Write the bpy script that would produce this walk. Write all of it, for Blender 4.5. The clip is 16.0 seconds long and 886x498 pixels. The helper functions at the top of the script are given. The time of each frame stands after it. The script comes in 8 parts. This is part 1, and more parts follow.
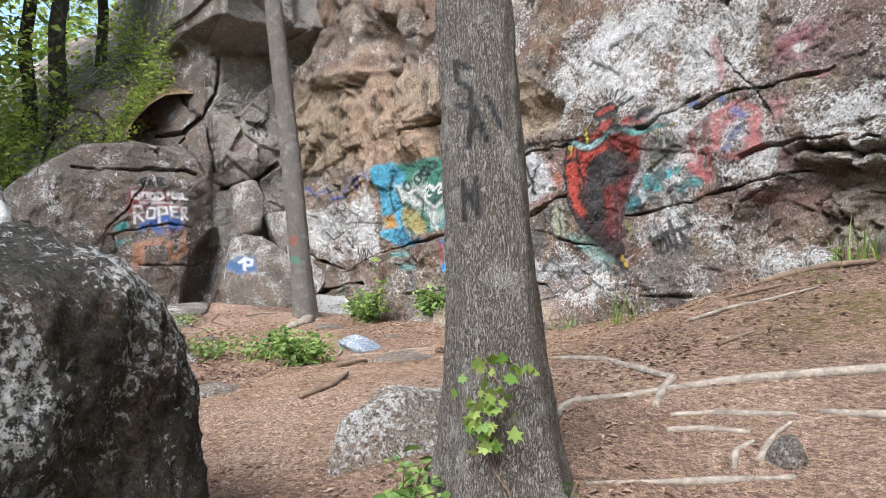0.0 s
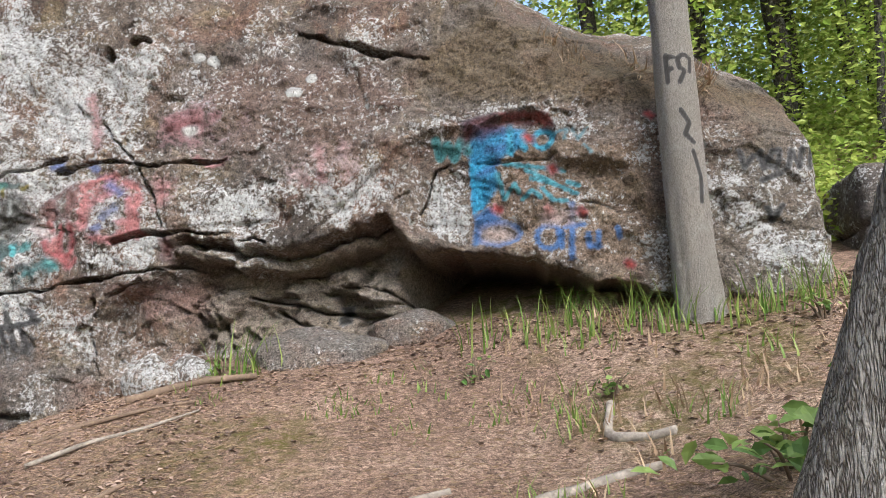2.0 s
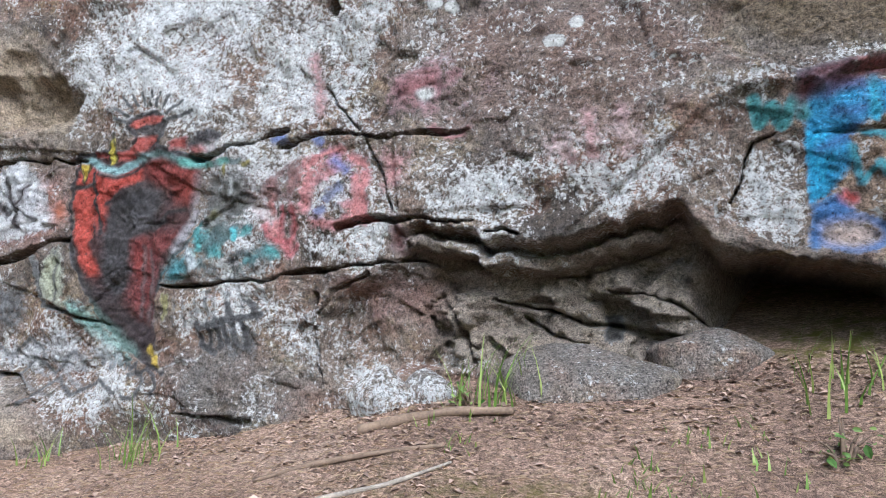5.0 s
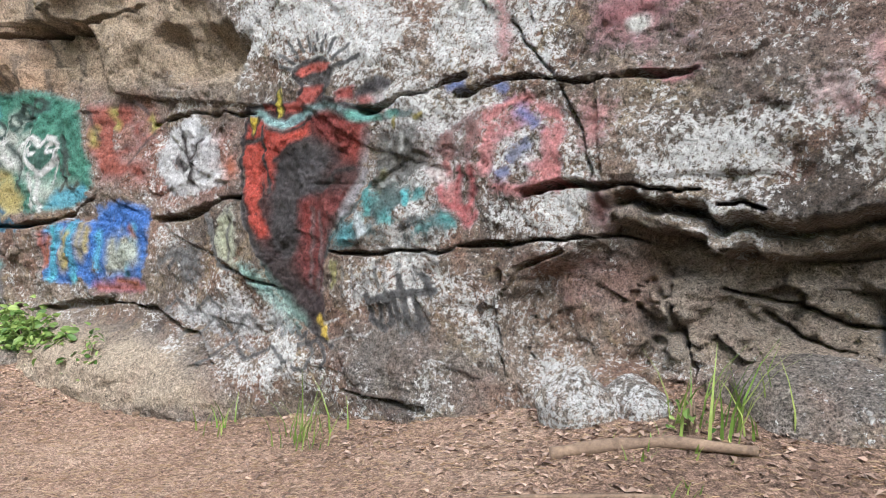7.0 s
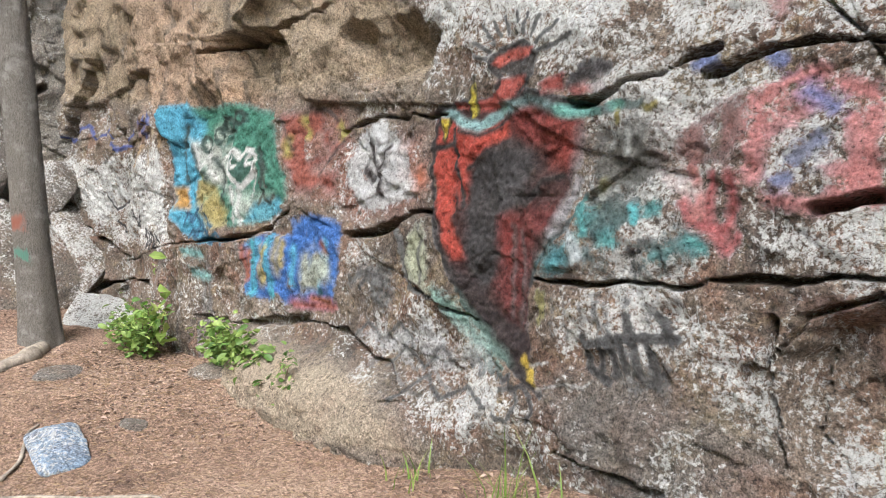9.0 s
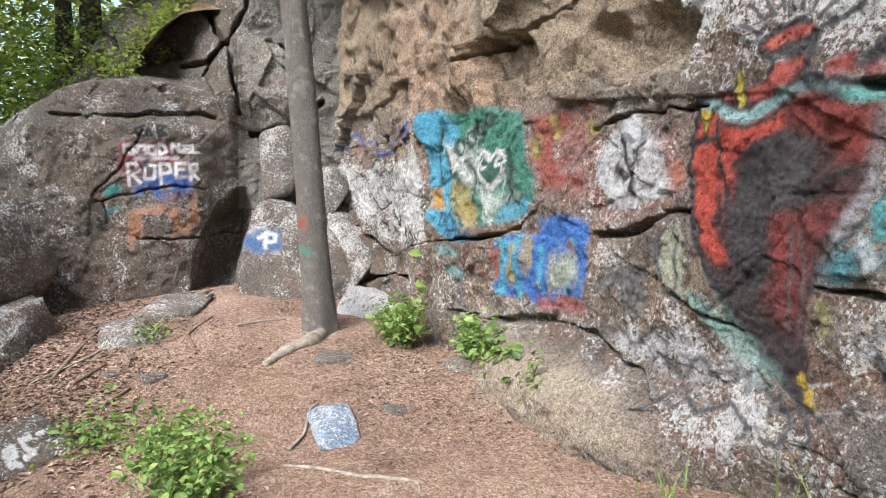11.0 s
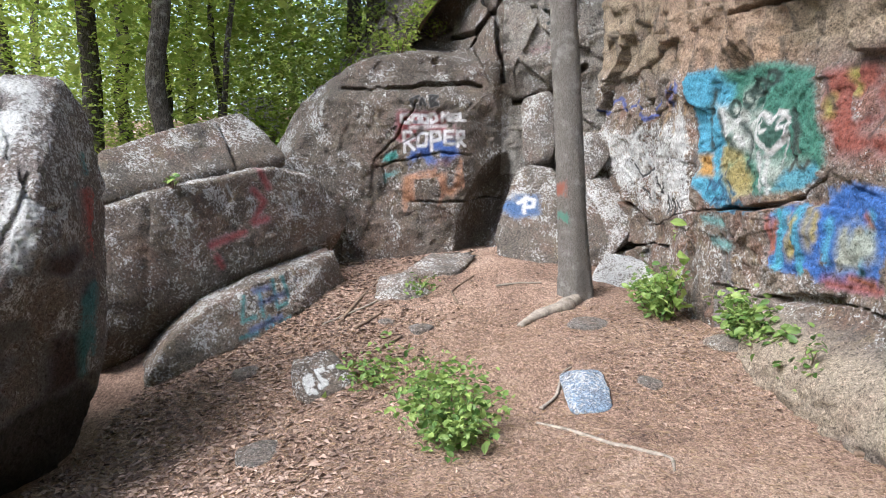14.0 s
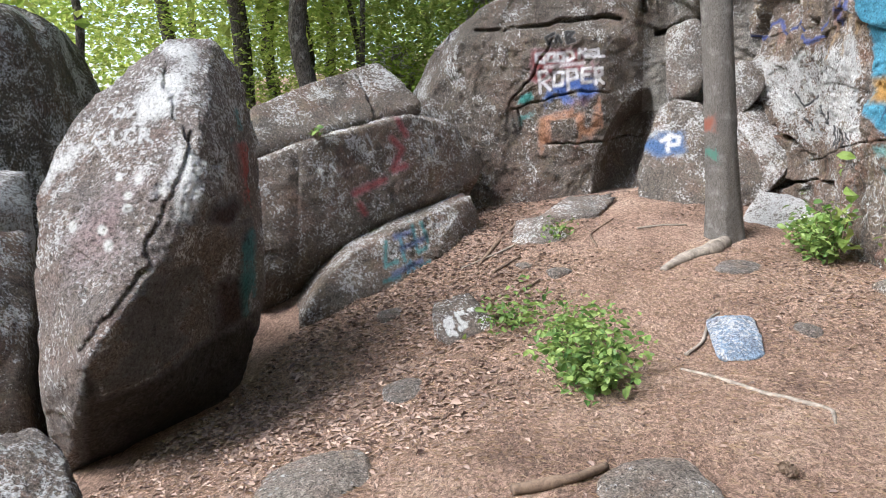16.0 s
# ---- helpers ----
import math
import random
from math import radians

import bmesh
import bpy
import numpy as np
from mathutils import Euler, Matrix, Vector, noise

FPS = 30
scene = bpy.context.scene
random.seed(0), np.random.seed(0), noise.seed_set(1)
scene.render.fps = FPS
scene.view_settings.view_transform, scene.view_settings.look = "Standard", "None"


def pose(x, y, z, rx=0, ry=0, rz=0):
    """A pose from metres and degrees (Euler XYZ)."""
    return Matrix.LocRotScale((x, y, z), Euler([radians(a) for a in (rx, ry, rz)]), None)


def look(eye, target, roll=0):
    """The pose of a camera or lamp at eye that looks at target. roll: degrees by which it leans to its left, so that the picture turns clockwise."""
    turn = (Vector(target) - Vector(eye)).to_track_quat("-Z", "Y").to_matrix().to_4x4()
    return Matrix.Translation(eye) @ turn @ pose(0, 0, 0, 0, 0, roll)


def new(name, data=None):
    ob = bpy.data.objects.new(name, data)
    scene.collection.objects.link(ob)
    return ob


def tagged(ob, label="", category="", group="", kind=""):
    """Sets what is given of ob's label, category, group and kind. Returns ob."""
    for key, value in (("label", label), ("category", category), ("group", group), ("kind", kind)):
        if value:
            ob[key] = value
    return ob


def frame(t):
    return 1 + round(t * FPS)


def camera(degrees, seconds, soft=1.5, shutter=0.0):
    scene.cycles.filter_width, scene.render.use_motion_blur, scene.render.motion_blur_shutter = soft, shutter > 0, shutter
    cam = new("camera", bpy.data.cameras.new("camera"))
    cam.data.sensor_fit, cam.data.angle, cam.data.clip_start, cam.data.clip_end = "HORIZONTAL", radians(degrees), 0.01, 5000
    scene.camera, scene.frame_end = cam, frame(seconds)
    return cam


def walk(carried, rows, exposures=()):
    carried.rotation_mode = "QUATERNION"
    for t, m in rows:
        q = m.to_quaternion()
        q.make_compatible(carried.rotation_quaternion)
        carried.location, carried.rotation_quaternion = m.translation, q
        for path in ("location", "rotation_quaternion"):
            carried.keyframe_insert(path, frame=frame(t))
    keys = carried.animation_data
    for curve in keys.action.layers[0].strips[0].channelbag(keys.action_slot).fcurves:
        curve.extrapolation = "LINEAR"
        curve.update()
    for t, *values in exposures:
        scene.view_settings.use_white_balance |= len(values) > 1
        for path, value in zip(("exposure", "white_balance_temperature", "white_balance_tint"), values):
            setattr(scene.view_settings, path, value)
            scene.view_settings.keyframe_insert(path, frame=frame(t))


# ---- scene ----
cam = camera(65.6, 16.0, soft=0.8)
PATH = [
    (0, (0.131, 0.26, 1.501), (-1.573, 1.298, 1.635), -1.5),
    (0.5, (-0.221, 0.424, 1.481), (-1.661, 1.792, 1.714), -0.5),
    (1, (-0.399, 0.537, 1.577), (-1.51, 2.185, 1.794), -0.5),
    (1.5, (-0.469, 0.741, 1.627), (-1.204, 2.583, 1.886), -0.1),
    (2, (-0.571, 0.998, 1.736), (-0.816, 2.96, 2.039), -2.1),
    (2.5, (-0.566, 1.103, 1.807), (-0.464, 3.071, 2.149), -2.0),
    (3, (-0.653, 1.16, 1.833), (-0.456, 3.121, 2.172), -1.9),
    (3.5, (-0.833, 1.331, 1.905), (-0.707, 3.305, 2.2), -1.9),
    (4, (-0.951, 1.487, 2.047), (-1.196, 3.458, 2.282), -2.1),
    (4.5, (-1.021, 1.604, 2.117), (-1.565, 3.522, 2.284), -1.7),
    (5, (-1.308, 1.836, 2.096), (-2.055, 3.682, 2.279), 1.2),
    (5.2, (-1.377, 1.876, 2.074), (-2.145, 3.709, 2.294), 2.3),
    (7.3, (-1.812, 2.466, 2.408), (-3.063, 4.025, 2.352), 1.1),
    (7.5, (-1.878, 2.541, 2.427), (-3.187, 4.053, 2.387), 0.4),
    (8, (-2.009, 2.678, 2.46), (-3.431, 4.079, 2.344), 1.2),
    (8.5, (-2.193, 2.787, 2.471), (-3.689, 4.112, 2.404), 0.9),
    (9, (-2.312, 2.874, 2.536), (-3.888, 4.102, 2.432), 1.2),
    (9.5, (-2.347, 2.838, 2.569), (-4.027, 3.921, 2.496), 1.7),
    (10, (-2.38, 2.841, 2.567), (-4.14, 3.786, 2.474), 0.6),
    (10.2, (-2.381, 2.882, 2.574), (-4.178, 3.753, 2.472), 0.5),
    (12.5, (-2.351, 2.839, 2.569), (-4.328, 3.085, 2.403), 0.5),
    (13, (-2.351, 2.839, 2.569), (-4.338, 2.962, 2.382), 0.9),
    (13.5, (-2.351, 2.839, 2.569), (-4.338, 2.84, 2.34), 1.0),
    (14, (-2.351, 2.839, 2.569), (-4.335, 2.727, 2.337), 0.6),
    (14.5, (-2.352, 2.839, 2.569), (-4.324, 2.614, 2.321), -0.0),
    (15, (-2.353, 2.839, 2.569), (-4.306, 2.515, 2.289), -0.7),
    (15.5, (-2.353, 2.839, 2.569), (-4.283, 2.426, 2.244), -1.2),
    (16, (-2.353, 2.839, 2.569), (-4.25, 2.338, 2.182), -2.1),
]
walk(cam, [(t, look(eye, target, roll)) for t, eye, target, roll in PATH], [(0.0, 1.57, 6150, 11), (3.0, 1.63, 6420, 10), (5.0, 1.68, 5650, 9), (7.5, 1.68, 6350, 10), (9.0, 1.68, 6450, 9), (12.5, 1.72, 6150, 11), (16.0, 1.68, 6150, 11)])

# ---- world and light ----
world = bpy.data.worlds.new("sky")
scene.world = world
world.use_nodes = True
wn = world.node_tree.nodes
sky = wn.new("ShaderNodeTexSky")
sky.sky_type, sky.sun_disc = "NISHITA", False
sky.sun_elevation, sky.sun_rotation = radians(52), radians(143)
sky.air_density, sky.dust_density, sky.ozone_density = 1.0, 3.0, 1.5
wn["Background"].inputs["Strength"].default_value = 0.15
world.node_tree.links.new(sky.outputs[0], wn["Background"].inputs["Color"])
sun = new("sun", bpy.data.lights.new("sun", "SUN"))
sun.data.energy, sun.data.angle, sun.data.color = 2.2, radians(35), (0.97, 0.98, 1.0)
sun.matrix_world = look((4, -9, 16), (-5, 3, 0))


# ---- noise on arrays ----
def lattice(ix, iy, iz, seed):
    h = (ix * 374761393 + iy * 668265263 + iz * 2147483647 + seed * 1274126177) & 0xFFFFFFFF
    h = ((h ^ (h >> 13)) * 1274126177) & 0xFFFFFFFF
    return ((h ^ (h >> 16)) & 0xFFFF) / 65535.0


def vnoise(x, y, z=None, seed=0):
    """Smooth value noise in -1..1."""
    x, y = np.asarray(x, float), np.asarray(y, float)
    z = np.zeros_like(x) if z is None else np.asarray(z, float)
    ix, iy, iz = np.floor(x).astype(np.int64), np.floor(y).astype(np.int64), np.floor(z).astype(np.int64)
    fx, fy, fz = x - ix, y - iy, z - iz
    fx, fy, fz = fx * fx * (3 - 2 * fx), fy * fy * (3 - 2 * fy), fz * fz * (3 - 2 * fz)
    out = 0
    for a, wa in ((0, 1 - fx), (1, fx)):
        for b, wb in ((0, 1 - fy), (1, fy)):
            for c, wc in ((0, 1 - fz), (1, fz)):
                out = out + wa * wb * wc * lattice(ix + a, iy + b, iz + c, seed)
    return 2 * out - 1


def fbm(x, y, z=None, octaves=4, seed=0, gain=0.5):
    total, amp, k = 0, 1.0, 1.0
    for n in range(octaves):
        total = total + amp * vnoise(x * k, y * k, None if z is None else z * k, seed + 17 * n)
        amp, k = amp * gain, k * 2.03
    return total


def facets(x, y, seed=0):
    """Broken-rock relief: each cell of a jittered lattice is its own tilted plane. Returns relief and distance to the cell's edge."""
    ix, iy = np.floor(x).astype(np.int64), np.floor(y).astype(np.int64)
    best, second, relief = np.full(np.shape(x), 9.0), np.full(np.shape(x), 9.0), np.zeros(np.shape(x))
    for a in (-1, 0, 1):
        for b in (-1, 0, 1):
            cx, cy = ix + a, iy + b
            zero = np.zeros_like(cx)
            px, py = cx + lattice(cx, cy, zero, seed), cy + lattice(cx, cy, zero + 1, seed)
            d = np.hypot(x - px, y - py)
            tx, ty = lattice(cx, cy, zero + 2, seed) - 0.5, lattice(cx, cy, zero + 3, seed) - 0.5
            plane = tx * (x - px) + ty * (y - py) + 0.7 * (lattice(cx, cy, zero + 4, seed) - 0.5)
            near = d < best
            second = np.where(near, best, np.minimum(second, d))
            relief = np.where(near, plane, relief)
            best = np.where(near, d, best)
    return relief, second - best


def ramp(v, a, b):
    t = np.clip((v - a) / (b - a), 0, 1)
    return t * t * (3 - 2 * t)


def along(x, points):
    xs, zs = zip(*points)
    return np.interp(x, xs, zs)


def off_line(x, z, points):
    """Distance from an open line of points."""
    best = np.full(np.shape(x), 99.0)
    for (ax, az), (bx, bz) in zip(points[:-1], points[1:]):
        dx, dz = bx - ax, bz - az
        t = np.clip(((x - ax) * dx + (z - az) * dz) / (dx * dx + dz * dz + 1e-9), 0, 1)
        best = np.minimum(best, np.hypot(x - ax - t * dx, z - az - t * dz))
    return best


def inside(x, z, points):
    """Signed distance to a closed outline: positive inside."""
    hit = np.zeros(np.shape(x), bool)
    for (ax, az), (bx, bz) in zip(points, points[1:] + points[:1]):
        hit ^= ((az > z) != (bz > z)) & (x < (bx - ax) * (z - az) / (bz - az + 1e-12) + ax)
    d = off_line(x, z, points + points[:1])
    return np.where(hit, d, -d)


# ---- materials ----
def material(name):
    m = bpy.data.materials.new(name)
    m.use_nodes = True
    nodes, links = m.node_tree.nodes, m.node_tree.links
    return m, nodes, links, nodes["Principled BSDF"]


def node(nodes, kind, **inputs):
    n = nodes.new(kind)
    for key, value in inputs.items():
        n.inputs[key.replace("_", " ")].default_value = value
    return n


def noise_node(nodes, links, coord, scale, detail=6.0, rough=0.6, distort=0.0):
    n = node(nodes, "ShaderNodeTexNoise", Scale=scale, Detail=detail, Roughness=rough, Distortion=distort)
    links.new(coord, n.inputs["Vector"])
    return n.outputs["Fac"]


def steps(nodes, links, fac, stops):
    r = nodes.new("ShaderNodeValToRGB")
    links.new(fac, r.inputs["Fac"])
    el = r.color_ramp.elements
    while len(el) < len(stops):
        el.new(0.5)
    for e, (pos, col) in zip(el, stops):
        e.position = pos
        e.color = (*col, 1) if len(col) == 3 else col
    return r.outputs["Color"]


def grey(a):
    return (a, a, a)


def blend(nodes, links, fac, a, b, mode="MIX"):
    m = nodes.new("ShaderNodeMix")
    m.data_type, m.blend_type = "RGBA", mode
    for value, key in ((fac, 0), (a, 6), (b, 7)):
        if isinstance(value, (int, float)):
            m.inputs[key].default_value = value
        elif isinstance(value, tuple):
            m.inputs[key].default_value = (*value, 1)
        else:
            links.new(value, m.inputs[key])
    return m.outputs[2]


def maths(nodes, links, op, a, b=0.0, clamp=False):
    m = nodes.new("ShaderNodeMath")
    m.operation, m.use_clamp = op, clamp
    for value, key in ((a, 0), (b, 1)):
        if isinstance(value, (int, float)):
            m.inputs[key].default_value = value
        else:
            links.new(value, m.inputs[key])
    return m.outputs[0]


def bumped(nodes, links, bsdf, height, strength, distance):
    b = node(nodes, "ShaderNodeBump", Strength=strength, Distance=distance)
    links.new(height, b.inputs["Height"])
    links.new(b.outputs[0], bsdf.inputs["Normal"])


def rock_material(name, dark, light, lichen, lichen_amount):
    """Weathered sandstone: mottled ground, pale crusts of lichen, black specks and pits, over which lie the stain and paint layers of the mesh."""
    m, nodes, links, bsdf = material(name)
    co = nodes.new("ShaderNodeTexCoord").outputs["Object"]
    base = steps(nodes, links, noise_node(nodes, links, co, 1.3, 8, 0.7, 0.4), [(0.34, dark), (0.66, light)])
    # rusty and ochre patches in the stone
    rust = steps(nodes, links, noise_node(nodes, links, co, 1.9, 9, 0.72, 0.6), [(0.48, grey(0)), (0.6, grey(0.7))])
    base = blend(nodes, links, rust, base, (0.23, 0.125, 0.085))
    ochre = steps(nodes, links, noise_node(nodes, links, co, 3.1, 9, 0.75, 0.9), [(0.53, grey(0)), (0.64, grey(0.6))])
    base = blend(nodes, links, ochre, base, (0.33, 0.255, 0.15))
    grain = noise_node(nodes, links, co, 34, 6, 0.8)
    fine = noise_node(nodes, links, co, 105, 4, 0.75)
    layer = nodes.new("ShaderNodeAttribute")
    layer.attribute_name = "stain"
    soft = maths(nodes, links, "MULTIPLY", layer.outputs["Alpha"], steps(nodes, links, noise_node(nodes, links, co, 4.5, 8, 0.75), [(0.3, grey(0.5)), (0.6, grey(1.0))]), True)
    base = blend(nodes, links, soft, base, layer.outputs["Color"])
    base = blend(nodes, links, 1.0, base, steps(nodes, links, grain, [(0.32, grey(0.24)), (0.5, grey(0.5)), (0.68, grey(0.72))]), "OVERLAY")
    base = blend(nodes, links, 0.95, base, steps(nodes, links, fine, [(0.36, grey(0.2)), (0.64, grey(0.8))]), "OVERLAY")
    # crusts of lichen: large islands broken up by small ones, and a scatter of pale dots
    more = nodes.new("ShaderNodeAttribute")
    more.attribute_name = "crust"
    big = noise_node(nodes, links, co, 2.6, 6, 0.7, 0.3)
    small = noise_node(nodes, links, co, 17, 10, 0.9, 0.3)
    tiny = noise_node(nodes, links, co, 40, 3, 0.7, 0.2)
    crust = maths(nodes, links, "ADD", maths(nodes, links, "MULTIPLY", big, 0.54), maths(nodes, links, "MULTIPLY", small, 0.66))
    crust = maths(nodes, links, "ADD", crust, maths(nodes, links, "MULTIPLY", tiny, 0.5))
    crust = maths(nodes, links, "ADD", crust, maths(nodes, links, "MULTIPLY", more.outputs["Fac"], 1.1))
    mask = steps(nodes, links, maths(nodes, links, "MULTIPLY", crust, 0.85), [(0.742 - lichen_amount, grey(0)), (0.758 - lichen_amount, grey(0.8)), (0.84 - lichen_amount, grey(1.0))])
    mask = maths(nodes, links, "MULTIPLY", mask, steps(nodes, links, noise_node(nodes, links, co, 62, 5, 0.8), [(0.40, grey(0.05)), (0.47, grey(1.0))]))
    pale = blend(nodes, links, 0.9, lichen, steps(nodes, links, fine, [(0.32, grey(0.2)), (0.6, grey(0.62))]), "OVERLAY")
    base = blend(nodes, links, mask, base, pale)
    dots = node(nodes, "ShaderNodeTexVoronoi", Scale=19.0)
    links.new(co, dots.inputs["Vector"])
    spot = maths(nodes, links, "MULTIPLY", steps(nodes, links, dots.outputs["Distance"], [(0.16, grey(1)), (0.24, grey(0))]), steps(nodes, links, maths(nodes, links, "ADD", big, more.outputs["Fac"]), [(0.46, grey(0)), (0.6, grey(0.75))]))
    base = blend(nodes, links, spot, base, lichen)
    # black specks and pits
    pits = steps(nodes, links, noise_node(nodes, links, co, 24, 8, 0.85, 0.5), [(0.36, grey(0.9)), (0.42, grey(0))])
    base = blend(nodes, links, pits, base, (0.022, 0.02, 0.018))
    paint = nodes.new("ShaderNodeAttribute")
    paint.attribute_name = "paint"
    worn = maths(nodes, links, "ADD", maths(nodes, links, "MULTIPLY", small, 0.55), maths(nodes, links, "MULTIPLY", grain, 0.45))
    edge = maths(nodes, links, "ADD", paint.outputs["Alpha"], maths(nodes, links, "MULTIPLY", maths(nodes, links, "SUBTRACT", worn, 0.5), 1.9))
    cover = steps(nodes, links, edge, [(0.26, grey(0)), (0.5, grey(0.92))])
    coat = blend(nodes, links, 0.8, paint.outputs["Color"], steps(nodes, links, grain, [(0.32, grey(0.25)), (0.68, grey(0.68))]), "OVERLAY")
    coat = blend(nodes, links, 0.5, coat, steps(nodes, links, fine, [(0.35, grey(0.3)), (0.65, grey(0.7))]), "OVERLAY")
    base = blend(nodes, links, cover, base, coat)
    # grit and pocks that show through paint and lichen alike
    pock = noise_node(nodes, links, co, 52, 5, 0.75, 0.3)
    base = blend(nodes, links, 1.0, base, steps(nodes, links, pock, [(0.36, grey(0.24)), (0.45, grey(0.5)), (0.55, grey(0.57)), (0.66, grey(0.8))]), "OVERLAY")
    base = blend(nodes, links, steps(nodes, links, pock, [(0.33, grey(0.75)), (0.39, grey(0))]), base, (0.03, 0.027, 0.024))
    links.new(base, bsdf.inputs["Base Color"])
    bsdf.inputs["Roughness"].default_value = 0.88
    bsdf.inputs["Specular IOR Level"].default_value = 0.3
    relief = maths(nodes, links, "ADD", maths(nodes, links, "MULTIPLY", small, 0.8), maths(nodes, links, "MULTIPLY", grain, 0.6))
    relief = maths(nodes, links, "ADD", relief, maths(nodes, links, "MULTIPLY", fine, 0.35))
    relief = maths(nodes, links, "ADD", relief, maths(nodes, links, "MULTIPLY", pock, 0.7))
    bumped(nodes, links, bsdf, relief, 1.0, 0.045)
    return m


CLIFF = rock_material("weathered sandstone", (0.085, 0.068, 0.056), (0.29, 0.225, 0.175), (0.655, 0.655, 0.635), -0.026)


def soil_material():
    m, nodes, links, bsdf = material("needle-strewn soil")
    co = nodes.new("ShaderNodeTexCoord").outputs["Object"]
    base = steps(nodes, links, noise_node(nodes, links, co, 0.9, 8, 0.65, 0.5), [(0.3, (0.20, 0.13, 0.098)), (0.5, (0.345, 0.23, 0.17)), (0.72, (0.49, 0.355, 0.27))])
    stretch = node(nodes, "ShaderNodeMapping")
    stretch.inputs["Scale"].default_value = (1, 1.5, 1)
    stretch.inputs["Rotation"].default_value = (0, 0, 0.7)
    links.new(co, stretch.inputs["Vector"])
    needles = noise_node(nodes, links, stretch.outputs[0], 34, 6, 0.8, 1.5)
    base = blend(nodes, links, 0.85, base, steps(nodes, links, needles, [(0.34, grey(0.12)), (0.5, grey(0.5)), (0.64, grey(0.8))]), "OVERLAY")
    bits = noise_node(nodes, links, co, 70, 4, 0.8)
    base = blend(nodes, links, steps(nodes, links, bits, [(0.6, grey(0)), (0.66, grey(0.85))]), base, (0.5, 0.38, 0.29))
    base = blend(nodes, links, steps(nodes, links, bits, [(0.34, grey(0.85)), (0.42, grey(0))]), base, (0.05, 0.033, 0.024))
    crumbs = noise_node(nodes, links, co, 150, 4, 0.8)
    base = blend(nodes, links, 0.9, base, steps(nodes, links, crumbs, [(0.36, grey(0.18)), (0.64, grey(0.82))]), "OVERLAY")
    shreds = node(nodes, "ShaderNodeTexVoronoi", Scale=46.0)
    links.new(stretch.outputs[0], shreds.inputs["Vector"])
    flake = steps(nodes, links, shreds.outputs["Color"], [(0.25, grey(0.22)), (0.5, grey(0.5)), (0.78, grey(0.78))])
    base = blend(nodes, links, 0.55, base, flake, "OVERLAY")
    green = nodes.new("ShaderNodeAttribute")
    green.attribute_name = "moss"
    patch = maths(nodes, links, "MULTIPLY", green.outputs["Fac"], steps(nodes, links, noise_node(nodes, links, co, 9, 6, 0.75), [(0.42, grey(0)), (0.6, grey(1))]), True)
    base = blend(nodes, links, patch, base, blend(nodes, links, needles, (0.09, 0.085, 0.02), (0.2, 0.17, 0.045)))
    links.new(base, bsdf.inputs["Base Color"])
    bsdf.inputs["Roughness"].default_value = 0.95
    bsdf.inputs["Specular IOR Level"].default_value = 0.15
    bumped(nodes, links, bsdf, maths(nodes, links, "ADD", needles, bits), 1.0, 0.03)
    return m


SOIL = soil_material()


def bark_material(name, dark, light, fineness=1.0, crack=0.16, long=0.13):
    """Bark of long plates parted by dark furrows, with pale blotches and the paint layer of the mesh."""
    m, nodes, links, bsdf = material(name)
    co = nodes.new("ShaderNodeTexCoord").outputs["Object"]
    stretch = node(nodes, "ShaderNodeMapping")
    stretch.inputs["Scale"].default_value = (1, 1, long)
    links.new(co, stretch.inputs["Vector"])
    warp = node(nodes, "ShaderNodeTexNoise", Scale=26.0 * fineness, Detail=4.0)
    links.new(stretch.outputs[0], warp.inputs["Vector"])
    moved = nodes.new("ShaderNodeMix")
    moved.data_type = "VECTOR"
    moved.inputs[0].default_value = 0.1
    links.new(stretch.outputs[0], moved.inputs[4])
    links.new(warp.outputs["Color"], moved.inputs[5])
    cell = node(nodes, "ShaderNodeTexVoronoi", Scale=78.0 * fineness)
    cell.feature = "DISTANCE_TO_EDGE"
    links.new(moved.outputs[1], cell.inputs["Vector"])
    ridge = noise_node(nodes, links, stretch.outputs[0], 95 * fineness, 6, 0.75, 0.4)
    plate = steps(nodes, links, cell.outputs["Distance"], [(0.0, grey(0.25)), (crack, grey(0.8)), (0.5, grey(1))])
    height = maths(nodes, links, "MULTIPLY", plate, maths(nodes, links, "ADD", ridge, 0.35))
    base = steps(nodes, links, height, [(0.22, dark), (0.5, tuple(0.5 * (a + b) for a, b in zip(dark, light))), (0.85, light)])
    spots = noise_node(nodes, links, co, 7, 8, 0.75)
    base = blend(nodes, links, steps(nodes, links, spots, [(0.52, grey(0)), (0.64, grey(0.4))]), base, (0.46, 0.45, 0.41))
    base = blend(nodes, links, 0.6, base, steps(nodes, links, noise_node(nodes, links, co, 150, 3), [(0.3, grey(0.3)), (0.7, grey(0.7))]), "OVERLAY")
    paint = nodes.new("ShaderNodeAttribute")
    paint.attribute_name = "paint"
    edge = maths(nodes, links, "ADD", paint.outputs["Alpha"], maths(nodes, links, "MULTIPLY", maths(nodes, links, "SUBTRACT", ridge, 0.5), 0.8))
    base = blend(nodes, links, steps(nodes, links, edge, [(0.42, grey(0)), (0.58, grey(0.85))]), base, paint.outputs["Color"])
    links.new(base, bsdf.inputs["Base Color"])
    bsdf.inputs["Roughness"].default_value = 0.92
    bsdf.inputs["Specular IOR Level"].default_value = 0.2
    bumped(nodes, links, bsdf, height, 1.0, 0.018)
    return m


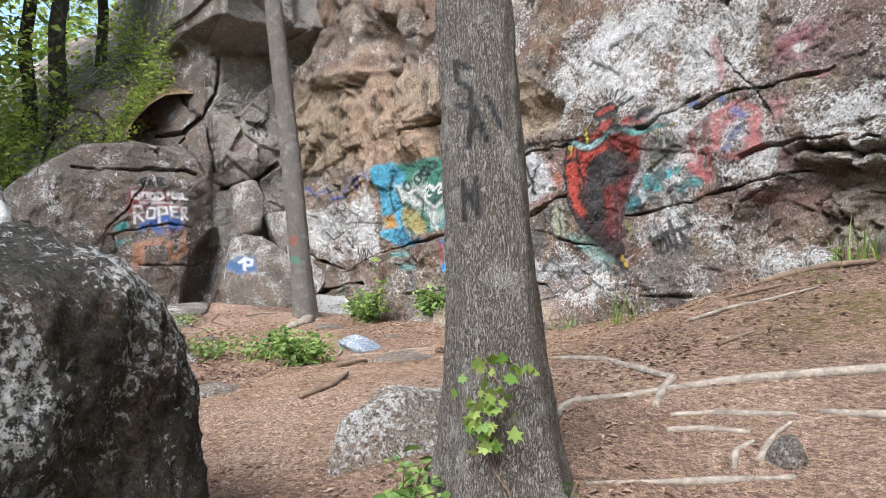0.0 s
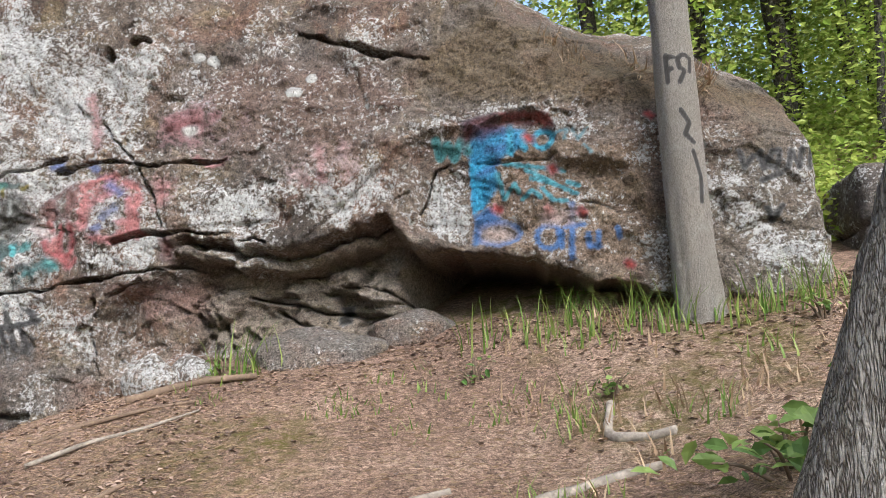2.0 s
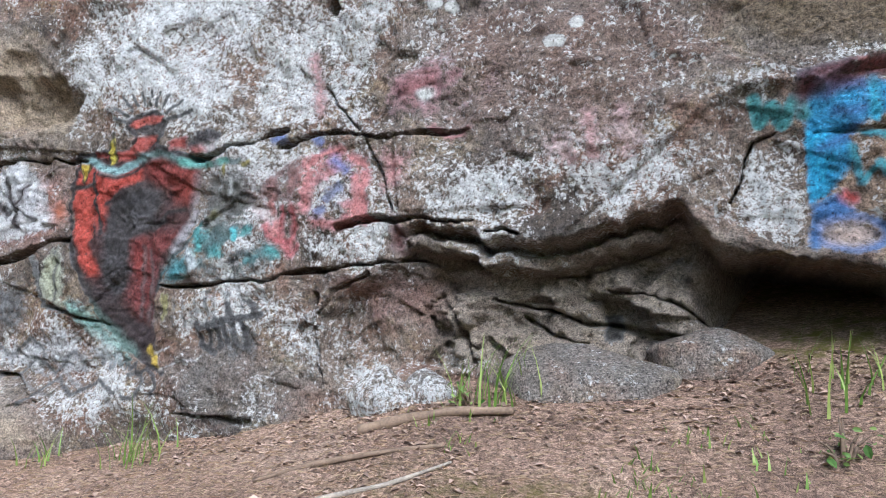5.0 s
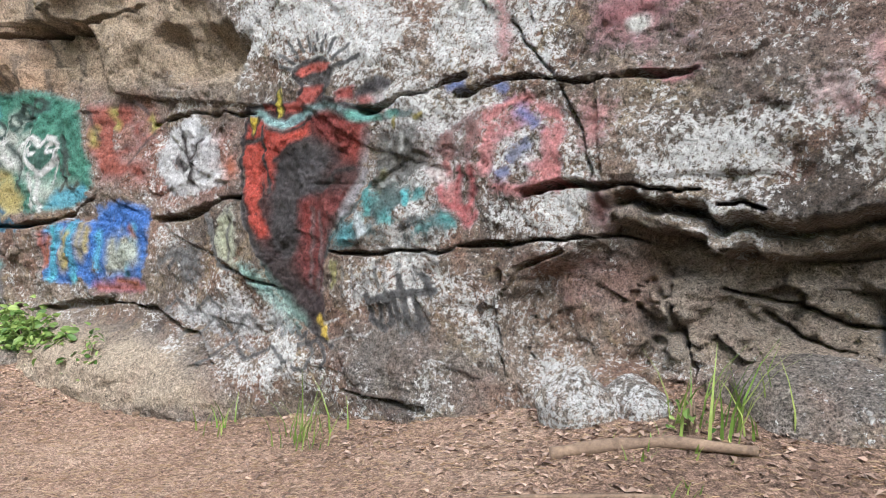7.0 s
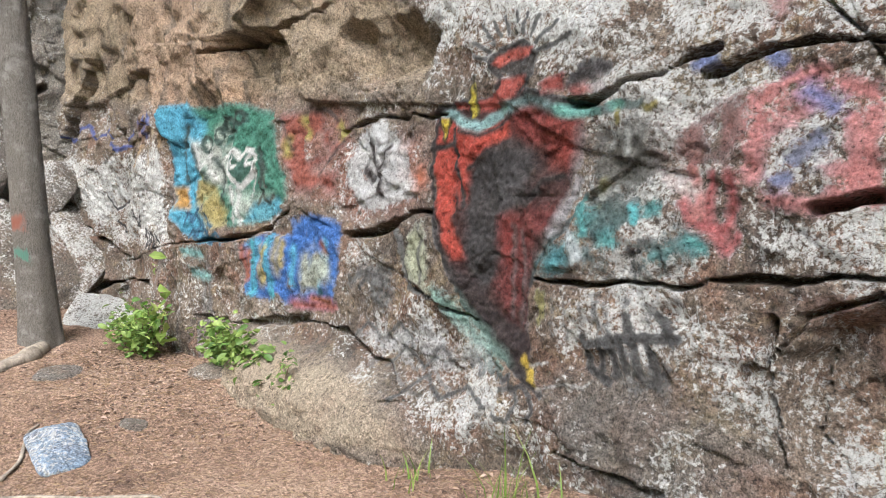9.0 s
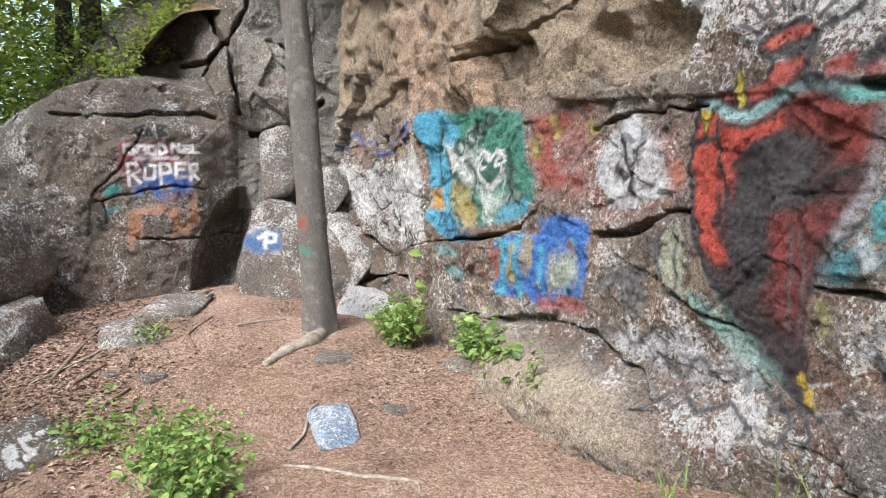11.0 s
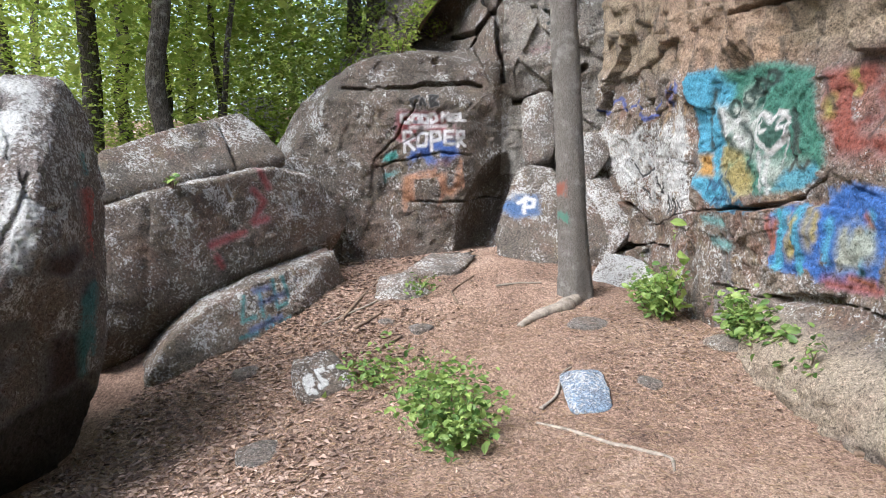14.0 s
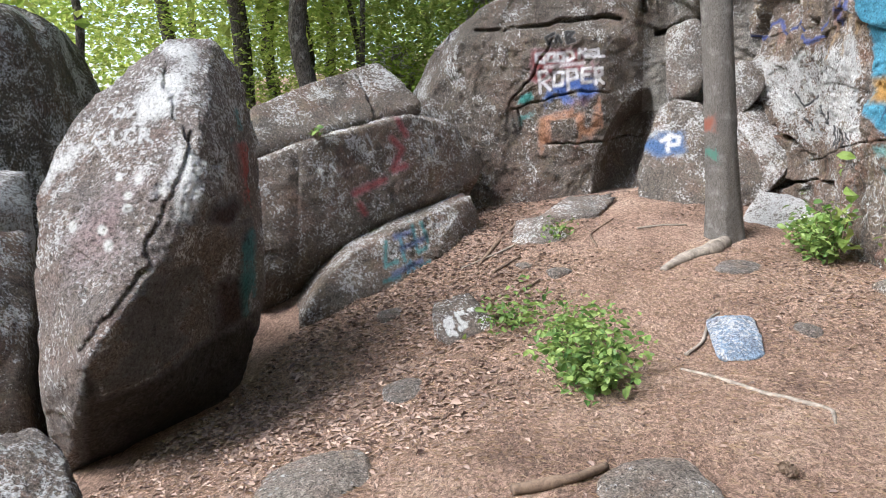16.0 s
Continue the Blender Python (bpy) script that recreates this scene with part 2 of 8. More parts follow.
OAK_BARK = bark_material("close grey-brown oak bark", (0.085, 0.07, 0.058), (0.27, 0.245, 0.215), 1.15, 0.2, 0.22)
BARK = bark_material("ridged pale oak bark", (0.075, 0.062, 0.05), (0.40, 0.375, 0.335), 0.9, 0.18, 0.11)
MID_BARK = bark_material("dark smooth bark", (0.07, 0.06, 0.052), (0.27, 0.245, 0.215), 1.5, 0.1)
SMOOTH_BARK = bark_material("smooth pale bark", (0.20, 0.175, 0.15), (0.46, 0.42, 0.37), 1.7, 0.09)
FAR_BARK = bark_material("far dark bark", (0.03, 0.026, 0.022), (0.14, 0.12, 0.10), 0.7)


def leaf_material(name, low, high, shine=0.35, through_light=0.35):
    m, nodes, links, bsdf = material(name)
    rnd = nodes.new("ShaderNodeNewGeometry").outputs["Random Per Island"]
    co = nodes.new("ShaderNodeTexCoord").outputs["Object"]
    base = blend(nodes, links, rnd, low, high)
    base = blend(nodes, links, 0.4, base, steps(nodes, links, noise_node(nodes, links, co, 45, 4), [(0.3, grey(0.35)), (0.7, grey(0.65))]), "OVERLAY")
    links.new(base, bsdf.inputs["Base Color"])
    bsdf.inputs["Roughness"].default_value = 0.5
    bsdf.inputs["Specular IOR Level"].default_value = shine
    clear = nodes.new("ShaderNodeBsdfTranslucent")
    links.new(base, clear.inputs["Color"])
    mix = nodes.new("ShaderNodeMixShader")
    mix.inputs[0].default_value = through_light
    links.new(bsdf.outputs[0], mix.inputs[1])
    links.new(clear.outputs[0], mix.inputs[2])
    links.new(mix.outputs[0], nodes["Material Output"].inputs["Surface"])
    return m


FOREST_LEAF = leaf_material("forest leaf", (0.20, 0.30, 0.05), (0.46, 0.52, 0.14), 0.2, 0.55)
BUSH_LEAF = leaf_material("bush leaf", (0.065, 0.14, 0.03), (0.27, 0.36, 0.10))
GRASS_BLADE = leaf_material("grass blade", (0.10, 0.20, 0.03), (0.30, 0.36, 0.10))
DRY_LEAF = leaf_material("dry leaf", (0.075, 0.045, 0.034), (0.39, 0.28, 0.215), 0.2, 0.1)
STRAW = leaf_material("straw", (0.25, 0.155, 0.095), (0.46, 0.34, 0.22), 0.2, 0.1)


def wood_material(name, dark, light):
    m, nodes, links, bsdf = material(name)
    co = nodes.new("ShaderNodeTexCoord").outputs["Object"]
    base = steps(nodes, links, noise_node(nodes, links, co, 14, 7, 0.7, 0.5), [(0.3, dark), (0.7, light)])
    base = blend(nodes, links, 0.6, base, steps(nodes, links, noise_node(nodes, links, co, 70, 4), [(0.3, grey(0.35)), (0.7, grey(0.65))]), "OVERLAY")
    links.new(base, bsdf.inputs["Base Color"])
    bsdf.inputs["Roughness"].default_value = 0.9
    bumped(nodes, links, bsdf, noise_node(nodes, links, co, 40, 6, 0.7), 0.7, 0.012)
    return m


ROOT_WOOD = wood_material("weathered root wood", (0.10, 0.08, 0.062), (0.34, 0.29, 0.235))
STICK_WOOD = wood_material("dark fallen wood", (0.07, 0.045, 0.03), (0.22, 0.15, 0.10))


# ---- mesh helpers ----
def shell(name, verts, faces, mat, parent=None, label="", smooth=True):
    me = bpy.data.meshes.new(name)
    me.from_pydata([tuple(v) for v in verts] if not isinstance(verts, np.ndarray) else verts.tolist(), [], faces)
    me.materials.append(mat)
    if smooth:
        me.shade_smooth()
    ob = new(name, me)
    if parent is not None:
        ob.parent = parent
    if label:
        ob["label"] = label
    return ob


def sheet(name, P, mat):
    """A grid of places (rows, columns, 3) as one mesh."""
    r, c = P.shape[:2]
    idx = np.arange(r * c).reshape(r, c)
    quads = np.stack([idx[:-1, :-1], idx[:-1, 1:], idx[1:, 1:], idx[1:, :-1]], -1).reshape(-1, 4)
    me = bpy.data.meshes.new(name)
    me.vertices.add(r * c)
    me.vertices.foreach_set("co", P.reshape(-1).astype(np.float32))
    me.loops.add(quads.size)
    me.loops.foreach_set("vertex_index", quads.reshape(-1).astype(np.int32))
    me.polygons.add(len(quads))
    me.polygons.foreach_set("loop_start", np.arange(0, quads.size, 4, dtype=np.int32))
    me.update(calc_edges=True)
    me.materials.append(mat)
    me.shade_smooth()
    return new(name, me)


def layer_colour(ob, name, rgb, alpha):
    at = ob.data.attributes.new(name, "FLOAT_COLOR", "POINT")
    data = np.concatenate([np.reshape(rgb, (-1, 3)), np.reshape(alpha, (-1, 1))], 1).astype(np.float32)
    at.data.foreach_set("color", data.reshape(-1))


def layer_value(ob, name, value):
    at = ob.data.attributes.new(name, "FLOAT", "POINT")
    at.data.foreach_set("value", np.reshape(value, -1).astype(np.float32))


class Coat:
    """Layers of spray paint over flat coordinates: each spray lays colour over what is below."""

    def __init__(self, u, v):
        self.u, self.v = u, v
        self.rgb, self.a = np.full((*u.shape, 3), 0.3), np.zeros(u.shape)

    def lay(self, colour, a):
        self.rgb += (np.array(colour) - self.rgb) * np.clip(a * 1.3, 0, 1)[..., None]
        self.a = np.maximum(self.a, a)

    def near(self, points, pad):
        us, vs = zip(*points)
        return (self.u > min(us) - pad) & (self.u < max(us) + pad) & (self.v > min(vs) - pad) & (self.v < max(vs) + pad)

    def stroke(self, colour, width, *lines, strength=1.0, soft=0.012):
        for points in lines:
            here = self.near(points, width + 0.05)
            if here.any():
                full = np.zeros(self.u.shape)
                d = off_line(self.u[here], self.v[here], list(points))
                full[here] = strength * np.clip((width / 2 - d) / soft * 0.5 + 0.5, 0, 1)
                self.lay(colour, full)

    def fill(self, colour, points, strength=1.0, soft=0.04, keep=1.0, grain=0):
        here = self.near(points, 0.1)
        if here.any():
            full = np.zeros(self.u.shape)
            d = inside(self.u[here], self.v[here], list(points))
            a = strength * np.clip(d / soft * 0.5 + 0.5, 0, 1)
            if grain:
                a = a * np.clip(0.95 + 0.9 * fbm(self.u[here] * 5, self.v[here] * 5, octaves=3, seed=grain), 0, 1)
            full[here] = a
            self.lay(colour, full)


# ---- ground ----
GROUND_AT = [(0.1, 0.3, 0.0), (-0.57, 1, 0.24), (-0.95, 1.5, 0.5), (-1.3, 1.84, 0.62), (-1.9, 2.5, 0.9), (-2.35, 2.84, 1.03), (-1.9, 1.65, 0.75),
             (-3.34, 3.44, 1.07), (-0.26, 4.23, 1.36), (-2.76, 4.58, 1.46), (-3.1, 5.4, 1.6), (-4.6, 5.2, 1.22), (-6.6, 5.2, 1.13), (-9.6, 5.1, 1.2)]
GROUND_AT += [(-7.3, 3.6, 0.91), (-7.3, 4, 1.0), (-9.77, 3.87, 1.24), (-11.2, 2.9, 1.45), (-12.1, 1.1, 1.3), (-7.4, 1.5, 0.8), (-6.7, 1.15, 0.64),
              (-7.2, 0, 0.35), (-5, 2.6, 0.97), (-5, 1.5, 0.85), (0.4, 5.2, 1.93), (-0.55, 5.1, 1.82), (-1.4, 5.1, 1.72), (0.3, 2.8, 1.2)]
GROUND_AT += [(2, 5, 2.15), (3, 6.2, 2.4), (2, 3, 1.6), (-4.5, -1, 0.2), (-1, -1.2, -0.3), (2, 0, 0.5), (-8, -3, 0.2), (5, 9, 3.6), (6, 4, 2.8),
              (-12.6, 4.6, 1.5), (-13.4, 3, 1.5), (-13.4, 1.2, 1.4), (-15, -1, 2.3), (-13, 6, 1.6), (-13, -5, 1.2), (-3, -6, -0.9), (6, -5, 0.2), (12, 12, 6), (-24, 4, 5), (-22, -8, 3), (-4, 14, 5.5), (-16, 14, 6)]


def kernel(a, b):
    return np.sqrt(((a[..., None, :] - b) ** 2).sum(-1) + 0.35)


ground_xy = np.array([p[:2] for p in GROUND_AT], float)
ground_w = np.linalg.solve(kernel(ground_xy, ground_xy), np.array([p[2] for p in GROUND_AT]))


def ground_z(x, y):
    """Height of the ground: a smooth slope, with small lumps, level far away."""
    x, y = np.asarray(x, float), np.asarray(y, float)
    far = np.maximum(1, np.hypot(x + 3, y - 2) / 26)
    p = np.stack([-3 + (x + 3) / far, 2 + (y - 2) / far], -1)
    z = np.zeros(x.shape)
    flat = p.reshape(-1, 2)
    z = np.concatenate([kernel(c, ground_xy) @ ground_w for c in np.array_split(flat, max(1, len(flat) // 20000))]).reshape(x.shape) if flat.size else z
    return z + 0.035 * fbm(x * 1.1, y * 1.1, octaves=4, seed=3) + 0.010 * fbm(x * 7, y * 7, octaves=2, seed=9)


def gz(x, y):
    return float(ground_z(np.array([x]), np.array([y]))[0])


def spread(a, b, step, reach):
    """Coordinates: fine from a to b, then ever wider to the reach."""
    fine = np.arange(a, b, step)
    wide, d = [], step
    while not wide or wide[-1] < reach:
        d *= 1.18
        wide.append((wide[-1] if wide else 0) + d)
    wide = np.array(wide)
    return np.concatenate([a - wide[::-1], fine, fine[-1] + wide])


gx, gy = np.meshgrid(spread(-12, 2.5, 0.035, 300), spread(-0.5, 6, 0.035, 300))
ground = sheet("ground", np.stack([gx, gy, ground_z(gx, gy)], -1), SOIL)
tagged(ground, "reddish soil slope strewn with pine needles and dead leaves", "ground", kind="structure")
layer_value(ground, "moss", np.clip(ramp(gx, -3.2, -1.5) * ramp(gy, 3.2, 4.2) * ramp(fbm(gx * 0.8, gy * 0.8, octaves=3, seed=21), -0.1, 0.5), 0, 1))


# ---- the cliff ----
LEDGE = [(-3.2, 2.55), (-3.0, 2.58), (-2.6, 2.58), (-2.4, 2.50), (-2.15, 2.48), (-1.85, 2.6), (-1.5, 2.66), (-1.3, 2.45), (-1.2, 2.42), (-0.86, 2.36), (-0.5, 2.3), (-0.21, 2.16), (0.12, 2.1), (0.6, 1.98), (1.3, 1.9)]
TOP = [(-12, 9.5), (-6, 9.0), (-3.5, 7.2), (-2.2, 5.9), (-1.2, 5.0), (-0.6, 4.35), (-0.13, 4.0), (0.64, 3.68), (1.22, 3.38), (1.6, 3.1)]
BEND = [(-12.4, -0.85), (-11.2, -0.65), (-10, -0.42), (-8, -0.17), (-6.5, 0), (2, 0)]
CRACKS = [
    (0.22, 0.022, [(-4.43, 3.02), (-4.17, 3.07), (-3.91, 3.15), (-3.77, 3.18)]),
    (0.16, 0.022, [(-3.81, 3.09), (-3.54, 3.14), (-3.31, 3.14)]),
    (0.25, 0.024, [(-3.31, 3.14), (-3.09, 3.1), (-2.88, 3.12), (-2.59, 3.11)]),
    (0.05, 0.012, [(-3.56, 3.45), (-3.4, 3.3), (-3.22, 3.09), (-3.08, 2.84), (-3.03, 2.65)]),
    (0.2, 0.03, [(-3.4, 2.58), (-3.07, 2.62), (-2.86, 2.6), (-2.56, 2.6)]),
    (0.25, 0.035, [(-2.46, 2.53), (-2.37, 2.54), (-2.28, 2.5)]),
    (0.14, 0.016, [(-4.66, 2.23), (-4.16, 2.25), (-3.75, 2.29), (-3.43, 2.32), (-3.21, 2.37), (-2.93, 2.4), (-2.79, 2.35)]),
    (0.1, 0.014, [(-2.79, 2.32), (-2.68, 2.07), (-2.58, 1.81), (-2.52, 1.69)]),
    (0.1, 0.03, [(-3.17, 2.32), (-3.39, 2.21), (-3.5, 2.02), (-3.44, 1.67)]),
    (0.05, 0.012, [(-3.35, 2.12), (-3.37, 1.8), (-3.19, 1.65)]),
    (0.22, 0.03, [(-10.62, 1.93), (-10.28, 1.96), (-9.95, 2.09), (-9.07, 2.2), (-8.29, 2.26), (-7.71, 2.35), (-7.45, 2.45), (-7.24, 2.57)]),
    (0.16, 0.03, [(-6.47, 2.36), (-5.98, 2.42), (-5.62, 2.56), (-5.46, 2.53)]),
    (0.2, 0.04, [(-8.96, 3.93), (-8.3, 3.94), (-7.73, 3.9), (-7.15, 3.93), (-6.58, 3.97)]),
    (0.3, 0.05, [(-13.96, 3.1), (-12.35, 2.49), (-10.62, 1.98)]),
    (0.25, 0.05, [(-12.83, 1.34), (-10.35, 1.75), (-9.95, 1.71)]),
    (0.1, 0.03, [(-8.71, 1.52), (-7.79, 1.59), (-7.03, 1.71), (-6.46, 1.71), (-5.89, 1.59), (-5.53, 1.44)]),
    (0.1, 0.02, [(-6.63, 3.09), (-6.07, 3.14), (-5.42, 3.09)]),
    (0.08, 0.016, [(-5.79, 2.49), (-5.76, 2.32), (-5.66, 2.08), (-5.38, 2.01), (-5.08, 1.96)]),
    (0.1, 0.03, [(-3.51, 2.17), (-3.49, 1.95), (-3.45, 1.8)]),
    (0.06, 0.03, [(-4.46, 1.45), (-4.13, 1.45), (-3.85, 1.42)]),
    (0.5, 0.045, [(-2.13, 4.08), (-1.78, 3.93), (-1.51, 3.82), (-1.17, 3.76)]),
    (0.08, 0.012, [(-1.05, 2.99), (-1.15, 2.95), (-1.22, 2.75), (-1.26, 2.65)]),
    (0.03, 0.01, [(-0.88, 2.98), (-0.65, 2.97), (-0.38, 2.98)]),
    (0.03, 0.01, [(-0.22, 2.65), (-0.09, 2.62), (0.14, 2.52)]),
    (0.2, 0.05, [(-11.32, 1.88), (-11.89, 1.39)]),
    (0.15, 0.05, [(-12.52, 6.07), (-11.21, 6.21), (-10.18, 6.27)]),
    (0.15, 0.04, [(-8.61, 5.38), (-8.33, 5.46), (-7.93, 5.49)]),
    (0.12, 0.03, [(-8.96, 3.97), (-8.39, 3.93), (-7.93, 3.91)]),
    (0.1, 0.05, [(-11.53, 4.43), (-11.27, 3.87), (-10.59, 3.19)]),
    (0.02, 0.02, [(-0.78, 3.25), (-0.71, 3.26), (-0.37, 3.26)]),
    (0.07, 0.016, [(-2.72, 2.43), (-2.34, 2.31), (-1.9, 2.34), (-1.55, 2.46)]),
    (0.09, 0.018, [(-2.49, 2.17), (-2.04, 2.07), (-1.37, 1.98)]),
    (0.07, 0.016, [(-2.33, 2.08), (-2.15, 1.97), (-1.98, 1.95)]),
    (0.08, 0.018, [(-1.9, 2.23), (-1.63, 2.21), (-1.35, 2.05)]),
]
PITS = [
    (0.15, 0.12, [(-6.51, 3.72), (-6.37, 3.85), (-5.71, 3.73), (-5.49, 3.56), (-5.51, 3.37), (-5.94, 3.28), (-6.35, 3.35)]),
    (0.5, 0.14, [(-10.0, 5.83), (-9.68, 6.1), (-8.89, 5.78), (-8.8, 5.1), (-9.08, 4.74), (-9.72, 4.77), (-9.96, 5.25)]),
    (0.12, 0.05, [(-10.34, 4.92), (-10.13, 4.92), (-10.06, 4.71), (-10.3, 4.72)]),
    (0.35, 0.05, [(-3.45, 4.12), (-3.37, 4.17), (-3.18, 4.14), (-3.23, 4.06), (-3.39, 4.05)]),
    (0.2, 0.04, [(-3.58, 4.0), (-3.54, 4.04), (-3.49, 3.98), (-3.52, 3.93)]),
    (0.08, 0.1, [(-6.25, 3.96), (-6.09, 4.05), (-5.81, 3.79), (-5.65, 3.52), (-5.88, 3.36), (-6.19, 3.33)]),
    (0.14, 0.1, [(-3.48, 2.06), (-3.35, 2.25), (-3.06, 2.34), (-2.82, 2.32), (-2.75, 2.07), (-2.65, 1.83), (-2.98, 1.67), (-3.4, 1.64)]),
    (0.02, 0.1, [(-3.49, 2.2), (-3.35, 2.33), (-3.17, 2.38), (-3.14, 1.85), (-3.42, 1.81)]),
    (0.07, 0.06, [(-1.34, 3.1), (-1.18, 3.2), (-0.84, 3.27), (-0.5, 3.29), (-0.37, 3.19), (-0.31, 2.97), (0.1, 2.86), (0.15, 2.55), (-0.86, 2.38), (-1.22, 2.42), (-1.31, 2.72)]),
    (0.08, 0.04, [(-10.18, 4.0), (-10.05, 4.02), (-10.02, 3.9), (-10.14, 3.88)]),
    (0.1, 0.05, [(-12.05, 4.66), (-11.33, 4.59), (-11.18, 4.3), (-11.88, 4.39)]),
]
ZONES = [
    ((0.4, 0.31, 0.21), 0.9, 0.3, [(-14.62, 6.0), (-14.75, 4.13), (-10.28, 3.52), (-9.45, 3.53), (-7.54, 3.35), (-6.63, 3.31), (-5.48, 3.21), (-5.6, 3.58), (-5.97, 4.07), (-9.45, 5.13)]),
    ((0.4, 0.25, 0.155), 0.8, 0.25, [(-10.28, 3.7), (-10.14, 4.0), (-9.07, 4.03), (-8.3, 3.72), (-7.54, 3.35), (-8.84, 3.42), (-10.08, 3.43)]),
    ((0.37, 0.26, 0.18), 0.8, 0.3, [(-10.54, 4.82), (-9.85, 6.07), (-8.82, 5.8), (-8.7, 5.07), (-8.94, 4.53), (-8.13, 3.76), (-8.98, 3.5), (-10.41, 3.73)]),
    ((0.44, 0.36, 0.27), 0.95, 0.15, [(-8.6, 1.44), (-7.61, 1.52), (-6.59, 1.54), (-5.89, 1.56), (-5.52, 1.39), (-5.3, 1.2), (-6.58, 0.93), (-8.27, 1.12)]),
    ((0.17, 0.15, 0.13), 0.8, 0.2, [(-4.62, 1.72), (-4.15, 1.91), (-3.9, 1.82), (-3.52, 1.7), (-3.62, 1.46), (-4.29, 1.35)]),
    ((0.36, 0.16, 0.1), 0.75, 0.15, [(-3.45, 2.28), (-3.17, 2.35), (-3.15, 2.17), (-3.29, 2.11), (-3.4, 2.19)]),
    ((0.34, 0.13, 0.09), 0.8, 0.15, [(-7.46, 3.3), (-6.63, 3.31), (-6.49, 2.98), (-5.58, 3.07), (-5.56, 2.59), (-6.33, 2.44), (-6.62, 2.59), (-7.28, 2.65)]),
    ((0.17, 0.12, 0.09), 0.8, 0.25, [(-4.32, 2.97), (-3.92, 3.02), (-3.62, 3.07), (-3.47, 2.81), (-3.67, 2.72), (-3.6, 2.43), (-4.04, 2.6), (-4.31, 2.67)]),
    ((0.165, 0.108, 0.085), 0.9, 0.3, [(-2.9, 3.84), (-2.41, 3.91), (-1.44, 3.84), (-1.31, 3.34), (-1.57, 3.17), (-2.38, 3.08), (-2.93, 3.29)]),
    ((0.14, 0.1, 0.055), 0.95, 0.25, [(-1.44, 3.73), (-0.82, 4.21), (-0.13, 3.91), (0.64, 3.68), (1.33, 3.34), (1.23, 3.05), (0.53, 3.14), (0.01, 3.21), (-0.33, 3.36), (-1.01, 3.37)]),
    ((0.29, 0.2, 0.13), 0.85, 0.12, [(-0.91, 3.16), (-0.4, 3.18), (-0.17, 3.08), (0.28, 3.03), (0.27, 2.35), (0.12, 2.15), (-0.47, 2.27), (-0.89, 2.41)]),
    ((0.31, 0.26, 0.205), 0.9, 0.1, [(-2.89, 2.52), (-2.14, 2.47), (-1.35, 2.59), (-1.12, 2.38), (-0.54, 2.3), (0.12, 2.08), (0.1, 1.76), (-1.19, 1.62), (-2.73, 1.8), (-2.87, 2.05)]),
    ((0.17, 0.14, 0.105), 0.85, 0.15, [(0.35, 3.14), (1.33, 3.31), (1.58, 2.94), (1.48, 2.04), (0.32, 2.08)]),
    ((0.33, 0.17, 0.13), 0.6, 0.15, [(-3.39, 2.25), (-3.06, 2.32), (-2.82, 2.29), (-2.78, 1.98), (-3.2, 2.06)]),
]
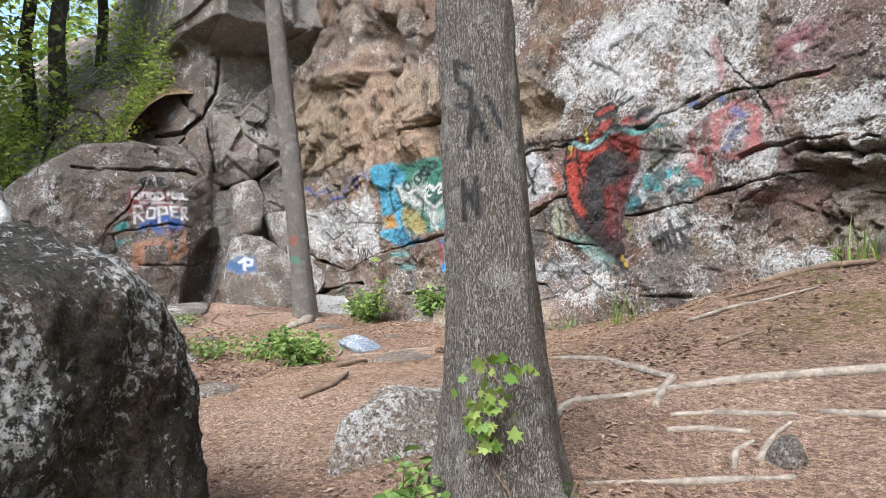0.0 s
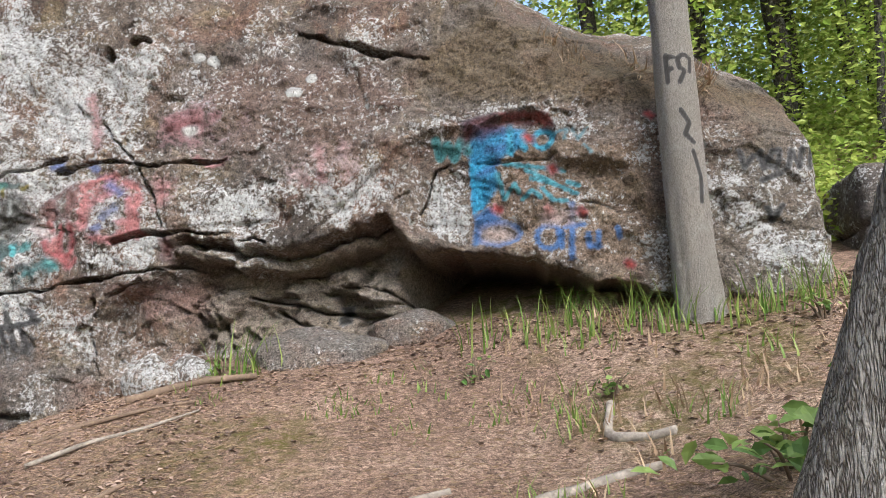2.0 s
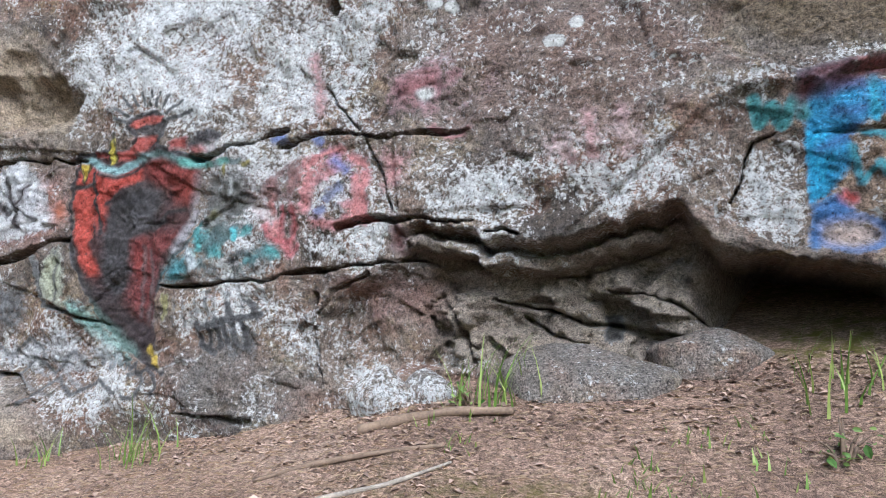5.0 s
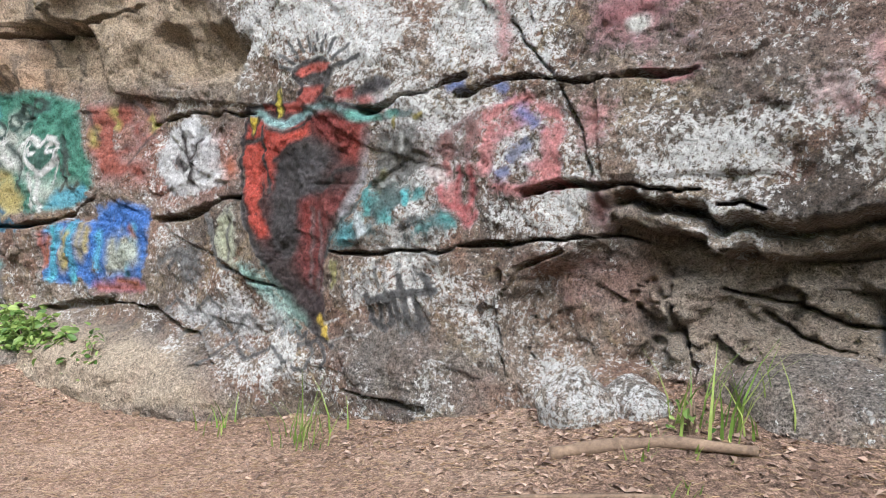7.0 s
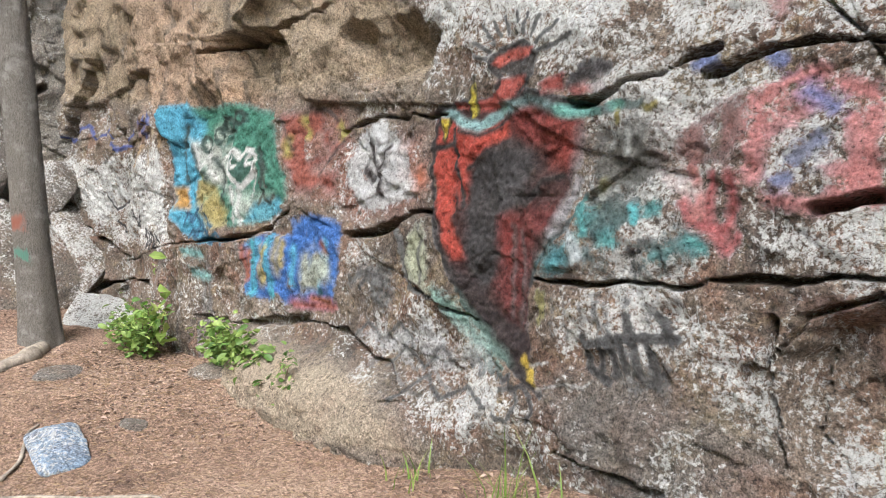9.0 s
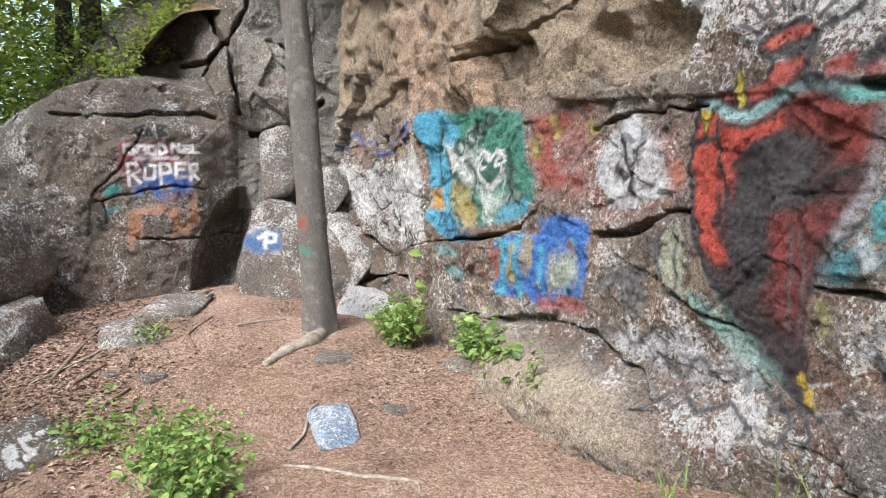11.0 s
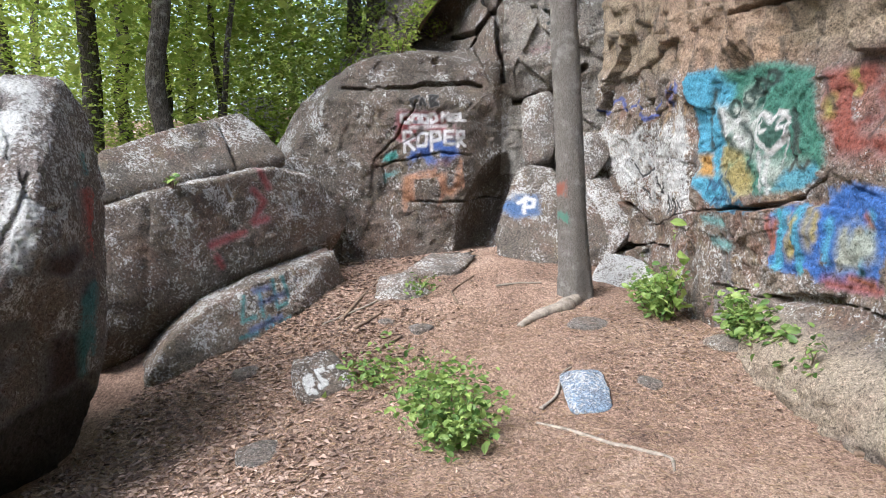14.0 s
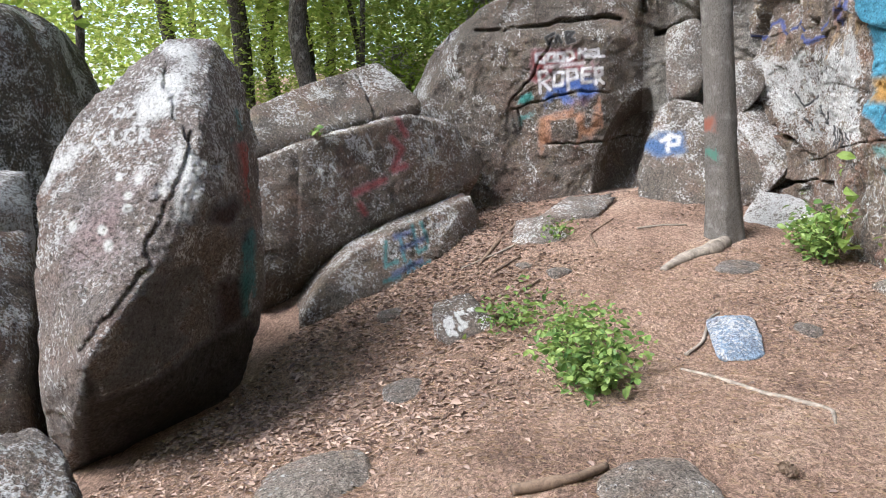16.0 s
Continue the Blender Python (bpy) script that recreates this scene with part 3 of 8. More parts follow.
CRUSTS = [
    (0.14, 0.3, [(-5.55, 4.3), (-4.2, 4.32), (-3.23, 3.93), (-3.24, 3.18), (-3.79, 3.19), (-4.53, 3.1), (-4.89, 3.4), (-5.74, 3.35), (-5.62, 3.88)]),
    (0.1, 0.2, [(-4.21, 3.08), (-3.62, 3.14), (-3.27, 3.01), (-3.0, 2.61), (-3.21, 2.38), (-4.16, 2.25)]),
    (0.12, 0.2, [(-2.7, 2.88), (-2.1, 2.96), (-1.49, 3.0), (-1.39, 2.8), (-1.9, 2.54), (-2.34, 2.5), (-2.73, 2.6)]),
    (0.1, 0.2, [(-4.47, 2.22), (-3.47, 2.25), (-3.49, 1.8), (-4.06, 1.91), (-4.5, 1.89)]),
    (0.13, 0.1, [(-2.79, 2.51), (-2.16, 2.52), (-2.1, 2.37), (-2.43, 2.35)]),
    (0.17, 0.08, [(-1.23, 2.89), (-1.05, 2.98), (-0.93, 2.95), (-0.94, 2.41), (-1.19, 2.42)]),
    (0.12, 0.15, [(-1.31, 3.23), (-0.84, 3.4), (-0.22, 3.36), (0.04, 3.14), (-0.17, 3.04), (-0.4, 3.22), (-0.84, 3.3)]),
    (0.06, 0.15, [(0.62, 2.96), (1.26, 2.98), (1.25, 2.32), (0.86, 2.13), (0.56, 2.68)]),
    (0.1, 0.25, [(-6.6, 1.71), (-5.43, 1.94), (-5.08, 1.86), (-4.69, 1.64), (-4.46, 1.43), (-5.06, 1.37), (-5.89, 1.66)]),
    (-0.12, 0.3, [(-14.62, 6.0), (-14.75, 4.13), (-9.45, 3.53), (-6.63, 3.31), (-5.59, 3.25), (-5.6, 3.58), (-5.97, 4.07), (-9.45, 5.13)]),
    (-0.2, 0.1, [(-8.6, 1.44), (-6.59, 1.54), (-5.52, 1.39), (-5.3, 1.2), (-6.58, 0.93), (-8.27, 1.12)]),
    (0.16, 0.15, [(-12.74, 3.08), (-9.71, 3.1), (-9.45, 2.24), (-10.28, 2.08), (-10.92, 2.12)]),
    (-0.25, 0.06, [(-5.52, 3.02), (-4.42, 2.98), (-4.5, 2.6), (-4.7, 2.04), (-4.73, 1.78), (-5.13, 1.98), (-5.48, 2.46)]),
    (-0.1, 0.2, [(-2.89, 2.52), (-1.35, 2.59), (0.12, 2.08), (0.1, 1.76), (-1.19, 1.62), (-2.87, 1.99)]),
    (-0.14, 0.2, [(-1.44, 3.73), (-0.82, 4.28), (0.65, 3.75), (1.33, 3.34), (1.23, 3.09), (0.53, 3.17), (0.01, 3.25), (-0.33, 3.4), (-1.01, 3.4)]),
    (-0.2, 0.06, [(-9.45, 3.53), (-7.63, 3.36), (-7.36, 2.54), (-8.49, 2.22), (-9.32, 2.41)]),
    (-0.2, 0.06, [(-7.89, 2.25), (-6.89, 2.51), (-6.53, 2.43), (-6.6, 1.87), (-7.89, 1.82)]),
]


def cliff_y(x, z):
    rel, edge = facets(x * 0.55 + 0.25 * z, z * 0.8, seed=4)
    rel2, edge2 = facets(x * 1.7 + 0.4 * z, z * 2.3, seed=8)
    rel3, edge3 = facets(x * 4.2 - z, z * 5.0, seed=9)
    rough = ramp(-x, 4.5, 8.5)
    upper = ramp(z, 2.9, 3.6)
    y = 5.3 + along(x, BEND) + (0.05 + 0.30 * rough * upper) * rel + (0.03 + 0.10 * rough * upper + 0.02 * rough) * rel2 + 0.03 * rel3
    y = y + 0.06 * fbm(x * 0.9, z * 0.9, octaves=3, seed=2) + 0.020 * fbm(x * 6, z * 6, octaves=4, seed=5, gain=0.7)
    bumps = fbm(x * 2.4, z * 2.0, octaves=3, seed=61)
    y = y + 0.10 * rough * (0.3 + 0.7 * upper) * np.abs(bumps)
    y = y + 0.20 * np.maximum(z - 3.1, 0) * ramp(x, -6, -2) + 0.05 * np.maximum(z - 4, 0)
    top = along(x, TOP) + 0.08 * fbm(x * 2, z * 0, octaves=3, seed=31)
    y = y + 1.6 * np.maximum(z - top, 0) ** 1.2 + 0.35 * ramp(z, top - 0.5, top + 0.1)
    # the foot of the wall swells out below the painted part
    y = y - 0.32 * ramp(-x, 4.9, 5.8) * (1 - ramp(-x, 7.2, 8.4)) * (1 - ramp(z, 1.25, 1.65)) - 0.10 * (1 - ramp(z, 1.3, 1.9)) * ramp(-x, 3.0, 3.6)
    # undercut below the ledge, with a shelf of rock in its left half
    led = along(x, LEDGE) + 0.03 * fbm(x * 4, z * 0, octaves=3, seed=41) + 0.022 * fbm(x * 13, z * 0, octaves=3, seed=42)
    reach = ramp(x, -3.05, -2.75)
    deep = 0.30 + 1.2 * ramp(x, -1.45, -1.0)
    y = y + reach * deep * ramp(led - z, 0.0, 0.07) * (1 - 0.55 * ramp(led - z, 0.3, 0.75) * (1 - ramp(x, -1.5, -1.1)))
    lip = np.exp(-((z - led - 0.05) / 0.07) ** 2)
    y = y - 0.025 * reach * lip
    shelf = (ramp(z, led - 0.17, led - 0.14) - ramp(z, led - 0.09, led - 0.05)) * ramp(x, -3.0, -2.8) * (1 - ramp(x, -1.75, -1.4))
    y = y - (0.24 + 0.12 * vnoise(x * 3, z * 3, seed=63)) * shelf + reach * (0.20 * rel2 + 0.09 * rel3 + 0.06 * fbm(x * 5, z * 7, octaves=4, seed=64, gain=0.65)) * ramp(led - z, 0.02, 0.2)
    return y


cx, cz = np.meshgrid(np.concatenate([np.arange(-12.3, -6.0, 0.0155), np.arange(-6.0, -2.9, 0.0095), np.arange(-2.9, -1.2, 0.014), np.arange(-1.2, 0.2, 0.0105), np.arange(0.2, 1.62, 0.0155)]),
                     np.concatenate([np.arange(0.6, 1.4, 0.0155), np.arange(1.4, 3.5, 0.0105), np.arange(3.5, 4.3, 0.0155), np.arange(4.3, 10.5, 0.04)]))
coat = Coat(cx, cz)
coat.fill((0.06, 0.25, 0.18), [(-9.01, 3.49), (-8.1, 3.44), (-7.61, 3.32), (-7.44, 2.9), (-7.32, 2.63), (-7.62, 2.45), (-8.09, 2.38), (-8.44, 2.46), (-8.83, 2.74), (-8.95, 3.27)], 0.95, 0.06, grain=0)
coat.fill((0.09, 0.4, 0.58), [(-9.47, 3.51), (-9.01, 3.55), (-8.89, 3.27), (-8.86, 2.74), (-8.55, 2.38), (-8.41, 2.22), (-8.95, 2.28), (-9.32, 2.44), (-9.45, 2.92)], 1.0, 0.05, grain=0)
coat.fill((0.42, 0.36, 0.16), [(-8.78, 2.84), (-8.45, 2.73), (-8.24, 2.38), (-8.5, 2.3), (-8.81, 2.58)], 0.85, 0.06, grain=4)
coat.fill((0.5, 0.53, 0.47), [(-8.67, 3.25), (-8.29, 3.28), (-8.24, 2.73), (-7.9, 2.66), (-7.53, 2.63), (-7.62, 2.47), (-7.99, 2.42), (-8.39, 2.73)], 0.62, 0.08, grain=6)
coat.fill((0.09, 0.38, 0.52), [(-7.8, 2.58), (-7.45, 2.63), (-7.36, 2.53), (-7.71, 2.45), (-7.89, 2.44)], 0.9, 0.04, grain=0)
coat.fill((0.55, 0.33, 0.1), [(-9.41, 2.72), (-9.13, 2.73), (-9.07, 2.58), (-9.29, 2.53)], 0.85, 0.05, grain=8)
coat.fill((0.05, 0.14, 0.11), [(-8.02, 2.72), (-8.27, 2.94), (-8.24, 3.03), (-8.05, 3.01), (-7.86, 3.02), (-7.81, 2.94)], 0.75, 0.04, grain=0)
coat.stroke((0.72, 0.72, 0.7), 0.045, [(-8.02, 2.72), (-8.19, 2.83), (-8.27, 2.94), (-8.24, 3.03), (-8.14, 3.05), (-8.05, 2.97), (-7.98, 3.04), (-7.86, 3.02), (-7.81, 2.94), (-7.85, 2.84), (-8.02, 2.72)], strength=1.0, soft=0.012)
coat.stroke((0.72, 0.72, 0.7), 0.03, [(-8.15, 2.98), (-8.21, 2.94), (-8.15, 2.89), (-8.09, 2.9)], [(-7.9, 2.99), (-7.96, 2.97), (-7.94, 2.91), (-7.87, 2.92)], strength=1.0, soft=0.012)
coat.stroke((0.05, 0.16, 0.13), 0.03, [(-8.61, 3.04), (-8.52, 3.17), (-8.42, 3.08)], [(-8.38, 3.06), (-8.31, 3.18), (-8.25, 3.09)], [(-8.21, 3.2), (-8.28, 3.27), (-8.18, 3.29), (-8.12, 3.21), (-8.21, 3.2)], [(-8.05, 3.28), (-8.1, 3.34), (-8.0, 3.35), (-7.97, 3.29), (-8.05, 3.28)], strength=1.0, soft=0.012)
coat.stroke((0.72, 0.72, 0.7), 0.035, [(-8.89, 2.95), (-8.81, 3.13), (-8.7, 2.94), (-8.59, 3.15), (-8.52, 2.94)], [(-8.48, 2.79), (-8.24, 3.1)], strength=1.0, soft=0.012)
coat.stroke((0.04, 0.14, 0.25), 0.03, [(-8.95, 2.39), (-8.89, 2.5), (-8.81, 2.4), (-8.74, 2.52)], [(-8.72, 2.29), (-8.66, 2.42), (-8.58, 2.3), (-8.52, 2.42), (-8.45, 2.29)], [(-8.89, 2.26), (-8.83, 2.34), (-8.74, 2.27)], strength=1.0, soft=0.012)
coat.stroke((0.1, 0.12, 0.1), 0.03, [(-7.76, 2.58), (-7.67, 2.68), (-7.6, 2.56), (-7.53, 2.65)], [(-7.81, 2.91), (-7.67, 2.68)], [(-7.7, 2.93), (-7.62, 2.72)], strength=1.0, soft=0.012)
coat.fill((0.05, 0.19, 0.58), [(-7.89, 2.24), (-7.36, 2.44), (-6.89, 2.51), (-6.53, 2.44), (-6.57, 2.15), (-6.61, 1.85), (-7.03, 1.82), (-7.52, 1.79), (-7.89, 1.84)], 1.0, 0.05, grain=11)
coat.fill((0.42, 0.44, 0.36), [(-7.08, 2.2), (-6.89, 2.29), (-6.76, 2.2), (-6.78, 1.97), (-7.03, 1.94)], 0.9, 0.05, grain=12)
coat.stroke((0.08, 0.45, 0.55), 0.09, [(-7.8, 2.26), (-7.79, 1.85)], [(-7.53, 2.29), (-7.5, 1.86)], strength=0.85, soft=0.05)
coat.stroke((0.48, 0.4, 0.15), 0.07, [(-7.65, 2.22), (-7.65, 1.94)], [(-7.38, 2.3), (-7.38, 2.05)], strength=0.75, soft=0.05)
coat.stroke((0.45, 0.12, 0.08), 0.08, [(-7.94, 2.2), (-7.93, 1.96)], [(-7.19, 1.81), (-6.61, 1.85)], strength=0.8, soft=0.05)
coat.stroke((0.62, 0.62, 0.62), 0.15, [(-6.34, 2.98), (-6.07, 3.06), (-5.84, 2.91), (-5.81, 2.75), (-5.99, 2.63), (-6.26, 2.63), (-6.41, 2.78), (-6.34, 2.98)], strength=0.85, soft=0.09)
coat.stroke((0.72, 0.72, 0.7), 0.1, [(-6.2, 2.98), (-6.11, 2.7), (-5.99, 2.61)], [(-6.0, 3.04), (-6.09, 2.81)], strength=0.8, soft=0.05)
coat.stroke((0.03, 0.03, 0.032), 0.05, [(-6.25, 2.97), (-6.17, 2.85), (-6.19, 2.77), (-6.11, 2.67)], [(-6.17, 2.85), (-6.06, 2.92)], strength=1.0, soft=0.012)
coat.fill((0.52, 0.16, 0.08), [(-5.78, 2.97), (-5.55, 3.04), (-5.54, 2.66), (-5.83, 2.65), (-5.74, 2.8)], 0.75, 0.08, grain=14)
coat.stroke((0.08, 0.11, 0.36), 0.05, [(-12.59, 3.63), (-12.23, 3.35), (-11.83, 3.53), (-11.48, 3.3), (-11.14, 3.43), (-10.74, 3.17), (-10.44, 3.37)], [(-10.32, 3.51), (-10.29, 3.25), (-10.28, 3.49)], [(-10.24, 3.5), (-10.18, 3.29), (-10.11, 3.49)], [(-9.87, 3.54), (-9.78, 3.33), (-9.68, 3.55), (-9.58, 3.35)], strength=0.85, soft=0.03)
coat.stroke((0.45, 0.27, 0.1), 0.09, [(-10.28, 3.37), (-10.28, 2.93)], [(-10.08, 3.35), (-10.02, 2.99)], [(-9.85, 3.48), (-9.64, 3.15)], strength=0.7, soft=0.06)
coat.stroke((0.68, 0.68, 0.66), 0.045, [(-10.9, 2.94), (-10.67, 2.56), (-10.47, 2.2)], [(-10.28, 2.93), (-10.25, 2.39)], [(-10.28, 2.8), (-10.27, 2.78), (-10.24, 2.63)], [(-10.01, 3.08), (-9.97, 2.52)], [(-9.87, 3.1), (-9.78, 2.4)], [(-9.71, 3.12), (-9.58, 2.35)], [(-10.18, 2.87), (-10.08, 2.21)], strength=0.85, soft=0.02)
coat.stroke((0.03, 0.03, 0.032), 0.03, [(-11.13, 2.66), (-10.91, 2.5), (-10.61, 2.62)], [(-10.46, 2.5), (-10.33, 2.32), (-10.29, 2.48)], [(-10.91, 2.37), (-10.62, 2.25)], [(-10.18, 2.3), (-10.13, 2.09), (-10.08, 2.3), (-10.02, 2.09), (-9.97, 2.31), (-9.9, 2.1), (-9.82, 2.31), (-9.66, 2.14)], strength=0.8, soft=0.012)
coat.stroke((0.15, 0.42, 0.4), 0.1, [(-9.07, 2.12), (-8.6, 2.12)], [(-8.89, 1.94), (-8.55, 1.91)], strength=0.7, soft=0.07)
# pale flower, and letters over the green panel
coat.fill((0.62, 0.62, 0.62), [(-6.471, 3.023), (-6.118, 3.083), (-5.924, 3.013), (-5.833, 2.833), (-5.697, 2.693), (-5.847, 2.602), (-6.196, 2.628), (-6.387, 2.745), (-6.349, 2.879)], 0.85, 0.06, grain=51)
coat.stroke((0.7, 0.7, 0.7), 0.1, [(-6.391, 2.959), (-6.049, 3.035), (-5.909, 2.935)], [(-6.309, 2.705), (-5.995, 2.627), (-5.725, 2.666)], strength=0.9, soft=0.06)
coat.stroke((0.03, 0.03, 0.032), 0.05, [(-6.197, 2.991), (-6.111, 2.865), (-6.032, 2.771), (-6.002, 2.645)], [(-6.021, 2.805), (-5.921, 2.935)], [(-6.272, 2.818), (-6.125, 2.738)], strength=0.95, soft=0.025)
coat.fill((0.52, 0.55, 0.5), [(-9.106, 3.208), (-8.36, 3.075), (-8.235, 2.721), (-8.523, 2.776), (-8.898, 2.998)], 0.9, 0.05, grain=52)
coat.stroke((0.03, 0.07, 0.06), 0.035, [(-8.77, 3.134), (-8.691, 3.084), (-8.756, 3.061), (-8.783, 3.062), (-8.835, 3.091), (-8.872, 3.137), (-8.875, 3.182), (-8.857, 3.209), (-8.839, 3.209), (-8.807, 3.181), (-8.77, 3.134)], [(-8.407, 3.19), (-8.395, 3.15), (-8.431, 3.128), (-8.44, 3.127), (-8.482, 3.153), (-8.556, 3.199), (-8.54, 3.237), (-8.503, 3.258), (-8.457, 3.255), (-8.453, 3.233), (-8.407, 3.19)], [(-8.2, 3.263), (-8.197, 3.228), (-8.327, 3.219), (-8.354, 3.22), (-8.424, 3.248), (-8.423, 3.283), (-8.389, 3.315), (-8.268, 3.323), (-8.232, 3.32), (-8.209, 3.298), (-8.2, 3.263)], [(-8.025, 3.316), (-8.031, 3.286), (-8.068, 3.269), (-8.141, 3.276), (-8.164, 3.297), (-8.163, 3.327), (-8.157, 3.358), (-8.111, 3.373), (-8.056, 3.368), (-8.033, 3.348), (-8.025, 3.316)], strength=1.0, soft=0.015)
coat.stroke((0.03, 0.06, 0.055), 0.05, [(-8.973, 3.106), (-8.853, 2.9), (-8.569, 2.807)], [(-8.51, 2.98), (-8.327, 2.858), (-8.271, 2.583)], [(-7.791, 3.032), (-7.667, 2.864), (-7.686, 2.68)], [(-9.105, 3.316), (-9.248, 3.081), (-9.055, 2.798)], strength=0.85, soft=0.03)
coat.stroke((0.68, 0.68, 0.66), 0.035, [(-8.156, 2.721), (-8.02, 2.43)], [(-8.068, 2.691), (-7.931, 2.404)], [(-8.944, 3.127), (-8.819, 2.899), (-8.708, 3.044), (-8.437, 2.805)], [(-7.8, 2.867), (-7.868, 2.657)], strength=0.85, soft=0.02)
coat.fill((0.55, 0.3, 0.08), [(-9.389, 2.721), (-9.059, 2.727), (-8.877, 2.527), (-9.171, 2.535)], 0.95, 0.04, grain=0)
coat.fill((0.4, 0.33, 0.12), [(-8.867, 2.784), (-8.552, 2.736), (-8.215, 2.524), (-8.229, 2.386), (-8.441, 2.43)], 0.8, 0.06, grain=53)
coat.fill((0.12, 0.4, 0.5), [(-7.839, 2.529), (-7.558, 2.588), (-7.503, 2.515), (-7.716, 2.438)], 1.0, 0.03, grain=0)
coat.stroke((0.03, 0.13, 0.22), 0.035, [(-8.844, 2.411), (-8.76, 2.529), (-8.702, 2.383)], [(-8.618, 2.478), (-8.402, 2.371)], [(-8.503, 2.287), (-8.513, 2.25), (-8.575, 2.225), (-8.716, 2.219), (-8.78, 2.239), (-8.793, 2.275), (-8.801, 2.312), (-8.73, 2.337), (-8.674, 2.339), (-8.658, 2.317), (-8.503, 2.287)], [(-8.435, 2.329), (-8.434, 2.218), (-8.3, 2.324), (-8.211, 2.229)], strength=0.9, soft=0.02)
# red and olive splashes right of the panel
coat.fill((0.36, 0.1, 0.07), [(-7.475, 3.308), (-6.917, 3.294), (-6.601, 3.208), (-6.557, 2.986), (-6.903, 2.839), (-6.598, 2.829), (-6.666, 2.651), (-7.197, 2.675), (-7.407, 2.9)], 0.75, 0.07, grain=54)
coat.stroke((0.42, 0.4, 0.1), 0.06, [(-7.186, 3.242), (-7.023, 3.105)], [(-6.651, 3.146), (-6.615, 3.071)], [(-7.354, 3.077), (-7.35, 2.987)], strength=0.85, soft=0.04)
coat.stroke((0.08, 0.06, 0.055), 0.03, [(-7.208, 3.288), (-6.828, 3.279), (-6.694, 3.177)], [(-6.592, 3.029), (-6.766, 2.876), (-6.807, 2.793)], [(-7.47, 3.241), (-7.299, 3.008)], strength=0.8, soft=0.02)
# yellow and red streaks inside the blue panel
coat.stroke((0.1, 0.42, 0.62), 0.06, [(-7.709, 2.261), (-7.774, 1.928)], [(-7.461, 2.295), (-7.53, 1.926)], [(-6.707, 2.307), (-6.802, 1.93)], [(-7.172, 2.242), (-7.156, 1.983)], strength=0.9, soft=0.03)
coat.stroke((0.5, 0.4, 0.12), 0.05, [(-7.538, 2.224), (-7.62, 1.964)], [(-7.301, 2.28), (-7.303, 2.103)], [(-6.823, 2.198), (-6.81, 2.096)], strength=0.85, soft=0.03)
coat.stroke((0.45, 0.15, 0.08), 0.05, [(-7.848, 2.183), (-7.901, 1.964)], [(-6.76, 2.296), (-6.719, 2.245)], [(-6.911, 1.886), (-6.679, 1.881)], strength=0.85, soft=0.03)
coat.fill((0.45, 0.5, 0.42), [(-6.942, 2.179), (-6.714, 2.225), (-6.652, 2.047), (-6.871, 1.986), (-6.932, 2.045)], 0.85, 0.05, grain=55)
# the tall red and black figure
coat.fill((0.075, 0.03, 0.03), [(-5.498, 3.099), (-4.807, 3.089), (-4.342, 3.016), (-4.377, 2.846), (-4.461, 2.673), (-4.497, 2.489), (-4.64, 2.349), (-4.685, 2.208), (-4.711, 2.037), (-4.681, 1.818), (-4.609, 1.691), (-4.725, 1.742), (-4.977, 1.852), (-5.132, 2.014), (-5.241, 2.19), (-5.329, 2.34), (-5.438, 2.527), (-5.499, 2.788)], 1.1, 0.02, grain=0)
coat.fill((0.53, 0.075, 0.05), [(-5.498, 3.096), (-5.368, 3.082), (-5.274, 2.902), (-5.293, 2.687), (-5.272, 2.468), (-5.199, 2.378), (-5.124, 2.297), (-5.233, 2.299), (-5.312, 2.404), (-5.451, 2.625), (-5.498, 2.887)], 1.1, 0.03, grain=0)
coat.fill((0.55, 0.08, 0.055), [(-5.267, 3.031), (-5.049, 2.957), (-4.84, 3.014), (-4.847, 2.916), (-4.989, 2.876), (-5.119, 2.803), (-5.164, 2.684), (-5.177, 2.574), (-5.265, 2.686), (-5.259, 2.871)], 1.1, 0.03, grain=0)
coat.fill((0.29, 0.05, 0.045), [(-4.808, 3.064), (-4.607, 3.066), (-4.469, 3.0), (-4.354, 2.98), (-4.392, 2.872), (-4.45, 2.769), (-4.551, 2.793), (-4.617, 2.861), (-4.703, 2.894), (-4.79, 2.954)], 1.0, 0.05, grain=2)
coat.fill((0.48, 0.09, 0.07), [(-4.512, 2.904), (-4.369, 2.956), (-4.416, 2.836), (-4.466, 2.775), (-4.551, 2.793)], 0.75, 0.06, grain=3)
coat.fill((0.05, 0.048, 0.052), [(-5.133, 2.773), (-4.956, 2.866), (-4.804, 2.886), (-4.668, 2.837), (-4.647, 2.755), (-4.701, 2.674), (-4.725, 2.565), (-4.853, 2.479), (-4.878, 2.335), (-4.965, 2.182), (-5.036, 2.116), (-5.123, 2.229), (-5.129, 2.411), (-5.15, 2.623)], 1.0, 0.05, grain=0)
coat.fill((0.095, 0.092, 0.098), [(-4.881, 2.692), (-4.788, 2.732), (-4.71, 2.688), (-4.758, 2.592), (-4.85, 2.578)], 0.8, 0.07, grain=0)
coat.fill((0.2, 0.04, 0.04), [(-4.849, 2.507), (-4.701, 2.56), (-4.506, 2.567), (-4.587, 2.433), (-4.67, 2.347), (-4.703, 2.038), (-4.74, 1.991), (-4.838, 1.99), (-4.924, 2.186)], 0.9, 0.05, grain=5)
coat.fill((0.34, 0.055, 0.05), [(-4.887, 2.501), (-4.798, 2.523), (-4.796, 2.424), (-4.831, 2.28), (-4.88, 2.363)], 0.8, 0.05, grain=0)
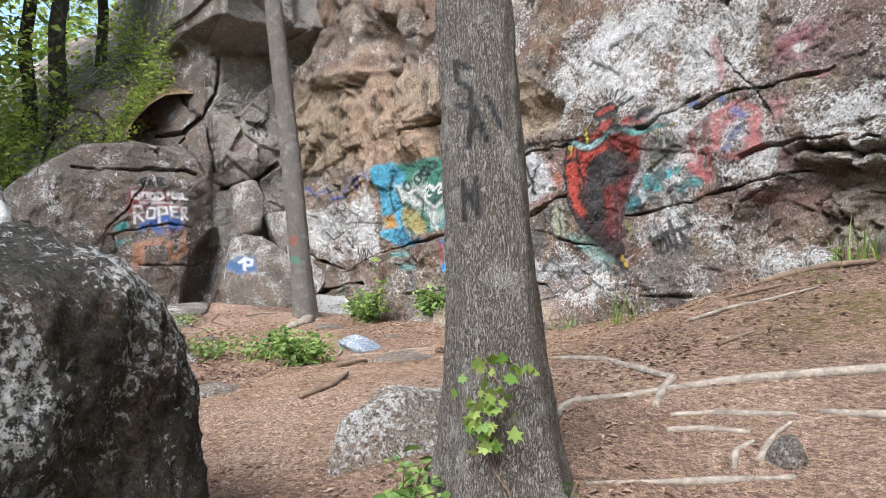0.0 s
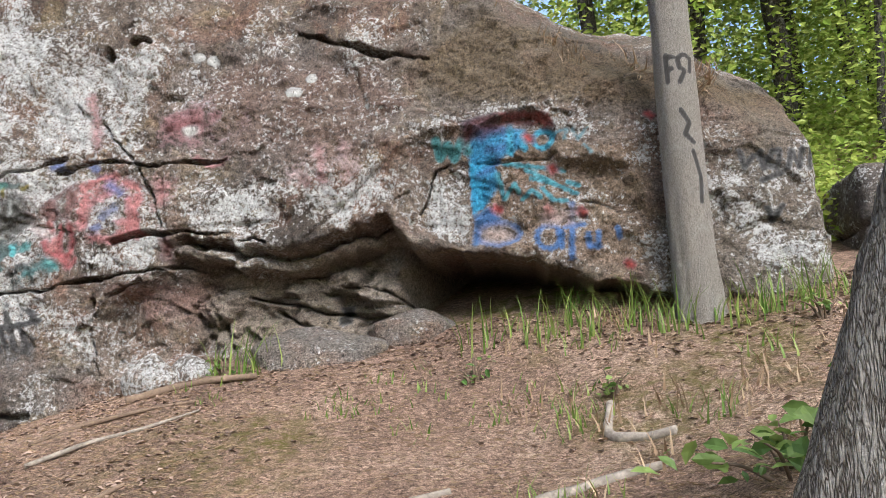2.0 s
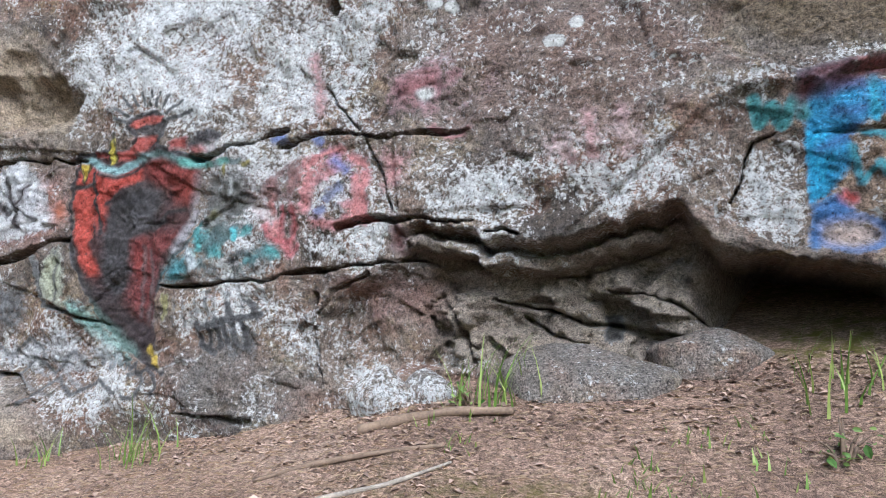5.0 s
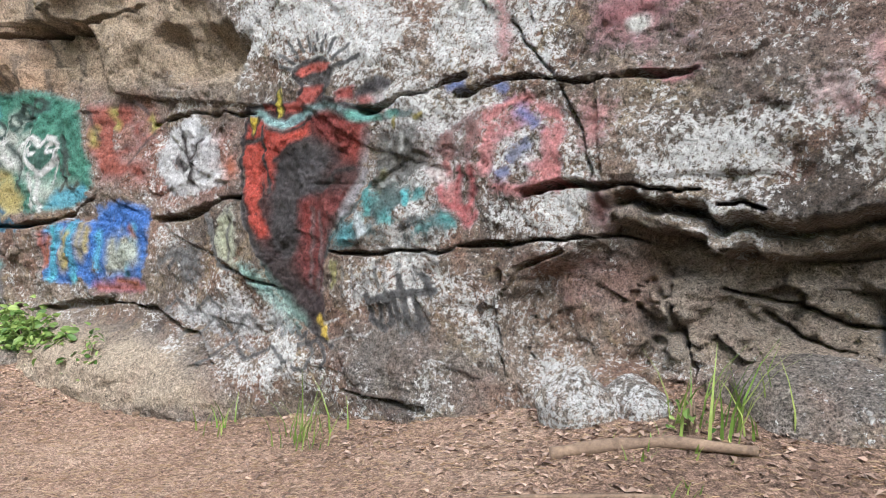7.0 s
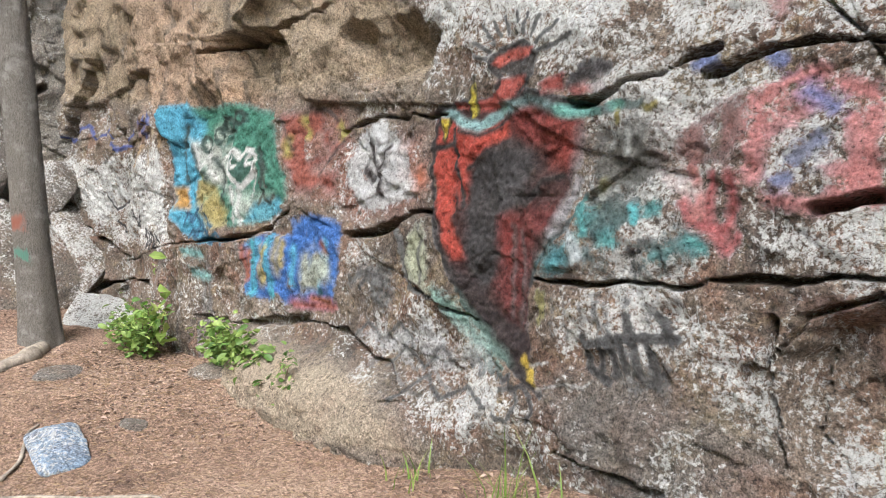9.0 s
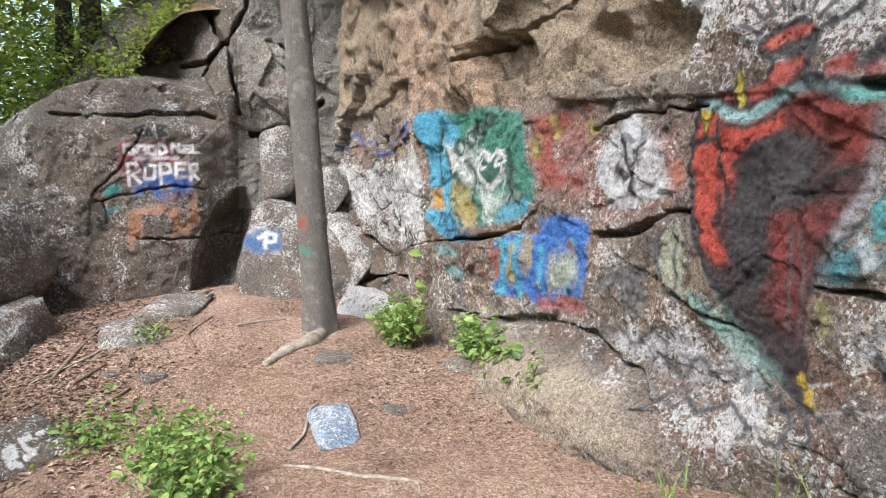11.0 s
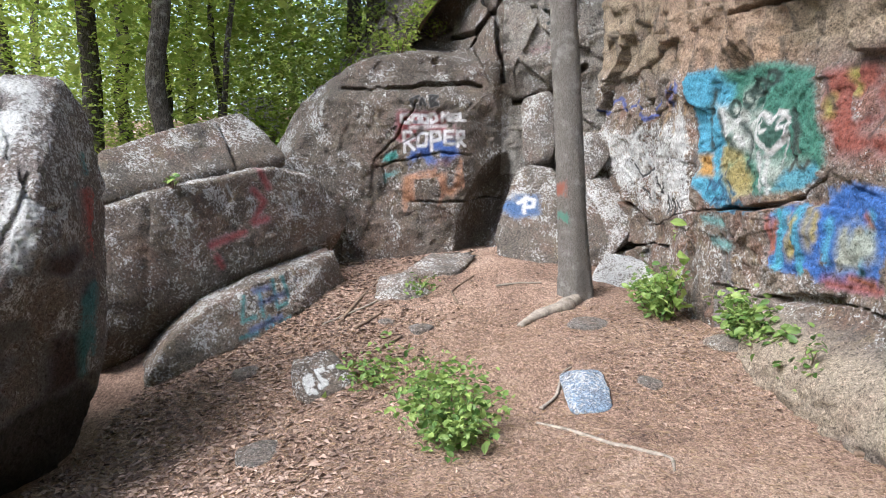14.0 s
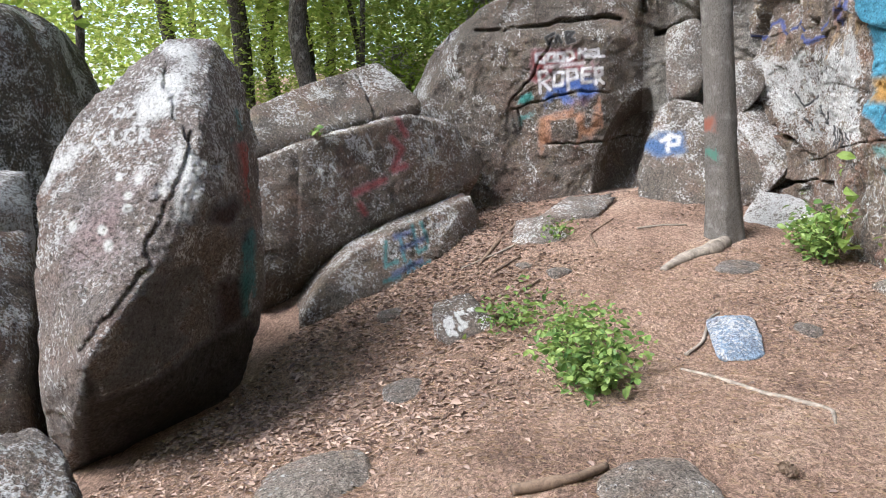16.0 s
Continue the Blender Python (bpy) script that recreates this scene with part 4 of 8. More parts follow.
coat.stroke((0.16, 0.13, 0.13), 0.02, [(-4.788, 2.481), (-4.804, 2.282), (-4.81, 2.024)], [(-4.743, 2.454), (-4.718, 2.205), (-4.749, 2.003)], strength=0.7, soft=0.015)
coat.fill((0.045, 0.032, 0.036), [(-5.245, 2.251), (-5.048, 2.16), (-4.9, 2.011), (-4.704, 1.955), (-4.681, 1.818), (-4.725, 1.742), (-4.977, 1.852), (-5.132, 2.014)], 1.0, 0.03, grain=0)
coat.fill((0.43, 0.4, 0.42), [(-4.422, 2.723), (-4.371, 2.701), (-4.435, 2.581), (-4.455, 2.495), (-4.559, 2.381), (-4.55, 2.474), (-4.471, 2.594)], 0.95, 0.03, grain=0)
coat.fill((0.42, 0.36, 0.37), [(-4.366, 2.931), (-4.342, 2.913), (-4.393, 2.747), (-4.447, 2.719), (-4.417, 2.798)], 0.75, 0.04, grain=4)
coat.stroke((0.04, 0.037, 0.04), 0.022, [(-4.343, 2.632), (-4.403, 2.543), (-4.469, 2.464), (-4.579, 2.38), (-4.645, 2.294), (-4.687, 2.194)], [(-4.632, 2.647), (-4.742, 2.606), (-4.708, 2.587)], [(-4.708, 2.593), (-4.601, 2.7), (-4.497, 2.72)], strength=0.95, soft=0.012)
coat.stroke((0.04, 0.037, 0.04), 0.035, [(-5.486, 3.098), (-5.524, 2.921), (-5.513, 2.691), (-5.433, 2.463), (-5.314, 2.31), (-5.218, 2.176), (-5.134, 1.998), (-4.964, 1.845), (-4.706, 1.739), (-4.572, 1.679)], [(-5.332, 3.003), (-5.251, 2.778), (-5.181, 2.574)], [(-5.495, 2.913), (-5.275, 2.927)], strength=0.95, soft=0.015)
coat.stroke((0.04, 0.037, 0.04), 0.022, [(-5.151, 2.774), (-4.998, 2.854), (-4.83, 2.9)], [(-5.243, 2.985), (-5.059, 2.945), (-4.922, 2.97), (-4.803, 3.036)], strength=0.85, soft=0.012)
# its collar, head, crest and wing
coat.fill((0.33, 0.55, 0.55), [(-5.498, 3.099), (-5.364, 3.122), (-5.198, 3.04), (-5.075, 3.014), (-4.96, 3.057), (-4.783, 3.091), (-4.809, 3.051), (-4.981, 2.994), (-5.061, 2.966), (-5.203, 3.0), (-5.37, 3.067)], 1.1, 0.02, grain=0)
coat.fill((0.17, 0.27, 0.27), [(-4.79, 3.098), (-4.675, 3.117), (-4.552, 3.083), (-4.459, 3.04), (-4.418, 3.012), (-4.254, 3.008), (-4.156, 3.019), (-4.048, 3.012), (-4.049, 2.99), (-4.151, 2.988), (-4.3, 2.976), (-4.445, 2.984), (-4.519, 3.013), (-4.648, 3.065), (-4.809, 3.048)], 1.0, 0.03, grain=0)
coat.stroke((0.2, 0.55, 0.48), 0.035, [(-4.469, 3.01), (-4.406, 2.994)], [(-4.368, 2.999), (-4.283, 2.993)], [(-4.202, 3.01), (-4.153, 3.01)], [(-4.441, 3.043), (-4.413, 3.031)], strength=1.0, soft=0.02)
coat.stroke((0.04, 0.037, 0.04), 0.03, [(-5.55, 3.094), (-5.448, 3.135), (-5.191, 3.13), (-5.075, 3.126), (-4.941, 3.137)], [(-4.789, 3.104), (-4.674, 3.125), (-4.536, 3.086), (-4.453, 3.056)], strength=0.95, soft=0.012)
coat.fill((0.05, 0.045, 0.045), [(-4.991, 3.28), (-4.975, 3.34), (-4.905, 3.377), (-4.729, 3.374), (-4.627, 3.318), (-4.625, 3.266), (-4.629, 3.197), (-4.707, 3.179), (-4.886, 3.248)], 1.1, 0.02, grain=0)
coat.fill((0.58, 0.11, 0.08), [(-4.955, 3.298), (-4.923, 3.331), (-4.805, 3.348), (-4.638, 3.32), (-4.678, 3.295), (-4.845, 3.308), (-4.915, 3.281)], 1.1, 0.015, grain=0)
coat.fill((0.47, 0.09, 0.07), [(-4.898, 3.208), (-4.674, 3.188), (-4.702, 3.141), (-4.786, 3.114), (-4.951, 3.078), (-5.099, 3.08), (-5.111, 3.113), (-5.009, 3.132), (-4.905, 3.158)], 1.1, 0.02, grain=0)
coat.fill((0.45, 0.08, 0.06), [(-5.303, 3.141), (-5.114, 3.108), (-5.114, 3.084), (-5.31, 3.117)], 1.0, 0.015, grain=0)
coat.stroke((0.04, 0.037, 0.04), 0.025, [(-4.97, 3.271), (-4.889, 3.212), (-4.911, 3.165)], [(-4.629, 3.197), (-4.686, 3.154), (-4.748, 3.124)], strength=0.9, soft=0.012)
coat.stroke((0.09, 0.09, 0.09), 0.02, [(-5.022, 3.332), (-5.147, 3.372)], [(-4.987, 3.364), (-5.122, 3.432)], [(-4.947, 3.397), (-5.068, 3.509)], [(-4.922, 3.431), (-4.98, 3.516)], [(-4.861, 3.435), (-4.915, 3.534)], [(-4.78, 3.422), (-4.798, 3.524)], [(-4.727, 3.41), (-4.713, 3.499)], [(-4.665, 3.382), (-4.621, 3.467)], [(-4.62, 3.34), (-4.504, 3.424)], [(-4.611, 3.306), (-4.42, 3.349)], strength=0.9, soft=0.012)
coat.fill((0.42, 0.09, 0.075), [(-4.578, 3.143), (-4.522, 3.168), (-4.45, 3.181), (-4.459, 3.106), (-4.557, 3.104)], 0.95, 0.025, grain=7)
coat.fill((0.055, 0.05, 0.055), [(-4.453, 3.126), (-4.367, 3.198), (-4.289, 3.218), (-4.204, 3.186), (-4.222, 3.145), (-4.336, 3.134), (-4.415, 3.081)], 1.0, 0.03, grain=0)
coat.fill((0.62, 0.55, 0.55), [(-4.362, 3.117), (-4.261, 3.127), (-4.227, 3.077), (-4.344, 3.078)], 0.9, 0.03, grain=0)
coat.fill((0.5, 0.12, 0.1), [(-4.424, 3.098), (-4.347, 3.115), (-4.338, 3.069), (-4.41, 3.072)], 0.8, 0.03, grain=0)
coat.fill((0.72, 0.6, 0.07), [(-5.145, 3.157), (-5.141, 3.05), (-5.105, 3.063), (-5.096, 3.215), (-5.121, 3.26)], 1.2, 0.01, grain=0)
coat.fill((0.74, 0.55, 0.06), [(-5.478, 3.074), (-5.442, 2.949), (-5.374, 3.063)], 1.2, 0.01, grain=0)
coat.fill((0.6, 0.42, 0.06), [(-4.749, 1.805), (-4.716, 1.845), (-4.623, 1.743), (-4.599, 1.694), (-4.656, 1.733)], 1.2, 0.012, grain=0)
coat.stroke((0.04, 0.037, 0.04), 0.014, [(-5.157, 3.046), (-5.145, 3.162), (-5.12, 3.266), (-5.099, 3.158), (-5.103, 3.057)], [(-5.487, 3.082), (-5.443, 2.943), (-5.371, 3.07)], [(-4.751, 1.805), (-4.664, 1.728), (-4.596, 1.689)], strength=0.9, soft=0.01)
coat.stroke((0.6, 0.5, 0.1), 0.028, [(-4.173, 2.973), (-4.179, 2.942)], [(-4.041, 2.981), (-3.994, 2.992)], [(-4.242, 2.691), (-4.275, 2.632), (-4.295, 2.59)], strength=0.9, soft=0.015)
coat.stroke((0.33, 0.3, 0.1), 0.03, [(-4.634, 2.172), (-4.621, 2.091), (-4.631, 2.015)], [(-4.602, 2.161), (-4.597, 2.052)], strength=0.8, soft=0.02)
# teal and dark haze beside it
coat.fill((0.075, 0.15, 0.15), [(-4.453, 2.438), (-4.361, 2.568), (-4.273, 2.668), (-4.161, 2.619), (-4.023, 2.641), (-3.928, 2.549), (-3.788, 2.491), (-3.777, 2.4), (-3.951, 2.322), (-4.264, 2.267), (-4.612, 2.256), (-4.624, 2.35)], 0.9, 0.1, grain=9)
coat.fill((0.09, 0.085, 0.07), [(-4.326, 2.916), (-4.033, 2.962), (-3.897, 2.861), (-3.952, 2.663), (-4.18, 2.619), (-4.346, 2.695)], 0.7, 0.12, grain=10)
coat.fill((0.09, 0.33, 0.38), [(-4.597, 2.298), (-4.499, 2.384), (-4.426, 2.414), (-4.481, 2.274), (-4.567, 2.251)], 0.85, 0.05, grain=0)
coat.fill((0.6, 0.66, 0.68), [(-4.447, 2.477), (-4.39, 2.454), (-4.352, 2.336), (-4.405, 2.327), (-4.428, 2.388)], 0.95, 0.02, grain=0)
coat.fill((0.12, 0.55, 0.6), [(-4.121, 2.589), (-4.082, 2.583), (-4.07, 2.505), (-4.096, 2.509)], 1.1, 0.015, grain=0)
coat.stroke((0.1, 0.42, 0.42), 0.06, [(-3.812, 2.447), (-3.782, 2.435)], [(-4.028, 2.567), (-3.993, 2.576)], [(-3.968, 2.385), (-3.924, 2.392)], [(-4.218, 2.436), (-4.184, 2.43)], [(-4.361, 2.568), (-4.348, 2.468)], strength=0.85, soft=0.04)
coat.stroke((0.06, 0.06, 0.06), 0.06, [(-4.108, 2.38), (-4.017, 2.428), (-3.944, 2.418), (-3.922, 2.347)], [(-4.098, 2.369), (-4.084, 2.299)], strength=0.7, soft=0.05)
coat.stroke((0.5, 0.52, 0.5), 0.02, [(-4.292, 2.619), (-4.196, 2.656)], [(-4.336, 2.595), (-4.257, 2.614)], [(-4.212, 2.943), (-4.213, 2.836)], [(-4.132, 2.901), (-4.138, 2.808)], strength=0.7, soft=0.012)
# the pink and red field
coat.fill((0.26, 0.085, 0.07), [(-3.937, 2.998), (-3.593, 3.0), (-3.576, 2.858), (-3.66, 2.74), (-3.85, 2.662), (-3.957, 2.776)], 0.66, 0.1, grain=12)
coat.fill((0.5, 0.17, 0.16), [(-3.576, 2.986), (-3.495, 3.042), (-3.388, 3.038), (-3.375, 2.921), (-3.474, 2.86), (-3.568, 2.847), (-3.593, 2.718), (-3.612, 2.818)], 0.5, 0.08, grain=13)
coat.fill((0.5, 0.17, 0.17), [(-3.329, 2.991), (-3.215, 2.951), (-3.178, 2.614), (-3.223, 2.596), (-3.269, 2.651), (-3.278, 2.818)], 0.48, 0.08, grain=15)
coat.stroke((0.66, 0.24, 0.23), 0.06, [(-3.586, 2.958), (-3.487, 3.032), (-3.392, 3.041)], [(-3.571, 2.908), (-3.58, 2.793), (-3.593, 2.693)], [(-3.548, 2.853), (-3.478, 2.887), (-3.41, 2.939)], [(-3.317, 2.992), (-3.237, 2.958)], [(-3.279, 2.873), (-3.263, 2.776), (-3.261, 2.647)], [(-3.217, 2.886), (-3.213, 2.736), (-3.201, 2.611)], [(-3.532, 2.611), (-3.376, 2.584), (-3.302, 2.629)], [(-3.318, 2.708), (-3.208, 2.677)], strength=0.85, soft=0.05)
coat.stroke((0.5, 0.13, 0.13), 0.05, [(-3.866, 2.703), (-3.865, 2.595), (-3.806, 2.519), (-3.766, 2.505)], [(-3.674, 2.695), (-3.665, 2.596), (-3.699, 2.49), (-3.756, 2.505)], [(-3.75, 2.702), (-3.771, 2.552)], [(-3.73, 2.467), (-3.687, 2.416), (-3.646, 2.471)], strength=0.85, soft=0.03)
coat.fill((0.74, 0.64, 0.62), [(-3.985, 2.714), (-3.905, 2.723), (-3.798, 2.672), (-3.806, 2.613), (-3.923, 2.649)], 1.0, 0.03, grain=0)
coat.stroke((0.6, 0.25, 0.23), 0.04, [(-3.845, 2.727), (-3.822, 2.683)], [(-3.802, 2.617), (-3.802, 2.552)], strength=0.8, soft=0.02)
coat.stroke((0.16, 0.22, 0.5), 0.05, [(-3.425, 2.982), (-3.337, 2.912)], [(-3.381, 2.816), (-3.446, 2.747)], [(-3.552, 3.122), (-3.516, 3.089)], [(-3.841, 3.137), (-3.775, 3.142)], [(-3.505, 2.674), (-3.469, 2.681)], strength=0.85, soft=0.04)
coat.fill((0.3, 0.3, 0.33), [(-3.502, 2.843), (-3.387, 2.853), (-3.345, 2.785), (-3.382, 2.691), (-3.485, 2.713)], 0.6, 0.1, grain=17)
# black lettering low on the wall
coat.stroke((0.06, 0.058, 0.06), 0.022, [(-5.127, 1.792), (-5.142, 1.699), (-5.089, 1.765), (-5.031, 1.682)], [(-5.043, 1.773), (-5.013, 1.702), (-4.995, 1.757), (-4.956, 1.701), (-4.913, 1.769), (-4.912, 1.692)], [(-4.883, 1.752), (-4.824, 1.692), (-4.797, 1.731), (-4.774, 1.655)], [(-4.773, 1.661), (-4.698, 1.701), (-4.641, 1.659), (-4.608, 1.585), (-4.646, 1.532)], strength=0.9, soft=0.012)
coat.stroke((0.05, 0.05, 0.052), 0.04, [(-4.307, 1.965), (-4.119, 2.019), (-3.85, 2.061)], [(-4.345, 1.988), (-4.296, 1.869), (-4.187, 1.821)], [(-4.226, 1.976), (-4.223, 1.867)], [(-4.177, 2.014), (-4.148, 1.859)], [(-4.14, 2.018), (-4.098, 1.891)], [(-4.111, 2.117), (-4.076, 1.996), (-4.031, 1.881)], [(-4.026, 2.037), (-3.937, 1.883)], [(-3.978, 2.132), (-3.897, 2.09), (-3.871, 2.043)], strength=0.88, soft=0.02)
coat.stroke((0.075, 0.073, 0.07), 0.028, [(-4.345, 2.152), (-4.333, 1.991)], [(-4.274, 2.196), (-4.239, 2.003)], [(-4.229, 2.187), (-4.175, 2.018)], [(-4.139, 2.221), (-4.101, 2.119)], [(-4.03, 2.173), (-4.006, 2.04)], [(-4.022, 2.126), (-3.968, 2.145)], [(-4.466, 2.149), (-4.43, 1.971)], [(-4.534, 2.143), (-4.508, 1.959)], strength=0.62, soft=0.03)
coat.fill((0.06, 0.058, 0.056), [(-4.196, 1.84), (-4.035, 1.903), (-3.871, 1.938), (-3.897, 1.781), (-4.051, 1.716)], 0.75, 0.1, grain=22)
coat.stroke((0.55, 0.53, 0.5), 0.014, [(-4.6, 1.699), (-4.411, 1.768), (-4.32, 1.766), (-4.27, 1.807)], [(-4.677, 1.796), (-4.544, 1.84)], strength=0.75, soft=0.012)
coat.stroke((0.14, 0.12, 0.1), 0.02, [(-5.846, 1.746), (-5.72, 1.629), (-5.574, 1.605)], [(-5.655, 1.916), (-5.624, 1.782), (-5.484, 1.773)], [(-5.484, 1.837), (-5.4, 1.752), (-5.294, 1.752)], [(-5.882, 1.599), (-5.557, 1.503), (-5.44, 1.494)], [(-5.453, 1.675), (-5.338, 1.569), (-5.212, 1.561)], [(-6.189, 1.843), (-6.038, 1.718), (-5.92, 1.716)], [(-6.186, 1.696), (-5.966, 1.556)], strength=0.7, soft=0.015)
coat.fill((0.28, 0.52, 0.45), [(-5.44, 2.14), (-5.26, 2.09), (-5.08, 1.93), (-4.86, 1.78), (-4.99, 1.76), (-5.23, 1.9), (-5.38, 2.01)], 0.75, 0.08, grain=0)
coat.fill((0.5, 0.52, 0.36), [(-5.79, 2.45), (-5.56, 2.51), (-5.47, 2.33), (-5.44, 2.07), (-5.66, 2.08), (-5.76, 2.28)], 0.7, 0.08, grain=20)
coat.stroke((0.12, 0.12, 0.12), 0.03, [(-5.82, 2.45), (-5.76, 2.28), (-5.69, 2.08), (-5.38, 2.04)], [(-5.59, 2.46), (-5.56, 2.13)], strength=0.7, soft=0.012)
coat.fill((0.1, 0.1, 0.1), [(-6.54, 2.15), (-5.91, 2.31), (-5.78, 2.04), (-5.9, 1.88), (-6.31, 1.82)], 0.5, 0.1, grain=40)
coat.fill((0.66, 0.66, 0.66), [(-6.3, 1.71), (-5.54, 1.93), (-5.18, 1.88), (-4.94, 1.74), (-5.22, 1.65), (-5.64, 1.6)], 0.6, 0.1, grain=42)
coat.stroke((0.07, 0.07, 0.07), 0.03, [(-6.3, 1.67), (-6.16, 1.81), (-5.96, 1.73), (-5.77, 1.86), (-5.62, 1.74)], [(-5.89, 1.59), (-5.71, 1.73), (-5.53, 1.62), (-5.37, 1.78), (-5.27, 1.71)], [(-5.64, 1.43), (-5.47, 1.6), (-5.31, 1.5), (-5.12, 1.61), (-4.93, 1.53)], [(-4.85, 1.64), (-4.77, 1.68), (-4.71, 1.61), (-4.76, 1.51), (-4.85, 1.52)], [(-6.24, 2.02), (-6.14, 2.15), (-5.97, 2.09), (-6.03, 1.97)], strength=0.75, soft=0.02)
coat.fill((0.4, 0.14, 0.15), [(-3.14, 3.47), (-2.82, 3.54), (-2.55, 3.63), (-2.51, 3.4), (-2.81, 3.24), (-3.06, 3.3)], 0.85, 0.2, grain=28)
coat.stroke((0.6, 0.3, 0.28), 0.08, [(-3.65, 3.67), (-3.55, 3.28)], [(-2.1, 2.99), (-2.01, 2.9)], [(-1.93, 3.13), (-1.9, 2.92)], [(-1.76, 3.14), (-1.73, 2.94)], strength=0.72, soft=0.07)
coat.stroke((0.55, 0.2, 0.2), 0.05, [(-2.81, 3.14), (-2.7, 3.07), (-2.6, 3.11)], strength=0.7, soft=0.04)
coat.fill((0.6, 0.24, 0.22), [(-3.12, 3.02), (-2.92, 2.98), (-2.97, 2.82), (-3.09, 2.76)], 0.7, 0.1, grain=0)
coat.fill((0.48, 0.17, 0.11), [(-3.35, 2.27), (-2.99, 2.29), (-2.92, 2.16), (-3.13, 2.06), (-3.05, 1.97), (-3.2, 2.06)], 0.6, 0.12, grain=30)
coat.fill((0.2, 0.07, 0.06), [(-3.04, 2.67), (-2.93, 2.57), (-2.94, 2.38), (-3.03, 2.45)], 0.7, 0.05, grain=0)
# blue and teal lettering on the block
coat.fill((0.03, 0.31, 0.58), [(-0.917, 3.214), (-0.796, 3.222), (-0.673, 3.203), (-0.549, 3.182), (-0.546, 3.049), (-0.675, 3.01), (-0.756, 2.953), (-0.73, 2.83), (-0.83, 2.684), (-0.912, 2.641), (-0.926, 2.931)], 1.0, 0.03, grain=0)
coat.fill((0.045, 0.17, 0.42), [(-0.906, 2.624), (-0.802, 2.682), (-0.734, 2.602), (-0.786, 2.55), (-0.872, 2.535), (-0.886, 2.422), (-0.919, 2.416)], 0.9, 0.03, grain=0)
coat.fill((0.03, 0.42, 0.72), [(-0.919, 2.968), (-0.848, 2.98), (-0.828, 2.781), (-0.858, 2.672), (-0.913, 2.657)], 1.1, 0.03, grain=0)
coat.stroke((0.05, 0.16, 0.4), 0.035, [(-0.836, 3.143), (-0.806, 3.176), (-0.757, 3.192), (-0.705, 3.175), (-0.664, 3.155), (-0.646, 3.119), (-0.657, 3.084), (-0.693, 3.058), (-0.743, 3.046), (-0.794, 3.065)], [(-0.869, 2.888), (-0.764, 2.936), (-0.728, 2.983)], strength=0.8, soft=0.03)
coat.stroke((0.08, 0.33, 0.34), 0.06, [(-1.147, 3.155), (-1.123, 3.041), (-1.069, 3.115), (-1.022, 3.023), (-0.965, 3.143), (-0.936, 3.065)], strength=1.0, soft=0.02)
coat.stroke((0.05, 0.45, 0.66), 0.035, [(-0.648, 3.226), (-0.648, 3.01)], [(-0.564, 3.159), (-0.553, 3.035)], [(-0.372, 3.108), (-0.384, 3.069), (-0.408, 3.048), (-0.44, 3.039), (-0.472, 3.046), (-0.494, 3.068), (-0.503, 3.093), (-0.493, 3.121), (-0.469, 3.145), (-0.435, 3.164), (-0.403, 3.159), (-0.38, 3.137), (-0.372, 3.108)], strength=1.0, soft=0.02)
coat.stroke((0.1, 0.3, 0.36), 0.03, [(-0.355, 3.122), (-0.282, 3.143), (-0.304, 3.068)], [(-0.246, 3.142), (-0.216, 3.065), (-0.158, 3.136)], [(-0.183, 3.018), (-0.141, 2.958)], strength=0.65, soft=0.02)
coat.stroke((0.06, 0.4, 0.5), 0.032, [(-0.737, 2.883), (-0.704, 2.723), (-0.634, 2.812), (-0.607, 2.752)], [(-0.587, 2.707), (-0.524, 2.756), (-0.471, 2.702)], [(-0.455, 2.764), (-0.396, 2.68), (-0.311, 2.677)], [(-0.523, 2.835), (-0.384, 2.794)], [(-0.296, 2.8), (-0.227, 2.771)], [(-0.694, 2.947), (-0.52, 2.919), (-0.311, 2.874)], [(-0.556, 2.896), (-0.453, 2.836), (-0.247, 2.72)], strength=0.85, soft=0.02)
coat.stroke((0.06, 0.2, 0.52), 0.036, [(-0.615, 2.486), (-0.634, 2.446), (-0.684, 2.418), (-0.752, 2.408), (-0.821, 2.423), (-0.871, 2.454), (-0.889, 2.493), (-0.871, 2.532), (-0.82, 2.557), (-0.751, 2.567), (-0.683, 2.556), (-0.633, 2.524), (-0.615, 2.486)], [(-0.359, 2.44), (-0.371, 2.4), (-0.4, 2.37), (-0.438, 2.36), (-0.476, 2.369), (-0.502, 2.401), (-0.51, 2.444), (-0.499, 2.483), (-0.471, 2.511), (-0.433, 2.522), (-0.396, 2.507), (-0.368, 2.481), (-0.359, 2.44)], [(-0.374, 2.501), (-0.361, 2.371)], [(-0.278, 2.647), (-0.305, 2.297)], [(-0.329, 2.502), (-0.219, 2.507)], [(-0.197, 2.439), (-0.192, 2.357), (-0.139, 2.358), (-0.135, 2.438)], [(-0.02, 2.467), (-0.007, 2.419)], strength=0.9, soft=0.025)
coat.fill((0.55, 0.42, 0.36), [(-0.855, 2.527), (-0.7, 2.546), (-0.649, 2.478), (-0.735, 2.428), (-0.845, 2.446)], 0.8, 0.05, grain=0)
coat.fill((0.66, 0.5, 0.45), [(-0.477, 2.585), (-0.32, 2.607), (-0.286, 2.553), (-0.409, 2.53)], 0.9, 0.04, grain=0)
